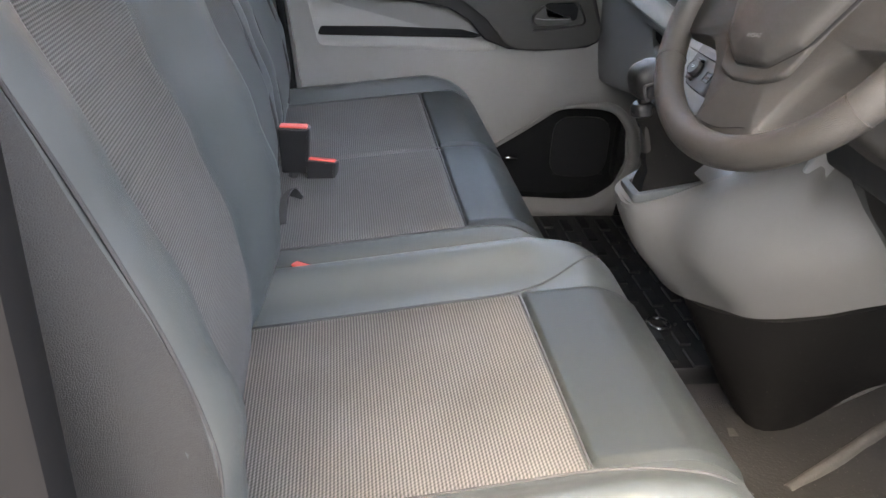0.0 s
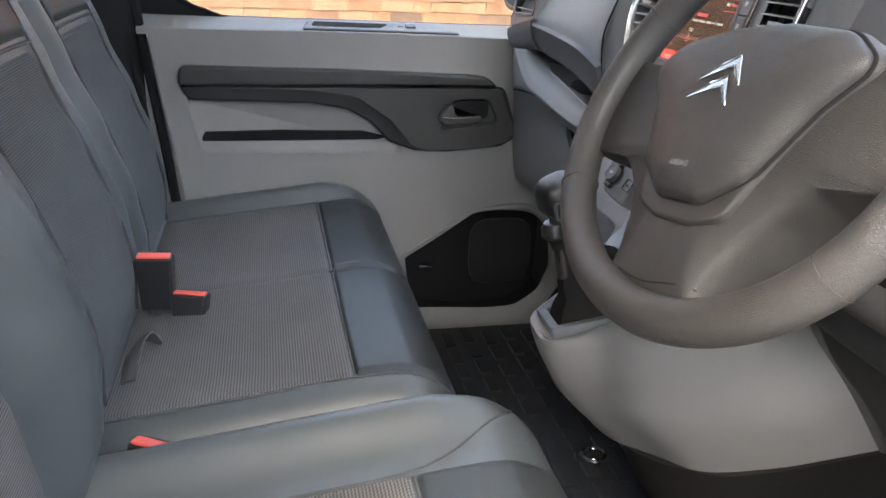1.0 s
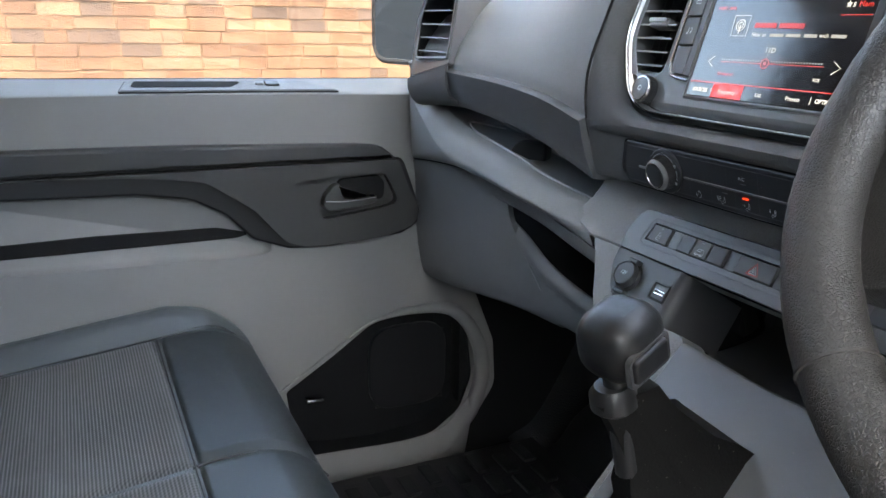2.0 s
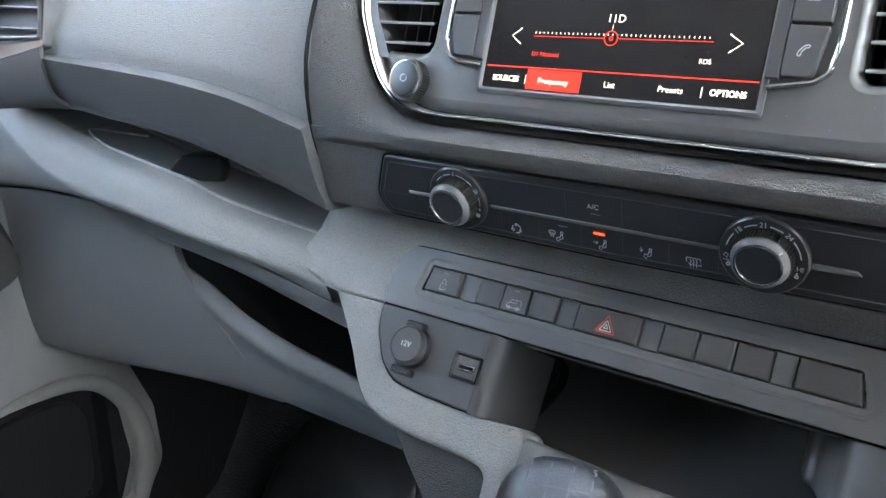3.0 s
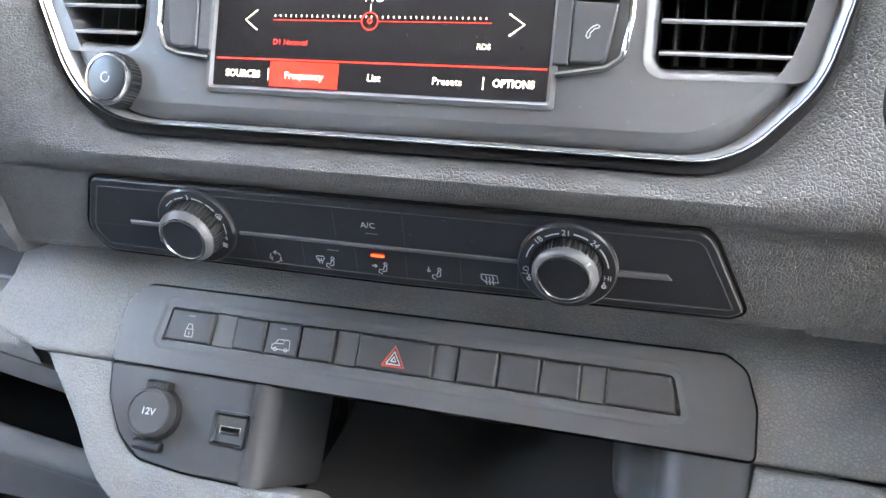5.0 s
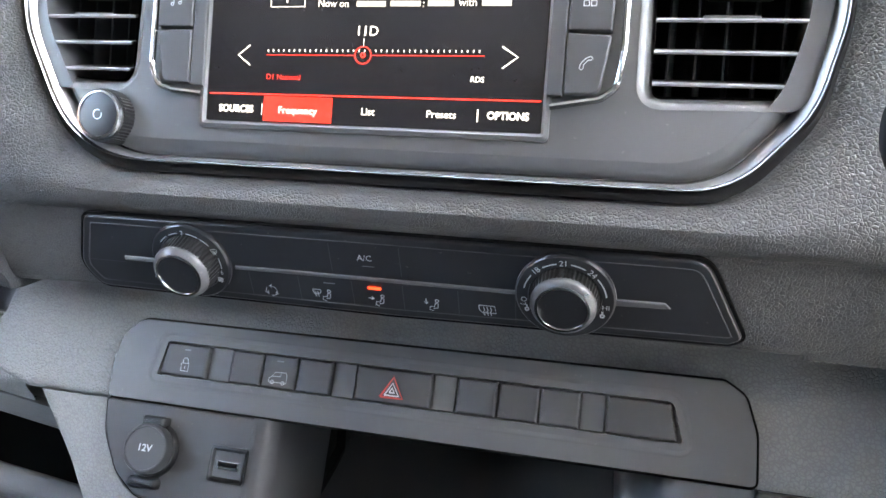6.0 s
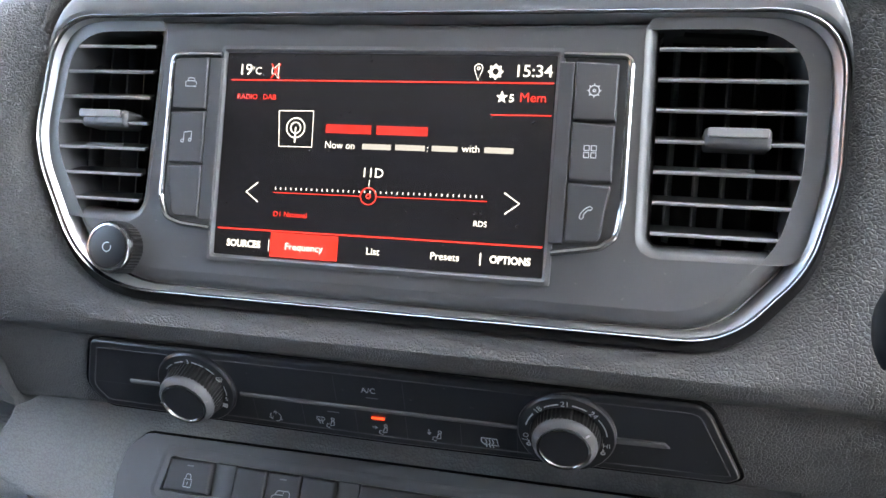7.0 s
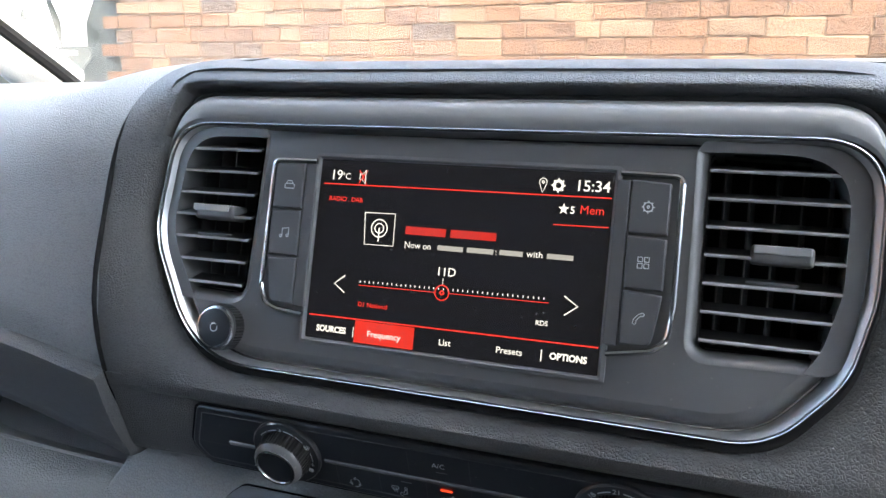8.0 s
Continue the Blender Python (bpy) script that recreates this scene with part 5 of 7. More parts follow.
icon(HV, 0.0556, -0.0138, 0.0040, [[(-0.9, 0.6), (0.9, 0.6), (1.1, -0.4), (-0.5, -0.4), (-0.9, 0.0), (-0.9, 0.6)]] + [[(a, 0.4), (a + 0.15, 0.0), (a, -0.3), (a + 0.15, -0.8)] for a in (-0.4, 0.0, 0.4)], M_ICON, clim)
bars("lamp", HV, [(-0.0010, -0.0082, 0.0055, -0.0068)], M_ORANGE, clim, 0.0026, "lit orange lamp")


def climate_knob(u, v, dial_r, tall, marks, label):
    """A flat printed dial with a tapered knurled knob of that height on it."""
    m = HV @ Matrix.Translation((u, v, 0.0))
    kn = part("knob", lathe(m, [(dial_r, -0.004), (dial_r, 0.0036), (dial_r - 0.0009, 0.0046), (0.0160, 0.0048), (0.0158, 0.0036)], 56), M_PANEL, clim, label)
    rings = []
    for r, h in ((0.0153, 0.003), (0.0152, 0.0060), (0.0146, tall - 0.0040)):
        rings.append([m @ Vector(((r - 0.0004 * (k % 2)) * math.cos(2 * math.pi * k / 96), (r - 0.0004 * (k % 2)) * math.sin(2 * math.pi * k / 96), h)) for k in range(96)])
    part("grip", loops_mesh(rings), M_BLACK, kn, "fine knurled grip", smooth=0)
    part("collar", lathe(m, [(0.0144, tall - 0.0045), (0.0143, tall - 0.0034), (0.0136, tall - 0.0018), (0.0119, tall - 0.0006), (0.0112, tall - 0.0012)], 56), M_BEZEL, kn, "smooth satin shoulder")
    part("bright_ring", lathe(m, [(0.0120, tall - 0.0012), (0.0119, tall - 0.0002), (0.0115, tall), (0.0107, tall), (0.0103, tall - 0.0010)], 56), M_TRIM, kn, "satin chrome ring")
    part("cap", lathe(m, [(0.0105, tall - 0.002), (0.0104, tall - 0.0008), (0.006, tall - 0.0006), (0.0005, tall - 0.0006)], 40), M_PANEL, kn)
    rr = (dial_r + 0.0153) / 2 - 0.0006 if dial_r > 0.0215 else 0.0170
    for text, ang, size in marks:
        a = radians(ang)
        R = m @ Matrix.Translation((rr * math.cos(a), rr * math.sin(a), 0.0051)) @ pose(0, 0, 0, 0, 0, ang - 90)
        lettering("dial_number", text, R, size, M_ICON, kn, 0, 0, 0.0)
    return kn, m, rr


kl, ml, rl = climate_knob(-0.0915, -0.0007, 0.0210, 0.0168, [("3", 90, 0.0034)], "fan knob")
lettering("dial_number", "6", ml, 0.0034, M_ICON, kl, rl * math.cos(radians(-14)), rl * math.sin(radians(-14)), 0.0052)
line_mark("dial_arc", ml, [arc(0, 0, rl, 98, 116), arc(0, 0, rl, 121, 140), arc(0, 0, rl, 62, 82), arc(0, 0, rl, 40, 57), arc(0, 0, rl, -6, 14)], 0.0005, M_ICON, kl, 0.0052)
icon(ml, rl * math.cos(0.47), rl * math.sin(0.47), 0.0017, [[(-1.0, 0.5), (-0.7, 0.9), (0.7, 0.9), (1.0, 0.5), (0.6, -0.3), (-0.6, -0.3), (-1.0, 0.5)], [(-0.35, 0.5), (-0.35, -0.9)], [(0.0, 0.5), (0.0, -0.9)], [(0.35, 0.5), (0.35, -0.9)]], M_ICON, kl, 0.0003, 0.0052)
for q in range(4):
    a_ = q * math.pi / 2 + 0.5
    line_mark("dial_icon", ml, [arc(rl * math.cos(-0.52) + 0.0009 * math.cos(a_), rl * math.sin(-0.52) + 0.0009 * math.sin(a_), 0.0005, 0, 360, 8)], 0.0007, M_ICON, kl, 0.0052)
line_mark("dial_pointer", ml, [[(-0.0148, -0.0034), (-0.0136, -0.0032)]], 0.0009, M_ICON, kl, 0.0140)
kr, mr, rr_ = climate_knob(0.0909, -0.0012, 0.0219, 0.0138, [("18", 133, 0.0040), ("21", 92, 0.0040), ("24", 50, 0.0040)], "temperature knob")
for text, at_ in (("LO", 190), ("HI", -10)):
    lettering("dial_number", text, mr @ Matrix.Translation((rr_ * math.cos(radians(at_)), rr_ * math.sin(radians(at_)), 0.0)) @ pose(0, 0, 0, 0, 0, 80 if text == "LO" else 0), 0.0036, M_ICON, kr, 0, 0, 0.0052)
line_mark("dial_arc", mr, [arc(0, 0, rr_, 101, 122), arc(0, 0, rr_, 61, 82), arc(0, 0, rr_, 8, 40), arc(0, 0, rr_, 143, 168)], 0.0006, M_ICON, kr, 0.0052)
line_mark("dial_pointer", mr, [[(0.0094, 0.0082), (0.0108, 0.0095)]], 0.0009, M_ICON, kr, 0.0131)
for a in (-0.43, 3.57):
    line_mark("dial_icon", mr, [arc(rr_ * math.cos(a), rr_ * math.sin(a), 0.0008, 0, 360, 8), [(rr_ * math.cos(a), rr_ * math.sin(a) + 0.0006), (rr_ * math.cos(a), rr_ * math.sin(a) + 0.0024)]], 0.0008, M_ICON, kr, 0.0052)

# ---- switch row ----
row = thing("switch_panel", (0, 0.012, 0.69), "dark grey switch row with hazard button and blanks", "switch panel")
sw_out = rounded([(-0.1595, -0.0112, 0.003), (0.1797, -0.0112, 0.003), (0.1790, 0.0120, 0.02), (0.1735, 0.0290, 0.010), (0.1640, 0.0350, 0.006), (-0.1470, 0.0330, 0.008), (-0.1575, 0.0235, 0.012), (-0.1605, 0.0080, 0.02)], 0.008)
sw_win = rounded([(-0.1325, 0.0035, 0.001), (0.1470, 0.0035, 0.002), (0.1415, 0.0225, 0.004), (-0.1290, 0.0225, 0.002)], 0.002)
part("bezel", holed_many(BT, sw_out, [sw_win], 0.004, 0.012), M_SWITCH, row)
part("bezel_slope", frame_ring(BT, inset(sw_win, -0.006), sw_win, [(0.0, 0.0035), (0.0, 0.0046), (0.2, 0.0048), (1.0, 0.0022), (1.0, -0.004)]), M_SWITCH, row)
part("row_back", slab(BT, inset(sw_win, -0.002), -0.002, -0.012), M_SOFTBLACK, row)
part("row_gap", frame_ring(BT, inset(sw_out, -0.0014), sw_out, [(0.0, -0.002), (0.0, 0.0012), (1.0, 0.0005), (1.0, -0.002)]), M_SOFTBLACK, row)
edges = [(-0.1310, -0.1030, "b"), (-0.1028, -0.0900, "g"), (-0.0890, -0.0705, "b"), (-0.0698, -0.0505, "b"), (-0.0498, -0.0305, "b"), (-0.0303, -0.0180, "g"),
         (-0.0170, 0.0240, "h"), (0.0242, 0.0362, "g"), (0.0372, 0.0575, "b"), (0.0582, 0.0785, "b"), (0.0792, 0.0985, "b"), (0.0987, 0.1105, "g"), (0.1112, 0.1445, "e")]
for i, (a, b, kind) in enumerate(edges):
    if kind == "g":
        part("spacer", slab(BT, rounded([(a, 0.004), (b, 0.004), (b, 0.022), (a, 0.022)], 0.0003, 2), 0.0012, -0.004, 0.0004), M_SWITCH, row)
        continue
    lean = 0.002 if i == 0 else 0.0
    tail = 0.004 if kind == "e" else 0.0
    btn = part("button", slab(BT, rounded([(a, 0.0042), (b, 0.0042), (b - tail, 0.0218), (a + lean, 0.0218)], 0.001, 3), 0.0042, -0.003, 0.0012), M_BUTTON, row, "hazard warning button" if kind == "h" else "")
    if i == 0:
        icon(BT, (a + b) / 2 + 0.001, 0.0105, 0.0030, [[(-0.75, -1.1), (0.75, -1.1), (0.75, 0.3), (-0.75, 0.3), (-0.75, -1.1)], [(-0.5, 0.3), (-0.5, 0.9), (-0.25, 1.25), (0.25, 1.25), (0.5, 0.9), (0.5, 0.3)], [(0, -0.2), (0, -0.7)]], M_ICON, btn, 0.00042, 0.0045)
        bars("button_mark", BT, [((a + b) / 2 - 0.001, 0.0183, (a + b) / 2 + 0.003, 0.0190)], M_MARK, btn, 0.0045)
    if i == 3:
        icon(BT, (a + b) / 2, 0.0095, 0.0034, [[(-1.5, -0.6), (-1.5, 0.0), (-1.0, 0.3), (-0.6, 0.95), (1.2, 1.0), (1.45, 0.7), (1.5, -0.6), (-1.5, -0.6)], [(-0.9, 0.3), (0.4, 0.35), (0.4, 0.85)], arc(-0.9, -0.6, 0.28, 0, 360, 8), arc(0.9, -0.6, 0.28, 0, 360, 8)], M_ICON, btn, 0.0004, 0.0045)
        bars("button_mark", BT, [((a + b) / 2 - 0.002, 0.0183, (a + b) / 2 + 0.002, 0.0190)], M_MARK, btn, 0.0045)
    if kind == "h":
        icon(BT, (a + b) / 2, 0.0118, 0.0060, [[(-1.0, -0.75), (1.0, -0.75), (0.0, 1.0), (-1.0, -0.75)]], M_RED, btn, 0.0012, 0.0045)
        icon(BT, (a + b) / 2, 0.0110, 0.0038, [[(-1.0, -0.7), (1.0, -0.7), (0.0, 1.0), (-1.0, -0.7)], [(-0.35, -0.3), (0.35, -0.3), (0.0, 0.35), (-0.35, -0.3)]], M_ICON, btn, 0.0009, 0.0046)

# ---- socket panel and cubby ----
sock_panel = thing("socket_panel", (-0.1, 0.0, 0.65), "dark grey panel with power socket and open cubby", "panel")
sp = rounded([(-0.1603, -0.0125, 0.002), (-0.1580, -0.030, 0.02), (-0.1462, -0.0505, 0.02), (-0.1320, -0.0612, 0.012), (-0.105, -0.0640, 0.02), (-0.0690, -0.0648, 0), (-0.0690, -0.0125, 0)], 0.004)
part("face", slab(BT, sp, 0.0035, -0.02, 0.0012), M_BUTTON, sock_panel)
part("edge_gap", frame_ring(BT, inset(sp, -0.0010), sp, [(0.0, -0.004), (0.0, 0.0016), (1.0, 0.0006), (1.0, -0.004)]), M_SOFTBLACK, sock_panel)
part("rounded_edge", sheet([[BT @ Vector((u, v, h)) for u, h in ((-0.0702, 0.0033), (-0.0670, 0.0032), (-0.0625, 0.0012), (-0.0590, -0.0035), (-0.0575, -0.0110), (-0.0570, -0.030), (-0.0560, -0.075))] for v in (-0.0122, -0.03, -0.05, -0.0655)], thick=0.002), M_BUTTON, sock_panel, "rounded inner edge towards the cubby")
cubby = thing("cubby", (0.03, 0.06, 0.61), "open dark cubby in the centre console", "cubby")
part("cubby_floor", sheet([[(x, -0.010, 0.610), (x, 0.02, 0.606), (x, 0.09, 0.612), (x, 0.13, 0.625)] for x in (-0.06, 0.03, 0.12, 0.15)], thick=0.006), M_BUTTON, cubby)
part("cubby_back", sheet([[(x, 0.128, 0.60), (x, 0.135, 0.65), (x, 0.11, 0.70)] for x in (-0.075, 0.03, 0.16)], thick=0.006), M_BUTTON, cubby)
part("cubby_top", sheet([[(x, 0.018, 0.691), (x, 0.05, 0.692), (x, 0.12, 0.695)] for x in (-0.075, 0.03, 0.16)], thick=0.004), M_BUTTON, cubby)
part("column", sheet([[(0.1825 - q, y + 0.012, z), (0.178 - q, y + 0.002, z), (0.160, y - 0.001, z), (0.147, y + 0.001, z), (0.140, y + 0.010, z), (0.136, y + 0.026, z), (0.127, y + 0.045, z), (0.118, y + 0.06, z), (0.113, 0.13, z)] for z, y, q in ((0.6895, 0.0095, 0.0), (0.675, 0.001, 0.0), (0.660, -0.008, 0.001), (0.647, -0.016, 0.004), (0.642, -0.015, 0.008), (0.638, -0.008, 0.012))], thick=0.004), M_SWITCH, cubby, "rounded dark column beside the cubby")
part("cubby_lip", sheet([[(x, 0.020, 0.604), (x, -0.002, 0.617), (x, -0.0135, 0.6375 + q), (x, -0.0180, 0.6415 + q), (x, -0.0245, 0.6400 + q), (x, -0.040, 0.6215), (x, -0.060, 0.601), (x, -0.085, 0.578)] for x, q in ((-0.0262, 0.0), (0.02, -0.002), (0.061, -0.0035), (0.12, -0.001), (0.1725, 0.001))], thick=0.005), M_SWITCH, cubby, "dark grey lip in front of the cubby")

SO = BT @ Matrix.Translation((-0.125, -0.036, 0.0035))
socket = thing("power_socket", SO.translation, "round black twelve volt socket with flip cap", "power socket")
part("rim", lathe(SO, [(0.0150, -0.004), (0.0150, 0.002), (0.0140, 0.0032), (0.0118, 0.0032)], 40), M_BLACK, socket)
part("cap", lathe(SO @ pose(0, 0, 0, -4, 4, 0), [(0.0132, 0.001), (0.0132, 0.0085), (0.0122, 0.0105), (0.0114, 0.0108), (0.0110, 0.0100), (0.0006, 0.0100)], 40), M_BUTTON, socket)
part("cap_hinge", slab(SO, rrect(0, 0.0145, 0.014, 0.006, 0.002), 0.007, -0.002, 0.002), M_BLACK, socket)
part("cap_latch", slab(SO, rrect(-0.001, -0.0175, 0.018, 0.006, 0.0025), 0.005, -0.003, 0.002), M_BLACK, socket)
lettering("socket_text", "12V", SO @ pose(0, 0, 0, -4, 4, 0), 0.0052, M_ICON, socket, 0, 0, 0.0104, bold=0.0001)
US = BT @ Matrix.Translation((-0.080, -0.038, 0.0035))
usb = thing("usb_port", US.translation, "square black usb port with metal contact", "usb port")
part("frame", frame_ring(US, rrect(0, 0, 0.021, 0.0185, 0.002), rrect(0, 0, 0.0165, 0.0135, 0.001), [(0.0, -0.002), (0.0, 0.0014), (0.5, 0.0016), (1.0, 0.0004), (1.0, -0.004)]), M_BLACK, usb)
part("well", slab(US, rrect(0, 0, 0.0168, 0.0138, 0.001), -0.001, -0.006, 0.0005), M_SOFTBLACK, usb)
part("contact", slab(US, rrect(0, -0.0005, 0.0125, 0.0048, 0.0006), 0.0006, -0.002, 0.0005), M_TRIM, usb, "metal contact shell")
part("tongue", slab(US, rrect(0, 0.0, 0.0105, 0.0022, 0.0003), 0.0012, -0.002, 0.0003), M_SOFTBLACK, usb)

# ---- gear console and knee panel ----
console = thing("gear_console", (0.06, -0.05, 0.40), "light grey gear console and knee panel below the dashboard", "console")
KNEE = [(-0.066, [(0.05, 0.588), (-0.01, 0.580), (-0.03, 0.565), (-0.03, 0.50), (0.02, 0.43)]),
        (-0.02, [(0.04, 0.586), (-0.06, 0.570), (-0.085, 0.555), (-0.085, 0.485), (-0.04, 0.405)]),
        (0.03, [(0.035, 0.588), (-0.14, 0.543), (-0.168, 0.530), (-0.135, 0.455), (-0.08, 0.380)]),
        (0.07, [(0.03, 0.588), (-0.155, 0.536), (-0.180, 0.525), (-0.145, 0.450), (-0.075, 0.372)]),
        (0.105, [(0.03, 0.596), (-0.145, 0.538), (-0.172, 0.526), (-0.140, 0.452), (-0.060, 0.374)]),
        (0.15, [(0.030, 0.622), (-0.070, 0.594), (-0.130, 0.545), (-0.115, 0.470), (-0.035, 0.385)]),
        (0.21, [(0.030, 0.664), (-0.040, 0.638), (-0.10, 0.575), (-0.09, 0.490), (-0.007, 0.402)])]
knee = [[(x, y, z) for y, z in sec] for x, sec in KNEE]
knee += [[(0.240, 0.055, 0.684), (0.246, 0.0, 0.660), (0.258, -0.030, 0.588), (0.266, -0.002, 0.505), (0.254, 0.052, 0.432)],
         [(0.240, 0.060, 0.652), (0.245, 0.024, 0.631), (0.266, 0.018, 0.595), (0.290, 0.036, 0.534), (0.292, 0.090, 0.468)],
         [(0.236, 0.065, 0.650), (0.243, 0.048, 0.635), (0.274, 0.055, 0.605), (0.308, 0.080, 0.563), (0.306, 0.138, 0.485)]]
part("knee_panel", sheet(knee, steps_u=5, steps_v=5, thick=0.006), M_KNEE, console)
part("flank_recess", sheet([[(0.242, 0.048, 0.636), (0.273, 0.0552, 0.605), (0.307, 0.080, 0.563), (0.305, 0.138, 0.485)], [(0.254, 0.058, 0.64), (0.285, 0.064, 0.605), (0.319, 0.089, 0.563), (0.316, 0.147, 0.485)], [(0.266, 0.051, 0.645), (0.297, 0.0575, 0.605), (0.331, 0.0845, 0.563), (0.330, 0.1455, 0.485)]], thick=0.004), M_DOORDARK, console)
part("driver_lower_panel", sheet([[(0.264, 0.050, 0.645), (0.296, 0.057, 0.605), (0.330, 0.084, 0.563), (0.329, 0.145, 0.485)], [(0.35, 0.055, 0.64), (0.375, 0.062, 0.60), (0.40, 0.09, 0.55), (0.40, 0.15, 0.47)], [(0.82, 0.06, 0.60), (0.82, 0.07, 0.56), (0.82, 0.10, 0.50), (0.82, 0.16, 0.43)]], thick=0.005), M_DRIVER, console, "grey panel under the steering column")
part("side_panel", sheet([[(-0.066, 0.05, 0.605), (-0.070, 0.05, 0.52), (-0.05, 0.06, 0.40), (-0.01, 0.09, 0.20)], [(-0.066, 0.12, 0.62), (-0.075, 0.12, 0.52), (-0.055, 0.14, 0.40), (-0.02, 0.16, 0.20)], [(-0.14, 0.16, 0.64), (-0.11, 0.18, 0.52), (-0.07, 0.2, 0.40), (-0.02, 0.22, 0.20)]], thick=0.006), M_SOFTBLACK, console, "black console side")
part("under_panel", sheet([[(-0.03, -0.03, 0.405), (-0.02, 0.04, 0.25), (0.0, 0.105, 0.125)], [(0.10, -0.055, 0.378), (0.11, 0.02, 0.25), (0.122, 0.096, 0.130)], [(0.21, -0.002, 0.404), (0.18, 0.06, 0.27), (0.139, 0.140, 0.135)], [(0.254, 0.056, 0.434), (0.19, 0.14, 0.28), (0.108, 0.225, 0.140)], [(0.300, 0.138, 0.482), (0.21, 0.24, 0.30), (0.085, 0.295, 0.17)], [(0.34, 0.20, 0.52), (0.26, 0.30, 0.36), (0.09, 0.36, 0.26)]], thick=0.006), M_UNDER, console, "dark brown tunnel side")
GP = frame_at((0.065, -0.09, 0.5605), (1, 0, 0), (0, 1, 0.31))
plate_out = rounded([(-0.030, -0.082, 0.012), (0.032, -0.082, 0.012), (0.052, 0.0, 0.03), (0.060, 0.104, 0.006), (-0.105, 0.112, 0.006), (-0.072, 0.0, 0.03)], 0.012)
part("gear_plate", frame_ring(GP, plate_out, inset(plate_out, 0.014), [(0.0, -0.012), (0.0, 0.004), (0.15, 0.0065), (0.75, 0.0065), (0.9, 0.005), (1.0, -0.004), (1.0, -0.012)]), M_PLATE, console, "blue-grey satin gear surround")
gear = thing("gear_lever", (0.065, -0.11, 0.56), "black gear lever with shift pattern and fabric boot", "gear lever")
boot = []
top, base = Vector((0.066, -0.162, 0.666)), [GP @ Vector((*p, -0.002)) for p in inset(plate_out, 0.015)]
centre = sum(base, Vector()) / len(base)
for k in range(9):
    s = k / 8
    w = (1 - s) ** 2.2 * (1.0 + 0.10 * math.sin(s * 21))
    boot.append([top.lerp(centre, 1 - s) * 1.0 + (p - centre) * (0.27 + 0.73 * w) for p in base])
part("boot", loops_mesh(boot, False, True), M_UNDER, gear, "dark brown pleated gear boot")
part("shaft", tube([(0.066, -0.148, 0.60), (0.066, -0.168, 0.685)], 0.009, 12), M_BLACK, gear)
part("reverse_collar", lathe(frame_at((0.066, -0.164, 0.652), (1, 0, 0), (0, 0.97, 0.22)), [(0.012, 0.0), (0.0165, 0.004), (0.0165, 0.014), (0.012, 0.02)], 24), M_BLACK, gear)
KM = frame_at((0.066, -0.164, 0.703), (1, 0.30, 0), (-0.28, 0.90, 0.30))


def knob_shape(p):
    s = 1.0 - 0.30 * max(0.0, (-p.z - 0.004) / 0.025) ** 1.5
    return KM @ Vector((p.x * s, p.y * s, p.z))


knob = part("gear_knob", pillow((0.051, 0.056, 0.055), 0.021, 12, knob_shape), M_KNOB, gear, "worn satin black knob")
line_mark("shift_pattern", KM, [[(-0.012, 0.008), (-0.012, 0.002)], [(-0.004, 0.008), (-0.004, -0.004)], [(0.004, 0.008), (0.004, -0.004)], [(0.012, 0.008), (0.012, -0.004)], [(-0.012, 0.002), (0.012, 0.002)]], 0.0005, M_WORNPRINT, knob, 0.0287)
for t, u, v in (("R", -0.012, 0.0115), ("1", -0.004, 0.0115), ("3", 0.004, 0.0115), ("5", 0.012, 0.0115), ("2", -0.004, -0.0075), ("4", 0.004, -0.0075), ("6", 0.012, -0.0075)):
    lettering("pattern_number", t, KM, 0.0046, M_WORNPRINT, knob, u, v, 0.0287)
KB = KM @ Matrix.Translation((0.0240, -0.004, -0.004)) @ pose(0, 0, 0, 0, 90, 0)
part("knob_button", slab(KB, rrect(0, 0, 0.018, 0.036, 0.004), 0.0045, -0.006, 0.002), M_BLACK, knob, "side release button")
part("knob_groove", frame_ring(KB, rrect(0, 0, 0.024, 0.043, 0.006), rrect(0, 0, 0.019, 0.037, 0.004), [(0, -0.002), (0, 0.002), (1, 0.0015), (1, -0.002)]), M_BUTTON, knob)

# ---- steering wheel ----
WT = 0.518
WC = Vector((0.4093, -0.1816, 0.8675))
WM = frame_at(WC, (1, 0.0, 0), (0, math.sin(WT), math.cos(WT)))
wheel = thing("steering_wheel", WC, "worn grey-brown steering wheel with chrome emblem", "steering wheel")


def rim_point(a, r=0.1784):
    y = math.sin(a)
    return WM @ Vector((r * math.cos(a), r * y * (0.82 if y < 0 else 1.0), 0.0))


part("rim", tube([rim_point(2 * math.pi * k / 96) for k in range(96)], 0.0152, 18, closed=True, flat=1.04), M_RIM, wheel, "worn leather-look rim")
for a in (222, 338, 20, 160):
    p = rim_point(radians(a))
    q, t = rim_point(radians(a - 2)), rim_point(radians(a + 2))
    d = (t - q).normalized()
    m = frame_at(p, d.orthogonal(), d.cross(d.orthogonal()))
    part("rim_seam", lathe(m, [(0.0145, -0.0006), (0.0163, -0.0006), (0.0163, 0.0006), (0.0145, 0.0006)], 20), M_SEAM, wheel)
HW = WM @ pose(0, 0, 0, 0, 0, 11)
half = [(0.050, -0.135, 0.012), (0.052, -0.114, 0.02), (0.063, -0.085, 0.03), (0.079, -0.060, 0.03), (0.105, -0.039, 0.03), (0.172, -0.036, 0.01), (0.172, 0.056, 0.01), (0.110, 0.048, 0.04)]
plate_shape = rounded(half + [(-p[0], *p[1:]) for p in half[::-1]], 0.02, 6)
pl = []
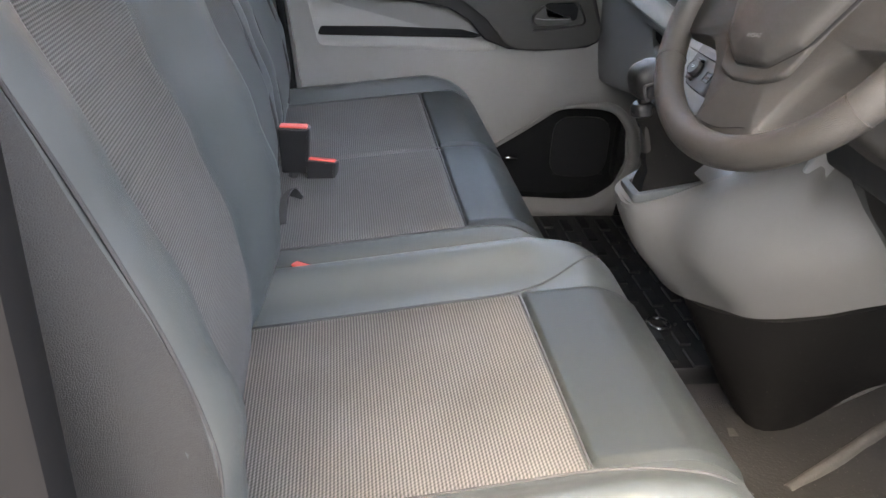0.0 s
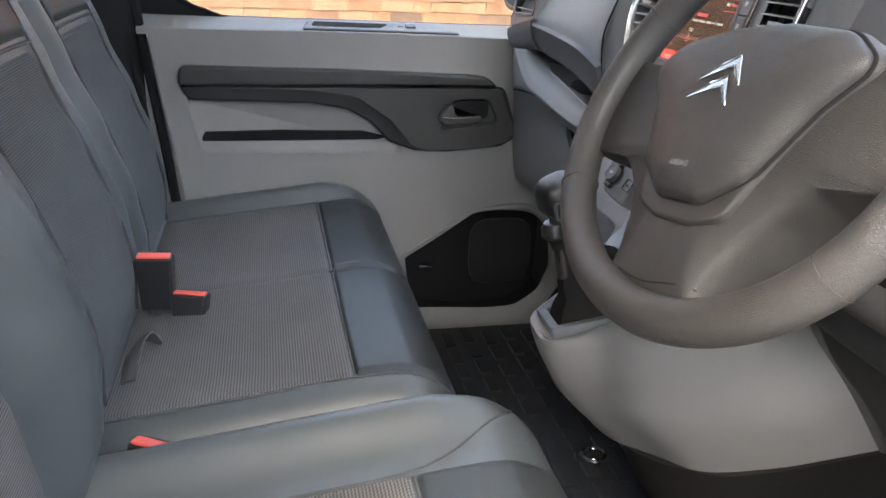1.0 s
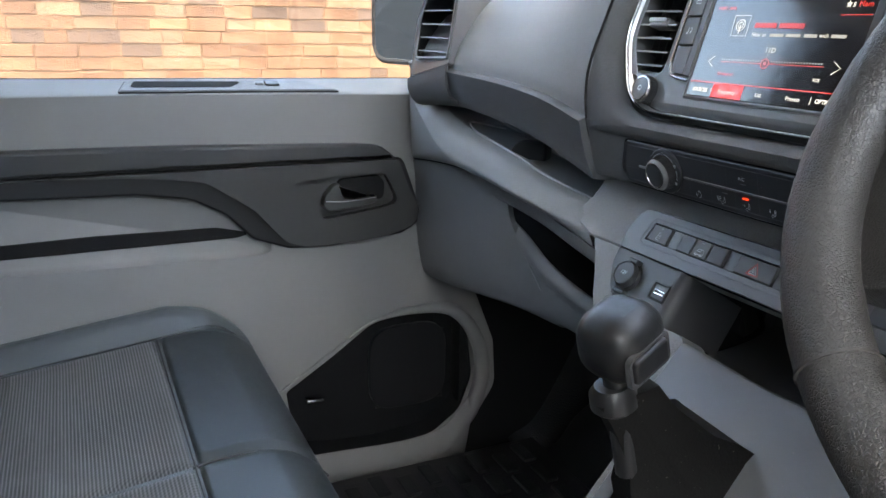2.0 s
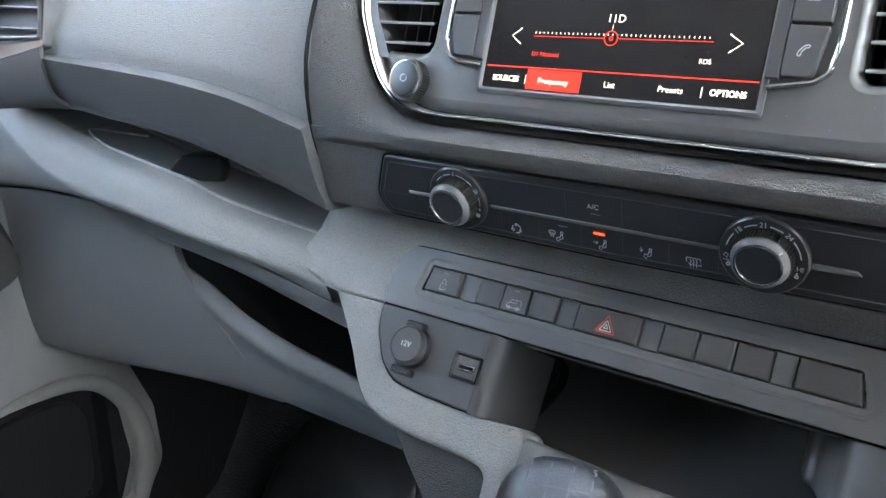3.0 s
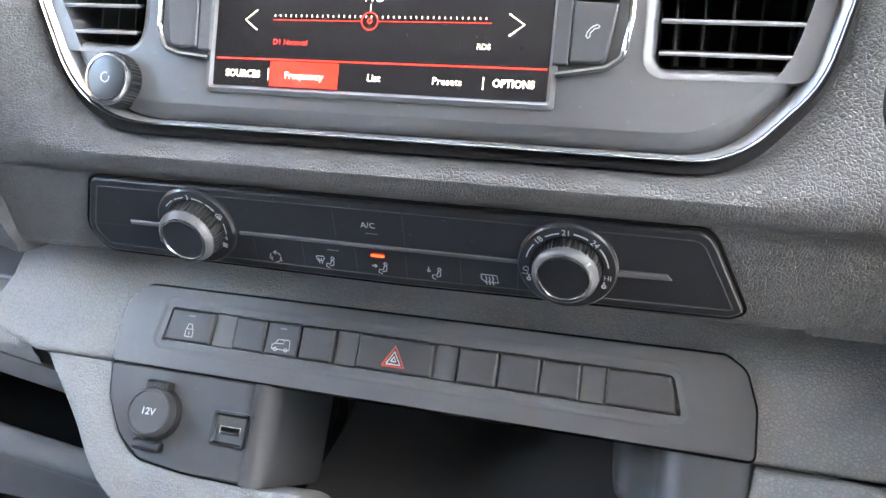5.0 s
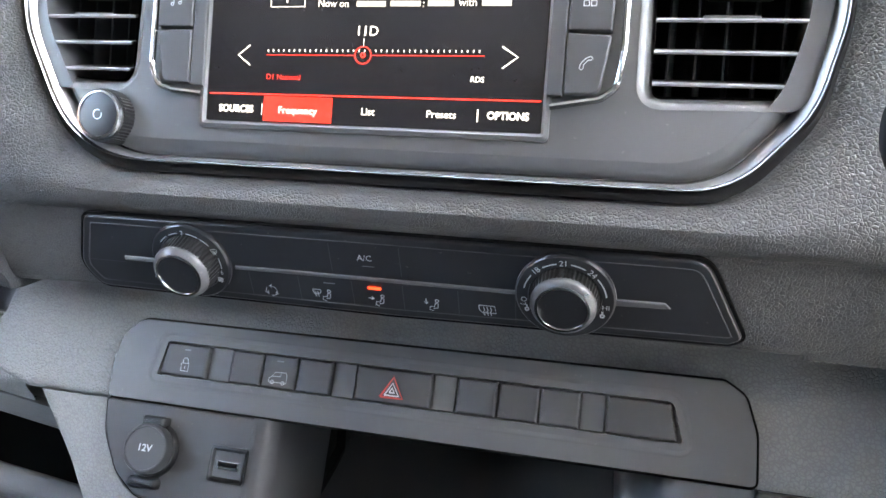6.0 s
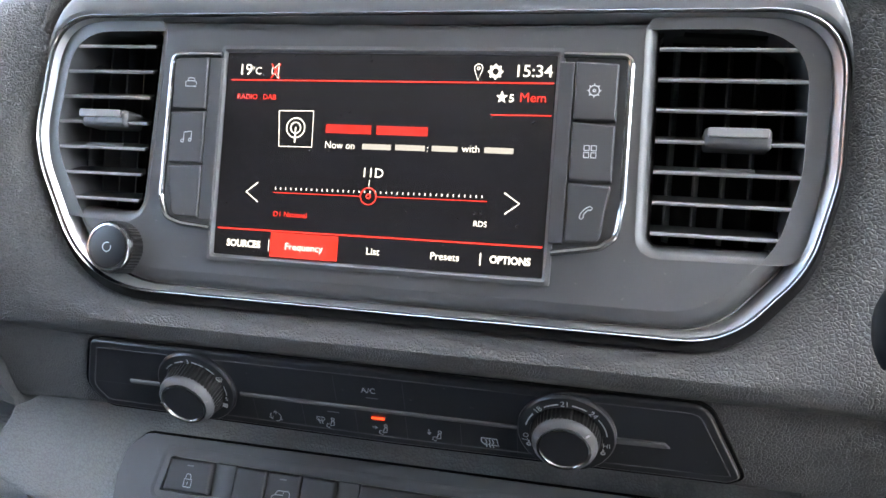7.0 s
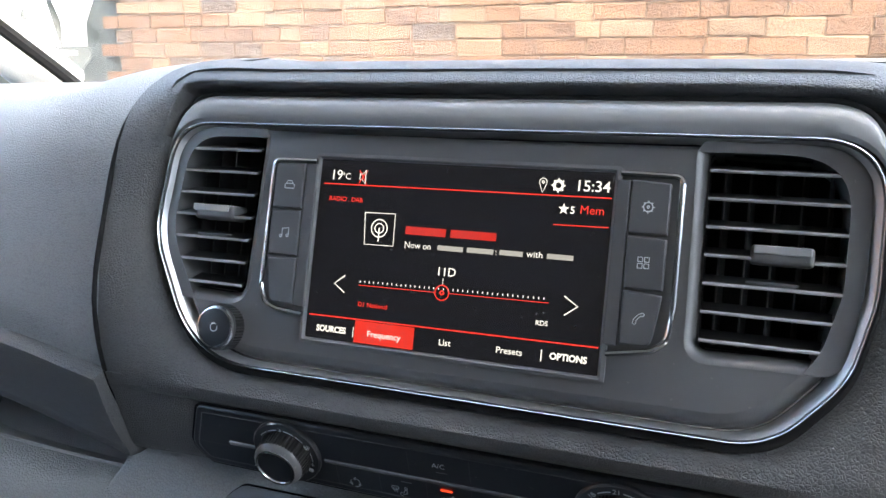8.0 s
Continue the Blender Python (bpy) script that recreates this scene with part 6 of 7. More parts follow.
for k, h, low, wide in ((0.80, -0.095, -0.082, 0.10), (0.90, -0.070, -0.090, 0.12), (0.965, -0.042, -0.100, 0.145), (0.99, -0.024, -0.118, 0.165), (1.0, -0.016, -0.2, 0.2), (0.997, -0.010, -0.2, 0.2), (0.975, -0.0055, -0.2, 0.2), (0.94, -0.003, -0.2, 0.2), (0.55, 0.0, -0.2, 0.2)):
    pl.append([HW @ Vector((max(-wide, min(wide, p.x * k)), max(low, -0.012 + (p.y + 0.012) * k), h)) for p in plate_shape])
part("spoke_plate", loops_mesh(pl), M_HUB, wheel, "moulded plate of three wide spokes", smooth=50)
hub_half = [(0.024, -0.0655, 0.02), (0.056, -0.044, 0.025), (0.083, 0.008, 0.03), (0.110, 0.040, 0.014), (0.082, 0.061, 0.03), (0.030, 0.070, 0.03)]
hub_out = rounded(hub_half + [(-p[0], *p[1:]) for p in hub_half[::-1]], 0.03, 7)


def dome(k, h, grow=0.0):
    return [HW @ Vector((p.x * k + grow * (1 if p.x > 0 else -1), 0.01 + (p.y - 0.01) * k + grow * (1 if p.y > 0.01 else -1), h)) for p in hub_out]


part("hub_base", loops_mesh([dome(1.02, -0.03), dome(1.055, -0.012), dome(1.05, -0.002), dome(1.02, 0.002), dome(0.9, 0.002)]), M_HUB, wheel, smooth=45)
hub = part("airbag_cover", loops_mesh([dome(0.985, -0.012), dome(1.0, 0.0030), dome(0.995, 0.0065), dome(0.975, 0.0095), dome(0.91, 0.0135), dome(0.79, 0.0172), dome(0.60, 0.0197), dome(0.38, 0.021), dome(0.15, 0.0215)]), M_HUB, wheel, "padded centre cover", smooth=60)
lower_v = rounded([(-0.068, -0.020, 0.01), (-0.050, -0.072, 0.02), (-0.020, -0.0805, 0.02), (0.020, -0.0805, 0.02), (0.050, -0.072, 0.02), (0.068, -0.020, 0.01)], 0.02)
part("lower_trim", slab(HW, lower_v, 0.0035, -0.02, 0.003), M_HUB, wheel, "second moulded step under the cover")
part("cover_seam", tube([*dome(1.008, 0.0022)], 0.0016, 6, closed=True), M_SOFTBLACK, wheel)
for left, peak, right in (((-0.0254, 0.0053), (0.0094, 0.0225), (0.0223, -0.0004)), ((-0.0218, 0.0198), (0.0118, 0.0379), (0.0252, 0.0148))):
    inner = (peak[0] - 0.0015, peak[1] - 0.0085)
    ring_pts = [left, (left[0] * 0.45 + peak[0] * 0.55, left[1] * 0.45 + peak[1] * 0.55 + 0.0018), peak, right, (right[0] - 0.0055, right[1] + 0.0035), inner, (left[0] * 0.4 + inner[0] * 0.6, left[1] * 0.4 + inner[1] * 0.6 + 0.0012)]
    shape = [Vector((x, y)) for x, y in ring_pts][::-1]
    chevron = part("emblem", slab(HW, shape, 0.0222, 0.018, 0.0012), M_TRIM, hub, "chrome chevron shape", smooth=25)
    # brighter metal round the duller face paints the chrome's edge reflections
    part("emblem_edge", tube([HW @ Vector((p.x, p.y, 0.0222)) for p in shape], 0.0006, 6, closed=True), M_BRIGHT, hub, "bright line painting the chevron's edge reflection")
lettering("cover_text", "AIRBAG", HW, 0.0062, M_MARK, hub, 0.001, -0.0435, 0.0192)
part("spoke_seam", tube(spline([HW @ Vector(p) for p in ((-0.054, -0.121, -0.006), (-0.030, -0.1255, -0.0025), (0.0, -0.127, -0.0015), (0.030, -0.121, -0.0025), (0.052, -0.119, -0.006))], 5), 0.0006, 6), M_SOFTBLACK, wheel)
column = thing("steering_column", (0.409, -0.05, 0.78), "grey-brown steering column shroud with black stalks", "steering column")
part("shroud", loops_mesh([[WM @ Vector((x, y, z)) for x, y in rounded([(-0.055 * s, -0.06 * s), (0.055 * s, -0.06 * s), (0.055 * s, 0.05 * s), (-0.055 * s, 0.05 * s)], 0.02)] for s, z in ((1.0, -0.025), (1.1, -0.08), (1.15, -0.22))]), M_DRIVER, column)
part("stalk", tube([WM @ Vector(p) for p in ((-0.05, 0.02, -0.05), (-0.12, 0.03, -0.055), (-0.20, 0.04, -0.06))], lambda s: 0.006 + 0.006 * s, 12), M_BLACK, column)
stem = Vector((0.205, -0.083, 0.869))
part("stalk_tip", tube([stem + Vector((0.012, 0, 0)), stem + Vector((-0.004, 0, 0)), stem + Vector((-0.018, 0.0, 0)), stem + Vector((-0.020, 0.0, 0))], lambda s: 0.012 if s < 0.7 else 0.008, 16), M_SIDEDARK, column, "black stalk tip")
part("stalk", tube([(0.452, -0.122, 0.802), (0.490, -0.120, 0.802), (0.514, -0.120, 0.803)], lambda q: 0.007 + 0.003 * q, 12), M_BLACK, column)
dial = part("stalk_dial", tube([(0.512, -0.120, 0.803), (0.516, -0.120, 0.803), (0.535, -0.120, 0.804), (0.538, -0.120, 0.804)], lambda q: 0.0175 if 0.1 < q < 0.9 else 0.0155, 24), M_PILLAR, column, "black turning ring")
for k in range(4):
    part("dial_mark", tube([(0.519 + 0.004 * k, -0.120 - 0.0176 * math.cos(a_), 0.8035 + 0.0176 * math.sin(a_)) for a_ in (0.55, 0.75)], 0.0006, 6), M_ICON, dial)
part("stalk_tip", tube([(0.538, -0.120, 0.804), (0.546, -0.120, 0.8045), (0.556, -0.120, 0.805), (0.560, -0.120, 0.805)], lambda q: 0.016 - 0.006 * q * q, 20), M_SIDEDARK, column, "black stalk tip")

# ---- seats ----
def seat_skin(x0, x1, seam_l, seam_r, front, back, z_front, z_back, crown, nx=26, ny=26, drop=0.13):
    """Upper skin of a cushion as a function: place on it at shares (s across, t from back to front)."""
    def at(s, t):
        x = x0 + (x1 - x0) * s
        edge = min(1.0, min(s, 1 - s) * (x1 - x0) / 0.055)
        dl, dr = s * (x1 - x0), (1 - s) * (x1 - x0)
        side = seam_l * math.exp(-((dl - 0.05) / 0.038) ** 2) + seam_r * math.exp(-((dr - 0.05) / 0.038) ** 2)
        side = (side + crown) * min(1.0, max(0.0, (1.0 - t) / 0.25))
        y = back + (front - back) * t
        z = z_back + (z_front - z_back) * min(1.0, t * 1.15)
        # rolled side and front edges
        if edge < 1:
            z -= 0.055 * (1 - math.sqrt(max(0.0, 1 - (1 - edge) ** 2)))
        ft = (front - y) / 0.10
        if ft < 1:
            z -= 0.075 * (1 - math.sqrt(max(0.0, 1 - (1 - ft) ** 2)))
        return Vector((x, y, z + side))
    return at


def cushion(at, parent, material, z_low, label=""):
    """A closed cushion body under the skin `at`."""
    n = 56
    rows = [[at(i / n, j / n) for i in range(n + 1)] for j in range(n + 1)]
    bm = bmesh.new()
    g = [[bm.verts.new(p) for p in r] for r in rows]
    for j in range(n):
        for i in range(n):
            bm.faces.new((g[j][i], g[j][i + 1], g[j + 1][i + 1], g[j + 1][i]))
    rim = g[0] + [g[j][n] for j in range(1, n + 1)] + g[n][-2::-1] + [g[j][0] for j in range(n - 1, 0, -1)]
    cx = sum(v.co.x for v in rim) / len(rim)
    cy = sum(v.co.y for v in rim) / len(rim)
    low = [bm.verts.new((cx + (v.co.x - cx) * 0.97, cy + (v.co.y - cy) * 0.95, z_low)) for v in rim]
    m = len(rim)
    for i in range(m):
        bm.faces.new((rim[i], rim[(i + 1) % m], low[(i + 1) % m], low[i]))
    bm.faces.new(low)
    return part("cushion", bm, material, parent, label, smooth=60)


def patch(name, at, s0, s1, t0, t1, lift, material, parent, label="", n=44):
    """An inset panel on a skin, slightly proud, with rolled edges."""
    bm = bmesh.new()
    g = []
    for j in range(n + 1):
        r = []
        for i in range(n + 1):
            a, b = i / n, j / n
            e = min(a, 1 - a, b, 1 - b) * n
            h = lift * (1 - max(0.0, 1 - e / 1.2) ** 2) - 0.001
            p = at(s0 + (s1 - s0) * a, t0 + (t1 - t0) * b)
            r.append(bm.verts.new(p + Vector((0, 0, h))))
        g.append(r)
    for j in range(n):
        for i in range(n):
            bm.faces.new((g[j][i], g[j][i + 1], g[j + 1][i + 1], g[j + 1][i]))
    bmesh.ops.solidify(bm, geom=bm.faces[:], thickness=0.004)
    return part(name, bm, material, parent, label, smooth=60)


def seam(at, pts, parent, material=None, r=0.0014, lift=0.001, name="seam"):
    return part(name, tube(spline([at(*p) + Vector((0, 0, lift)) for p in pts], 5), r, 6), material or M_THREAD, parent)


def profile(table, z):
    """Straight interpolation in a table of (z, value), z rising."""
    for (z0, v0), (z1, v1) in zip(table, table[1:]):
        if z <= z1:
            k = max(0.0, min(1.0, (z - z0) / (z1 - z0)))
            return v0 + (v1 - v0) * k * k * (3 - 2 * k) * 0.5 + (v1 - v0) * k * 0.5
    return table[-1][1]


def shaped_back(x0, x1, z0, z1, middle, swell, peak, flat):
    """Front skin of a bucket backrest: middle line and side swell follow tables over height; shares (s across, t upwards)."""
    def at(s, t):
        x, z = x0 + (x1 - x0) * s, z0 + (z1 - z0) * t
        y = profile(middle, z)
        d = min(x - x0, x1 - x)
        b = profile(swell, z)
        if d < peak:
            k = 1 - d / peak
            y += b - (b + 0.055) * (1 - math.sqrt(max(0.0, 1 - k ** 2.2)))
        elif d < flat:
            k = (flat - d) / (flat - peak)
            y += b * k * k * (3 - 2 * k)
        top = (z1 - z) / 0.06
        if top < 1:
            y -= 0.05 * (1 - math.sqrt(max(0.0, 1 - (1 - top) ** 2)))
        return Vector((x, y, z))
    return at


def backrest(at, parent, material, depth, label="", n=34):
    bm = bmesh.new()
    g = [[bm.verts.new(at(i / n, j / n)) for i in range(n + 1)] for j in range(n + 1)]
    for j in range(n):
        for i in range(n):
            bm.faces.new((g[j][i], g[j][i + 1], g[j + 1][i + 1], g[j + 1][i]))
    rim = g[0] + [g[j][n] for j in range(1, n + 1)] + g[n][-2::-1] + [g[j][0] for j in range(n - 1, 0, -1)]
    low = [bm.verts.new(v.co + Vector((0, -depth, -0.02))) for v in rim]
    m = len(rim)
    for i in range(m):
        bm.faces.new((rim[i], rim[(i + 1) % m], low[(i + 1) % m], low[i]))
    bm.faces.new(low)
    return part("backrest", bm, material, parent, label, smooth=60)


def back_panel(name, at, s0, s1, t0, t1, lift, material, parent, label="", n=20):
    bm = bmesh.new()
    g = []
    for j in range(n + 1):
        r = []
        for i in range(n + 1):
            a, b = i / n, j / n
            e = min(a, 1 - a, b, 1 - b) * n
            h = lift * (1 - max(0.0, 1 - e / 1.5) ** 2) - 0.002
            r.append(bm.verts.new(at(s0 + (s1 - s0) * a, t0 + (t1 - t0) * b) + Vector((0, h, h * 0.25))))
        g.append(r)
    for j in range(n):
        for i in range(n):
            bm.faces.new((g[j][i], g[j][i + 1], g[j + 1][i + 1], g[j + 1][i]))
    bmesh.ops.solidify(bm, geom=bm.faces[:], thickness=0.004)
    return part(name, bm, material, parent, label, smooth=60)


seat = thing("car_seat", (0.43, -0.5, 0.10), "grey cloth driver seat with slate vinyl edges", "seat")
DX0, DX1 = 0.145, 0.695
d_at = seat_skin(DX0, DX1, 0.032, 0.032, -0.205, -0.76, 0.500, 0.437, 0.004)
cushion(d_at, seat, M_VINYL, 0.20)
ds = lambda x: (x - DX0) / (DX1 - DX0)
dt = lambda y: (y + 0.76) / (0.76 - 0.205)
patch("cloth_panel", d_at, ds(0.2785), ds(0.5915), dt(-0.745), dt(-0.3725), 0.0045, M_CLOTH, seat, "ribbed grey cloth panel")
seam(d_at, [(ds(0.278), dt(-0.70)), (ds(0.277), dt(-0.5)), (ds(0.272), dt(-0.36)), (ds(0.225), dt(-0.28)), (ds(0.20), dt(-0.25))], seat)
seam(d_at, [(ds(0.592), dt(-0.70)), (ds(0.592), dt(-0.5)), (ds(0.594), dt(-0.36)), (ds(0.615), dt(-0.28)), (ds(0.60), dt(-0.22))], seat)
seam(d_at, [(ds(0.284), dt(-0.3725)), (ds(0.43), dt(-0.3715)), (ds(0.588), dt(-0.3725))], seat)
patch("front_pad", d_at, ds(0.281), ds(0.590), dt(-0.3695), 0.97, 0.0075, M_VINYL, seat, "puffed slate vinyl front")
part("seat_base", box(0.19, 0.68, -0.76, -0.27, 0.10, 0.36, 0.01), M_SOFTBLACK, seat)
MIDDLE = [(0.36, -0.715), (0.45, -0.695), (0.52, -0.692), (0.60, -0.704), (0.70, -0.738), (0.80, -0.778), (0.92, -0.82), (1.06, -0.868)]
SWELL = [(0.36, 0.0), (0.44, 0.010), (0.55, 0.036), (0.64, 0.055), (0.75, 0.058), (0.90, 0.05), (1.06, 0.02)]
b_at = shaped_back(0.150, 0.705, 0.38, 1.06, MIDDLE, SWELL, 0.062, 0.146)
backrest(b_at, seat, M_VINYL, 0.10)
bs = lambda x: (x - 0.150) / 0.555
back_panel("back_cloth", b_at, bs(0.296), bs(0.556), 0.02, 0.735, 0.006, M_BACKCLOTH, seat, "ribbed grey cloth back panel")
back_panel("head_panel", b_at, bs(0.296), bs(0.556), 0.75, 0.94, 0.010, M_VINYL, seat)
part("back_seam", tube(spline([b_at(bs(0.676), t) + Vector((0, 0.0008, 0)) for t in (0.14, 0.3, 0.42, 0.55, 0.7, 0.9)], 5), 0.0016, 6), M_THREAD, seat)
# outer side of the bolster: its shade is put into the colour
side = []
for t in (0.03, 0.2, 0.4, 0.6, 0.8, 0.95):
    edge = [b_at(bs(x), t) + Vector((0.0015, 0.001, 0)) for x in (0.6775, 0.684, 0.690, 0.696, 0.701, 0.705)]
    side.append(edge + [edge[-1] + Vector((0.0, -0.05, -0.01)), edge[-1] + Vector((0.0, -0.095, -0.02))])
part("side_panel", sheet(side, steps_v=3), M_VINYLSHADE, seat, "backrest side, vinyl darkened for its shade")
part("side_shell", sheet([[(0.708, -0.72 - 0.27 * (z - 0.4), z), (0.716, -0.76 - 0.27 * (z - 0.4), z), (0.712, -0.83 - 0.27 * (z - 0.4), z)] for z in (0.25, 0.5, 0.8, 1.03)], thick=0.006), M_SIDEDARK, seat, "dark seat side")

bench = thing("bench_seat", (-0.27, -0.5, 0.10), "charcoal cloth passenger bench with slate vinyl front", "seat")
BX0, BX1 = -0.705, 0.130
c_at = seat_skin(BX0, BX1, 0.030, 0.004, -0.268, -0.76, 0.487, 0.435, 0.003)
cushion(c_at, bench, M_VINYL, 0.22)
cs = lambda x: (x - BX0) / (BX1 - BX0)
ct = lambda y: (y + 0.76) / (0.76 - 0.268)
patch("cloth_panel", c_at, cs(-0.6035), cs(-0.2612), ct(-0.75), ct(-0.4085), 0.0045, M_BENCHCLOTH, bench, "fine charcoal cloth panel")
patch("cloth_panel", c_at, cs(-0.2588), cs(0.0785), ct(-0.75), ct(-0.4075), 0.0045, M_BENCHCLOTH, bench, "fine charcoal cloth panel")
seam(c_at, [(cs(-0.260), ct(-0.41)), (cs(-0.26), ct(-0.36)), (cs(-0.258), ct(-0.31)), (cs(-0.258), ct(-0.275))], bench, r=0.002)
seam(c_at, [(cs(0.080), ct(-0.72)), (cs(0.079), ct(-0.55)), (cs(0.078), ct(-0.40)), (cs(0.080), ct(-0.33)), (cs(0.083), ct(-0.28))], bench)
seam(c_at, [(cs(-0.605), ct(-0.70)), (cs(-0.605), ct(-0.55)), (cs(-0.603), ct(-0.41)), (cs(-0.615), ct(-0.33)), (cs(-0.61), ct(-0.28))], bench)
seam(c_at, [(cs(-0.60), ct(-0.409)), (cs(-0.26), ct(-0.407)), (cs(0.078), ct(-0.406))], bench)
for x0, x1 in ((-0.602, -0.2625), (-0.2575, 0.0765)):
    patch("front_pad", c_at, cs(x0), cs(x1), ct(-0.4045), 0.97, 0.0075, M_VINYL, bench, "puffed slate vinyl front")
part("bench_base", box(-0.69, 0.12, -0.76, -0.33, 0.10, 0.36, 0.01), M_SOFTBLACK, bench)
for x0, x1 in ((-0.656, -0.275), (-0.265, 0.125)):
    a = shaped_back(x0, x1, 0.40, 1.02, MIDDLE, [(z, v * 0.18) for z, v in SWELL], 0.040, 0.09)
    backrest(a, bench, M_VINYL, 0.10)
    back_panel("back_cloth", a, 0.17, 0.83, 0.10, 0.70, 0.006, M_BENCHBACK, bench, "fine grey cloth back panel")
    back_panel("head_panel", a, 0.17, 0.83, 0.715, 0.94, 0.012, M_VINYL, bench)
    for line_ in ([(0.168, t) for t in (0.10, 0.25, 0.45, 0.6, 0.75, 0.93)], [(0.832, t) for t in (0.10, 0.25, 0.45, 0.6, 0.75, 0.93)], [(s, 0.7075) for s in (0.17, 0.35, 0.5, 0.65, 0.83)]):
        part("back_seam", tube(spline([a(*p) + Vector((0, 0.0015, 0)) for p in line_], 4), 0.0026, 6), M_THREAD, bench)

# ---- belt buckles ----
def buckle(at, turn, lean, label, tall=0.085, web=True):
    m = Matrix.Translation(at) @ pose(0, 0, 0, lean, 0, turn)
    b = thing("belt_buckle", at, label, "belt buckle", "belt buckles")
    part("body", slab(m @ pose(0, 0, 0, 90, 0, 0), rounded([(-0.0225, 0.0), (0.0225, 0.0), (0.026, tall), (-0.026, tall)], 0.004), 0.011, -0.011, 0.003), M_BLACK, b)
    part("red_button", slab(m @ pose(0, 0, tall, 0, 0, 0), rrect(0, 0, 0.046, 0.016, 0.003), 0.003, -0.004, 0.001), M_RED, b, "red release button")
    part("slot", slab(m @ pose(0, 0.008, tall, 0, 0, 0), rrect(0, 0, 0.044, 0.003, 0.001), 0.0036, 0.0, 0.0005), M_BLACK, b)
    if web:
        part("strap", tube([Vector(at) + Vector((0, 0, 0.004)), Vector(at) + Vector((0, -0.02, -0.04)), Vector(at) + Vector((0, -0.04, -0.07))], 0.012, 8, flat=0.4), M_WEB, b)
    return b


buckle((-0.20, -0.661, 0.462), 84, 3, "black seat belt buckle with red button, standing upright", 0.082)
buckle((-0.18, -0.618, 0.427), 74, -10, "black seat belt buckle with red button, sunk in seat", 0.060)
buckle((0.140, -0.635, 0.408), 60, -8, "black seat belt buckle with red button beside driver seat", 0.046)
loop = thing("belt_strap", (-0.06, -0.67, 0.445), "dark loose belt strap lying on the bench", "strap")
part("webbing", sheet([[(-0.005, -0.690, 0.447), (-0.08, -0.690, 0.450), (-0.115, -0.672, 0.452), (-0.10, -0.650, 0.450)], [(-0.002, -0.680, 0.455), (-0.07, -0.680, 0.464), (-0.110, -0.666, 0.467), (-0.095, -0.646, 0.458)], [(0.0, -0.668, 0.459), (-0.06, -0.668, 0.471), (-0.10, -0.658, 0.474), (-0.09, -0.643, 0.462)]], thick=0.002), M_WEB, loop)

# ---- footwells ----
mat = thing("floor_mat", (-0.35, 0.0, 0.10), "black rubber floor mat with raised tread blocks", "floor mat")
part("sheet", box(-0.70, -0.03, -0.30, 0.26, 0.101, 0.142, 0.006), M_RUBBER, mat)
block = box(-0.029, 0.029, -0.012, 0.012, 0.0, 0.007, 0.002)
me = bpy.data.meshes.new("tread_block")
block.to_mesh(me)
block.free()
me.materials.append(M_RUBBER)
for i in range(9):
    for j in range(11):
        ob = new("tread_block", me)
        ob.parent = mat
        ob.location = (-0.30 + 0.072 * i + (0.018 if j % 2 else 0), -0.26 + 0.047 * j, 0.041)
floor_ring = thing("floor_ring", (-0.17, 0.04, 0.143), "small chrome tie-down ring in the floor", "ring")
part("ring", tube([(-0.17 + 0.020 * math.cos(k * math.pi / 12), 0.04 + 0.020 * math.sin(k * math.pi / 12), 0.150) for k in range(24)], 0.004, 8, closed=True), M_BRIGHT, floor_ring)
part("cup", lathe(frame_at((-0.17, 0.04, 0.142), (1, 0, 0), (0, 1, 0)), [(0.034, 0.0), (0.032, 0.006), (0.026, 0.006), (0.024, 0.001), (0.001, 0.001)], 24), M_BLACK, floor_ring)
dmat = thing("driver_mat", (0.45, 0.1, 0.10), "dusty grey moulded driver floor mat", "floor mat")
part("sheet", sheet([[(x, -0.30, 0.122), (x, -0.05, 0.128), (x, 0.10, 0.133), (x, 0.22, 0.138), (x, 0.32, 0.188), (x, 0.40, 0.34)] for x in (0.08, 0.17, 0.30, 0.45, 0.80)], thick=0.006), M_MAT, dmat)
for line_, wide in (([(-0.016, 0.119, 0.136), (0.05, 0.112, 0.136), (0.118, 0.106, 0.137), (0.136, 0.122, 0.138), (0.134, 0.154, 0.139), (0.108, 0.228, 0.147), (0.104, 0.289, 0.176), (0.130, 0.338, 0.234), (0.166, 0.374, 0.300)], 0.0065),
                    ([(0.275, 0.08, 0.133), (0.249, 0.136, 0.137), (0.205, 0.232, 0.148), (0.193, 0.274, 0.168), (0.190, 0.312, 0.189), (0.208, 0.348, 0.250)], 0.011)):
    part("ridge", tube(spline(line_, 5), wide, 10, flat=0.8), M_MATEDGE, dmat, "raised worn mat ridge")
part("pad", slab(frame_at((0.143, 0.085, 0.134), (0.06, 1, 0.02), (-1, 0.06, 0)), rounded([(-0.045, -0.016, 0.006), (0.040, -0.016, 0.01), (0.058, 0.010, 0.006), (-0.040, 0.012, 0.006)], 0.008), 0.004, -0.004, 0.0035), M_MATEDGE, dmat, "worn pale heel patch")
mark = rrect(0, 0, 0.066, 0.032, 0.008)
part("moulded_mark", frame_ring(frame_at((0.221, 0.058, 0.1335), (1, -0.06, 0), (0.06, 1, 0.02)), mark, inset(mark, 0.004), [(0.0, -0.002), (0.0, 0.002), (0.5, 0.0028), (1.0, 0.002), (1.0, -0.002)]), M_MAT, dmat, "rounded mark in the rubber")
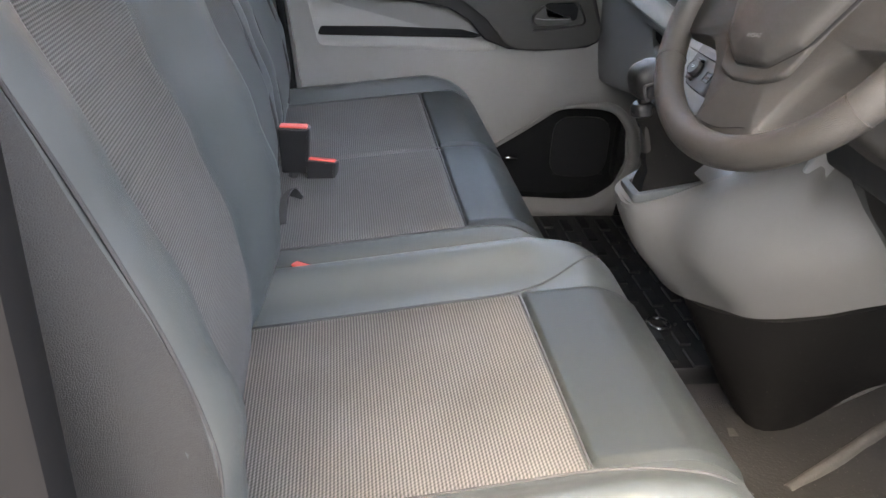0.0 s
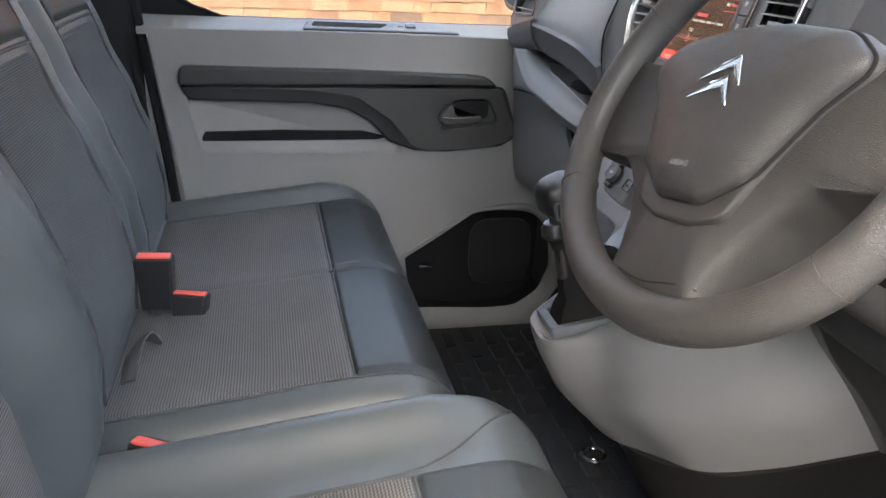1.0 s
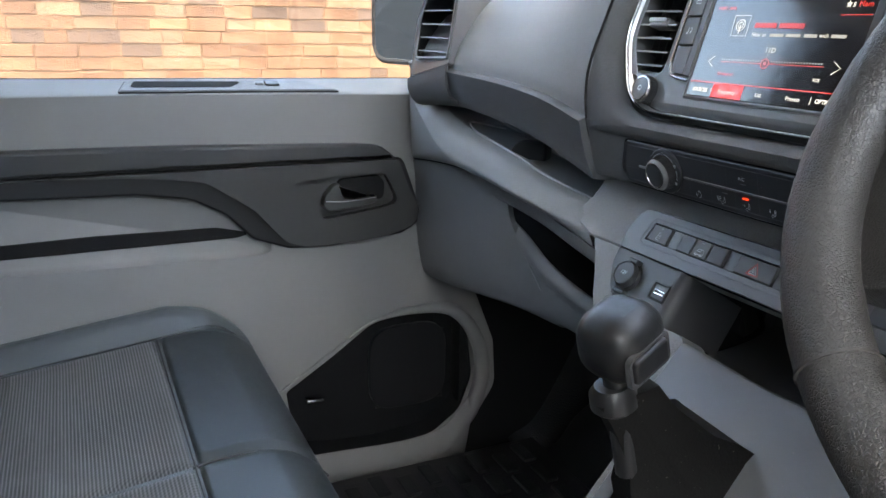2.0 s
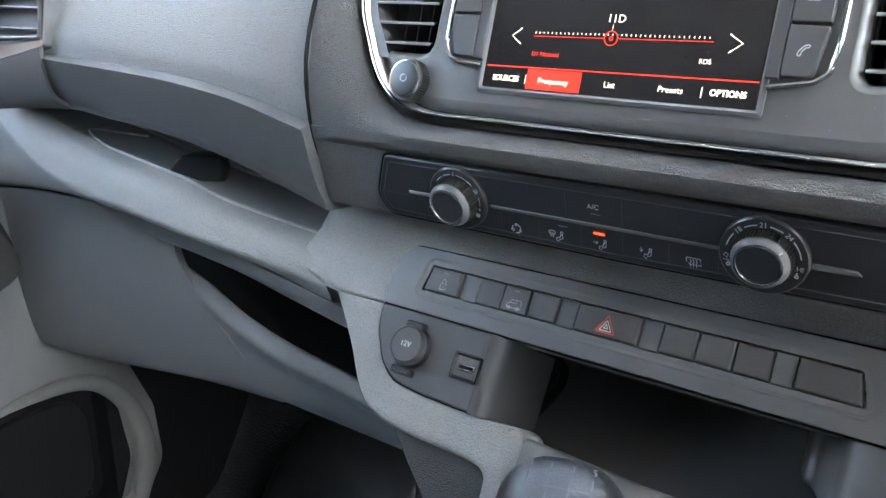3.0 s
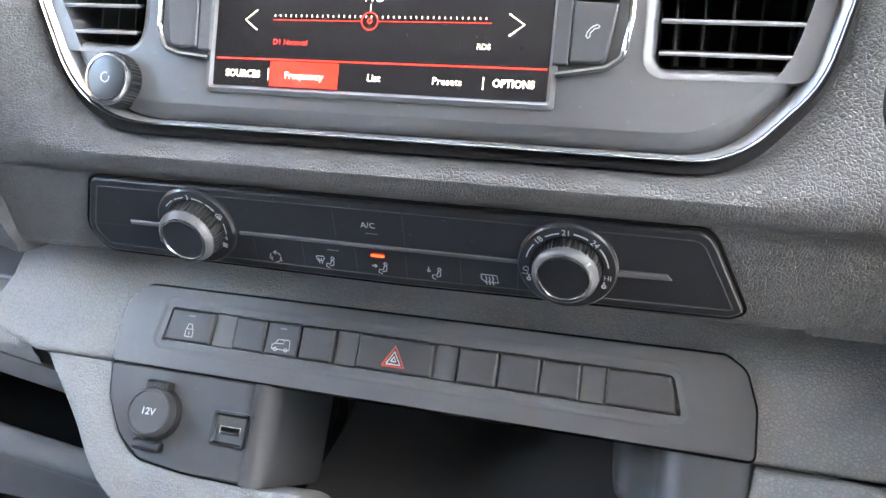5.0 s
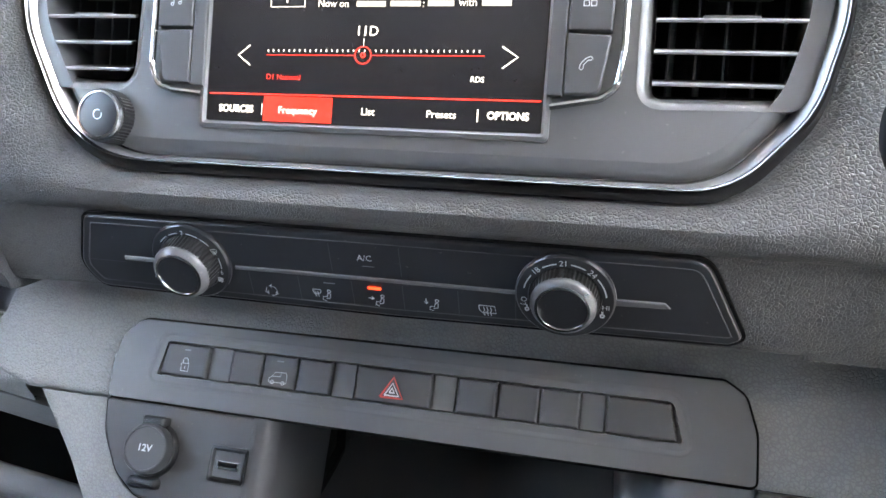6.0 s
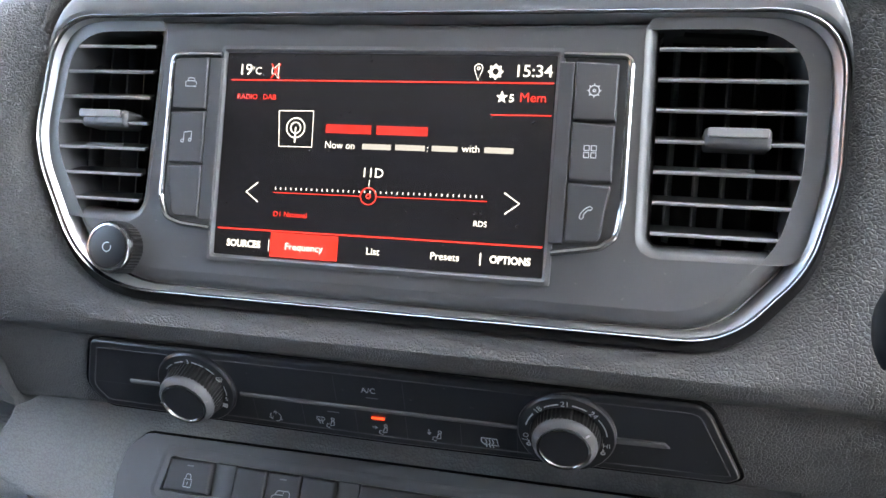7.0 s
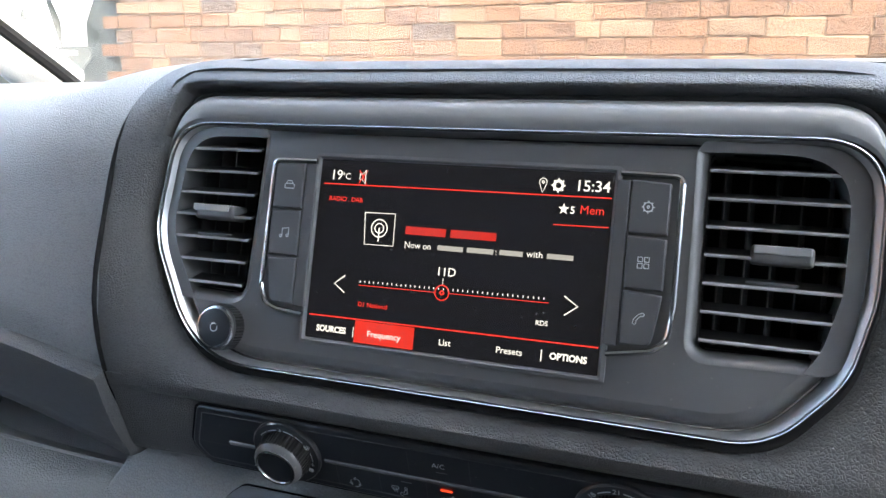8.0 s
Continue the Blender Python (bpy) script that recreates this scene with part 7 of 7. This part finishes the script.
for k in range(5):
    part("ridge", tube(spline([(0.33 + 0.075 * k, -0.05, 0.130), (0.315 + 0.075 * k, 0.08, 0.136), (0.30 + 0.07 * k, 0.20, 0.142)], 4), 0.007, 8, flat=0.6), M_MAT, dmat)
pedal = thing("pedal", (0.30, 0.222, 0.25), "worn brown rubber clutch pedal", "pedal")
part("pad", slab(frame_at((0.300, 0.222, 0.250), (0.80, -0.55, 0.1), (0.3, 0.6, 0.75)), rrect(0, 0, 0.074, 0.058, 0.022), 0.008, -0.008, 0.005), shader("worn_brown_rubber", (0.034, 0.029, 0.024), 0.8, spec=0.2, var=0.3, bump=0.001, bump_scale=200), pedal)
PD = frame_at((0.300, 0.222, 0.250), (0.80, -0.55, 0.1), (0.3, 0.6, 0.75))
for k in range(5):
    part("tread", tube([PD @ Vector((-0.026 + 0.013 * k, -0.019, 0.0085)), PD @ Vector((-0.026 + 0.013 * k, 0.019, 0.0085))], 0.0022, 6), M_MATEDGE, pedal)
part("arm", tube([(0.303, 0.228, 0.252), (0.325, 0.275, 0.30), (0.36, 0.30, 0.40), (0.37, 0.30, 0.52)], 0.008, 8), M_SOFTBLACK, pedal)

# ---- outside ----
# unseen ground; its pale tone is chosen to reflect light into the cab
ground = part("ground", box(-60, 60, -60, 60, -0.62, -0.60, 0), M_BOUNCE, smooth=0)
tagged(ground, "unseen ground, made pale to bounce light into the cab", "ground", kind="structure")
mirror = thing("door_mirror", (-1.10, 0.17, 0.82), "black door mirror showing the dim yard behind", "mirror")
MM = frame_at((-1.13, 0.16, 0.947), (0.95, 0.30, 0), (0, 0.0, 1))
mo = rounded([(-0.10, -0.13, 0.05), (0.085, -0.13, 0.05), (0.095, 0.14, 0.05), (-0.10, 0.14, 0.05)], 0.05, 6)
part("housing", loops_mesh([[MM @ Vector((*(p * s), h)) for p in mo] for s, h in ((0.55, -0.11), (0.85, -0.085), (0.98, -0.04), (1.0, 0.0), (0.95, 0.006), (0.91, 0.0))]), M_SOFTBLACK, mirror)
part("glass", slab(MM, [p * 0.92 for p in mo], 0.001, -0.004, 0.0005), M_MIRROR, mirror, "silvered mirror glass")
part("arm", tube([(-1.05, 0.22, 0.88), (-0.98, 0.25, 0.82), (-0.86, 0.27, 0.78)], 0.03, 10), M_SOFTBLACK, mirror)


def brick_wall(name, start, along, length, z0, courses, label, pieces_from, pieces_to):
    """A wall of separate bricks on a mortar core; along is a unit direction, and bricks face its right-hand side."""
    d = Vector(along)
    n = Vector((d.y, -d.x, 0))
    w = thing(name, start, label, "wall", kind="structure")
    core = bmesh.new()
    a, b = Vector(start) + n * 0.0155, Vector(start) + d * length + n * 0.0155
    lo, hi = z0, z0 + courses * 0.075
    q = [Vector((p.x, p.y, z)) for p in (a, b, b - n * 0.2, a - n * 0.2) for z in (lo, hi)]
    vs = [core.verts.new(p) for p in q]
    for f in ((0, 2, 3, 1), (2, 4, 5, 3), (4, 6, 7, 5), (6, 0, 1, 7), (1, 3, 5, 7), (0, 6, 4, 2)):
        core.faces.new([vs[i] for i in f])
    part("mortar", core, M_MORTAR, w, smooth=0)
    shapes = []
    for k in range(12):
        bm = box(-0.107, 0.107, -0.02, 0.02, -0.0325, 0.0325, 0.003)
        for v in bm.verts:
            v.co += Vector((random.uniform(-0.005, 0.005), random.uniform(-0.004, 0.002), random.uniform(-0.004, 0.004)))
        me = bpy.data.meshes.new("brick")
        bm.to_mesh(me)
        bm.free()
        me.materials.append(M_BRICK if k < 7 else M_BRICKPALE if k < 11 else M_BRICKDARK)
        shapes.append(me)
    turn = math.atan2(d.y, d.x)
    far = bmesh.new()
    for c in range(courses):
        x = 0.107 - (0.112 if c % 2 else 0.0) - random.uniform(0.0, 0.05)
        while x < length:
            z = z0 + 0.0375 + 0.075 * c
            p = Vector(start) + d * x
            mesh = random.choice(shapes)
            size = random.choice((1.0, 1.0, 1.0, 0.74, 0.5))
            p += d * 0.1125 * (size - 1.0)
            if pieces_from[0] <= x <= pieces_to[0] and pieces_from[1] <= z <= pieces_to[1]:
                ob = new("brick", mesh)
                ob.parent = w
                ob.location = Vector((p.x, p.y, z)) - Vector(start)
                ob.rotation_euler = (0, 0, turn)
                ob.scale = (size, 1.0, random.uniform(0.94, 1.08))
            else:
                v8 = [far.verts.new(Vector((p.x, p.y, z)) + d * sx * 0.107 * size + n * sy * 0.018 + Vector((0, 0, sz * 0.0325))) for sy in (1, -1) for sx, sz in ((-1, -1), (1, -1), (1, 1), (-1, 1))]
                for f in ((0, 1, 2, 3), (0, 3, 7, 4), (1, 5, 6, 2), (3, 2, 6, 7), (0, 4, 5, 1)):
                    far.faces.new([v8[i] for i in f])
            x += 0.225 * size
    part("bricks", far, M_BRICK, w, smooth=0, kind="stuff")
    return w


brick_wall("wall_brick_side", (-4.6, -3.2, -0.6), (0, 1, 0), 4.82, -0.6, 44, "sunlit orange brick wall beside the van", (2.4, 0.25), (4.9, 1.15))
brick_wall("wall_brick_ahead", (-3.15, 3.3, -0.6), (1, 0, 0), 9.0, -0.6, 48, "sunlit orange brick wall in front of the van", (0.0, 0.85), (4.4, 1.75))
# unseen wall added to limit the light through the open driver's side
side_limit = part("wall_yard", box(6.4, 6.7, -9, 9, -0.6, 2.6, 0), M_YARD, smooth=0)
tagged(side_limit, "unseen added wall limiting light from the driver's side", "wall", kind="structure")
# unseen walls added to give the door mirror a dim reflection
rear_backdrop = part("wall_yard_rear", box(-12, 6.7, -9.2, -9.0, -0.6, 4.0, 0), M_REFLECTDARK, smooth=0)
left_backdrop = part("wall_yard_left", box(-12.3, -12.0, -9.2, -3.0, -0.6, 4.0, 0), M_REFLECTDARK, smooth=0)
tagged(left_backdrop, "unseen added dark wall far left, for the mirror's reflection", "wall", kind="structure")
tagged(rear_backdrop, "unseen added dark wall behind, for the mirror's reflection", "wall", kind="structure")
sign = thing("sign_board", (-4.6, 3.2, -0.6), "dark board with large white letters on the wall", "sign", kind="structure")
SG = frame_at((-4.61, 2.6, 0.9), (0, 1, 0), (0, 0, 1))
part("board", slab(SG, [Vector(p) for p in ((-0.95, -1.5), (2.2, -1.5), (2.2, 1.6), (-0.95, 1.6))], 0.0, -0.06, 0.01), M_SIGNDARK, sign)
bars("stripe", SG, [(-0.9, -0.42, 0.6, -0.34)], M_SIGN, sign, 0.01)
front_board = thing("sign_board", (-4.6, 3.36, -0.6), "grey-green board with huge white letters on the wall", "sign", kind="structure")
FB = frame_at((0, 3.34, 0), (1, 0, 0), (0, 0, 1))
part("board", slab(FB, [Vector(p) for p in ((-6.5, -0.6), (-3.16, -0.6), (-3.16, 3.2), (-6.5, 3.2))], 0.0, -0.06, 0.005), M_BOARD, front_board)
part("letter", slab(FB, [Vector(p) for p in ((-4.30, 1.035), (-3.668, 1.035), (-3.83, 1.64), (-4.10, 1.64))], 0.012, -0.01, 0.002), M_SIGN, front_board, "white painted letter")
part("letter_hole", slab(FB, [Vector(p) for p in ((-3.945, 1.19), (-3.88, 1.19), (-3.912, 1.265))], 0.0145, 0.0, 0.001), M_BOARD, front_board)
part("letter", slab(FB, [Vector(p) for p in ((-3.64, 1.035), (-3.465, 1.035), (-3.45, 1.17), (-3.20, 1.62), (-3.42, 1.62), (-3.54, 1.38), (-3.60, 1.62), (-3.83, 1.62), (-3.63, 1.17))], 0.012, -0.01, 0.002), M_SIGN, front_board, "white painted letter")
bars("caption", FB, [(-3.81, 0.985, -3.74, 1.012), (-3.72, 0.985, -3.54, 1.012)], M_SIGN, front_board, 0.006)
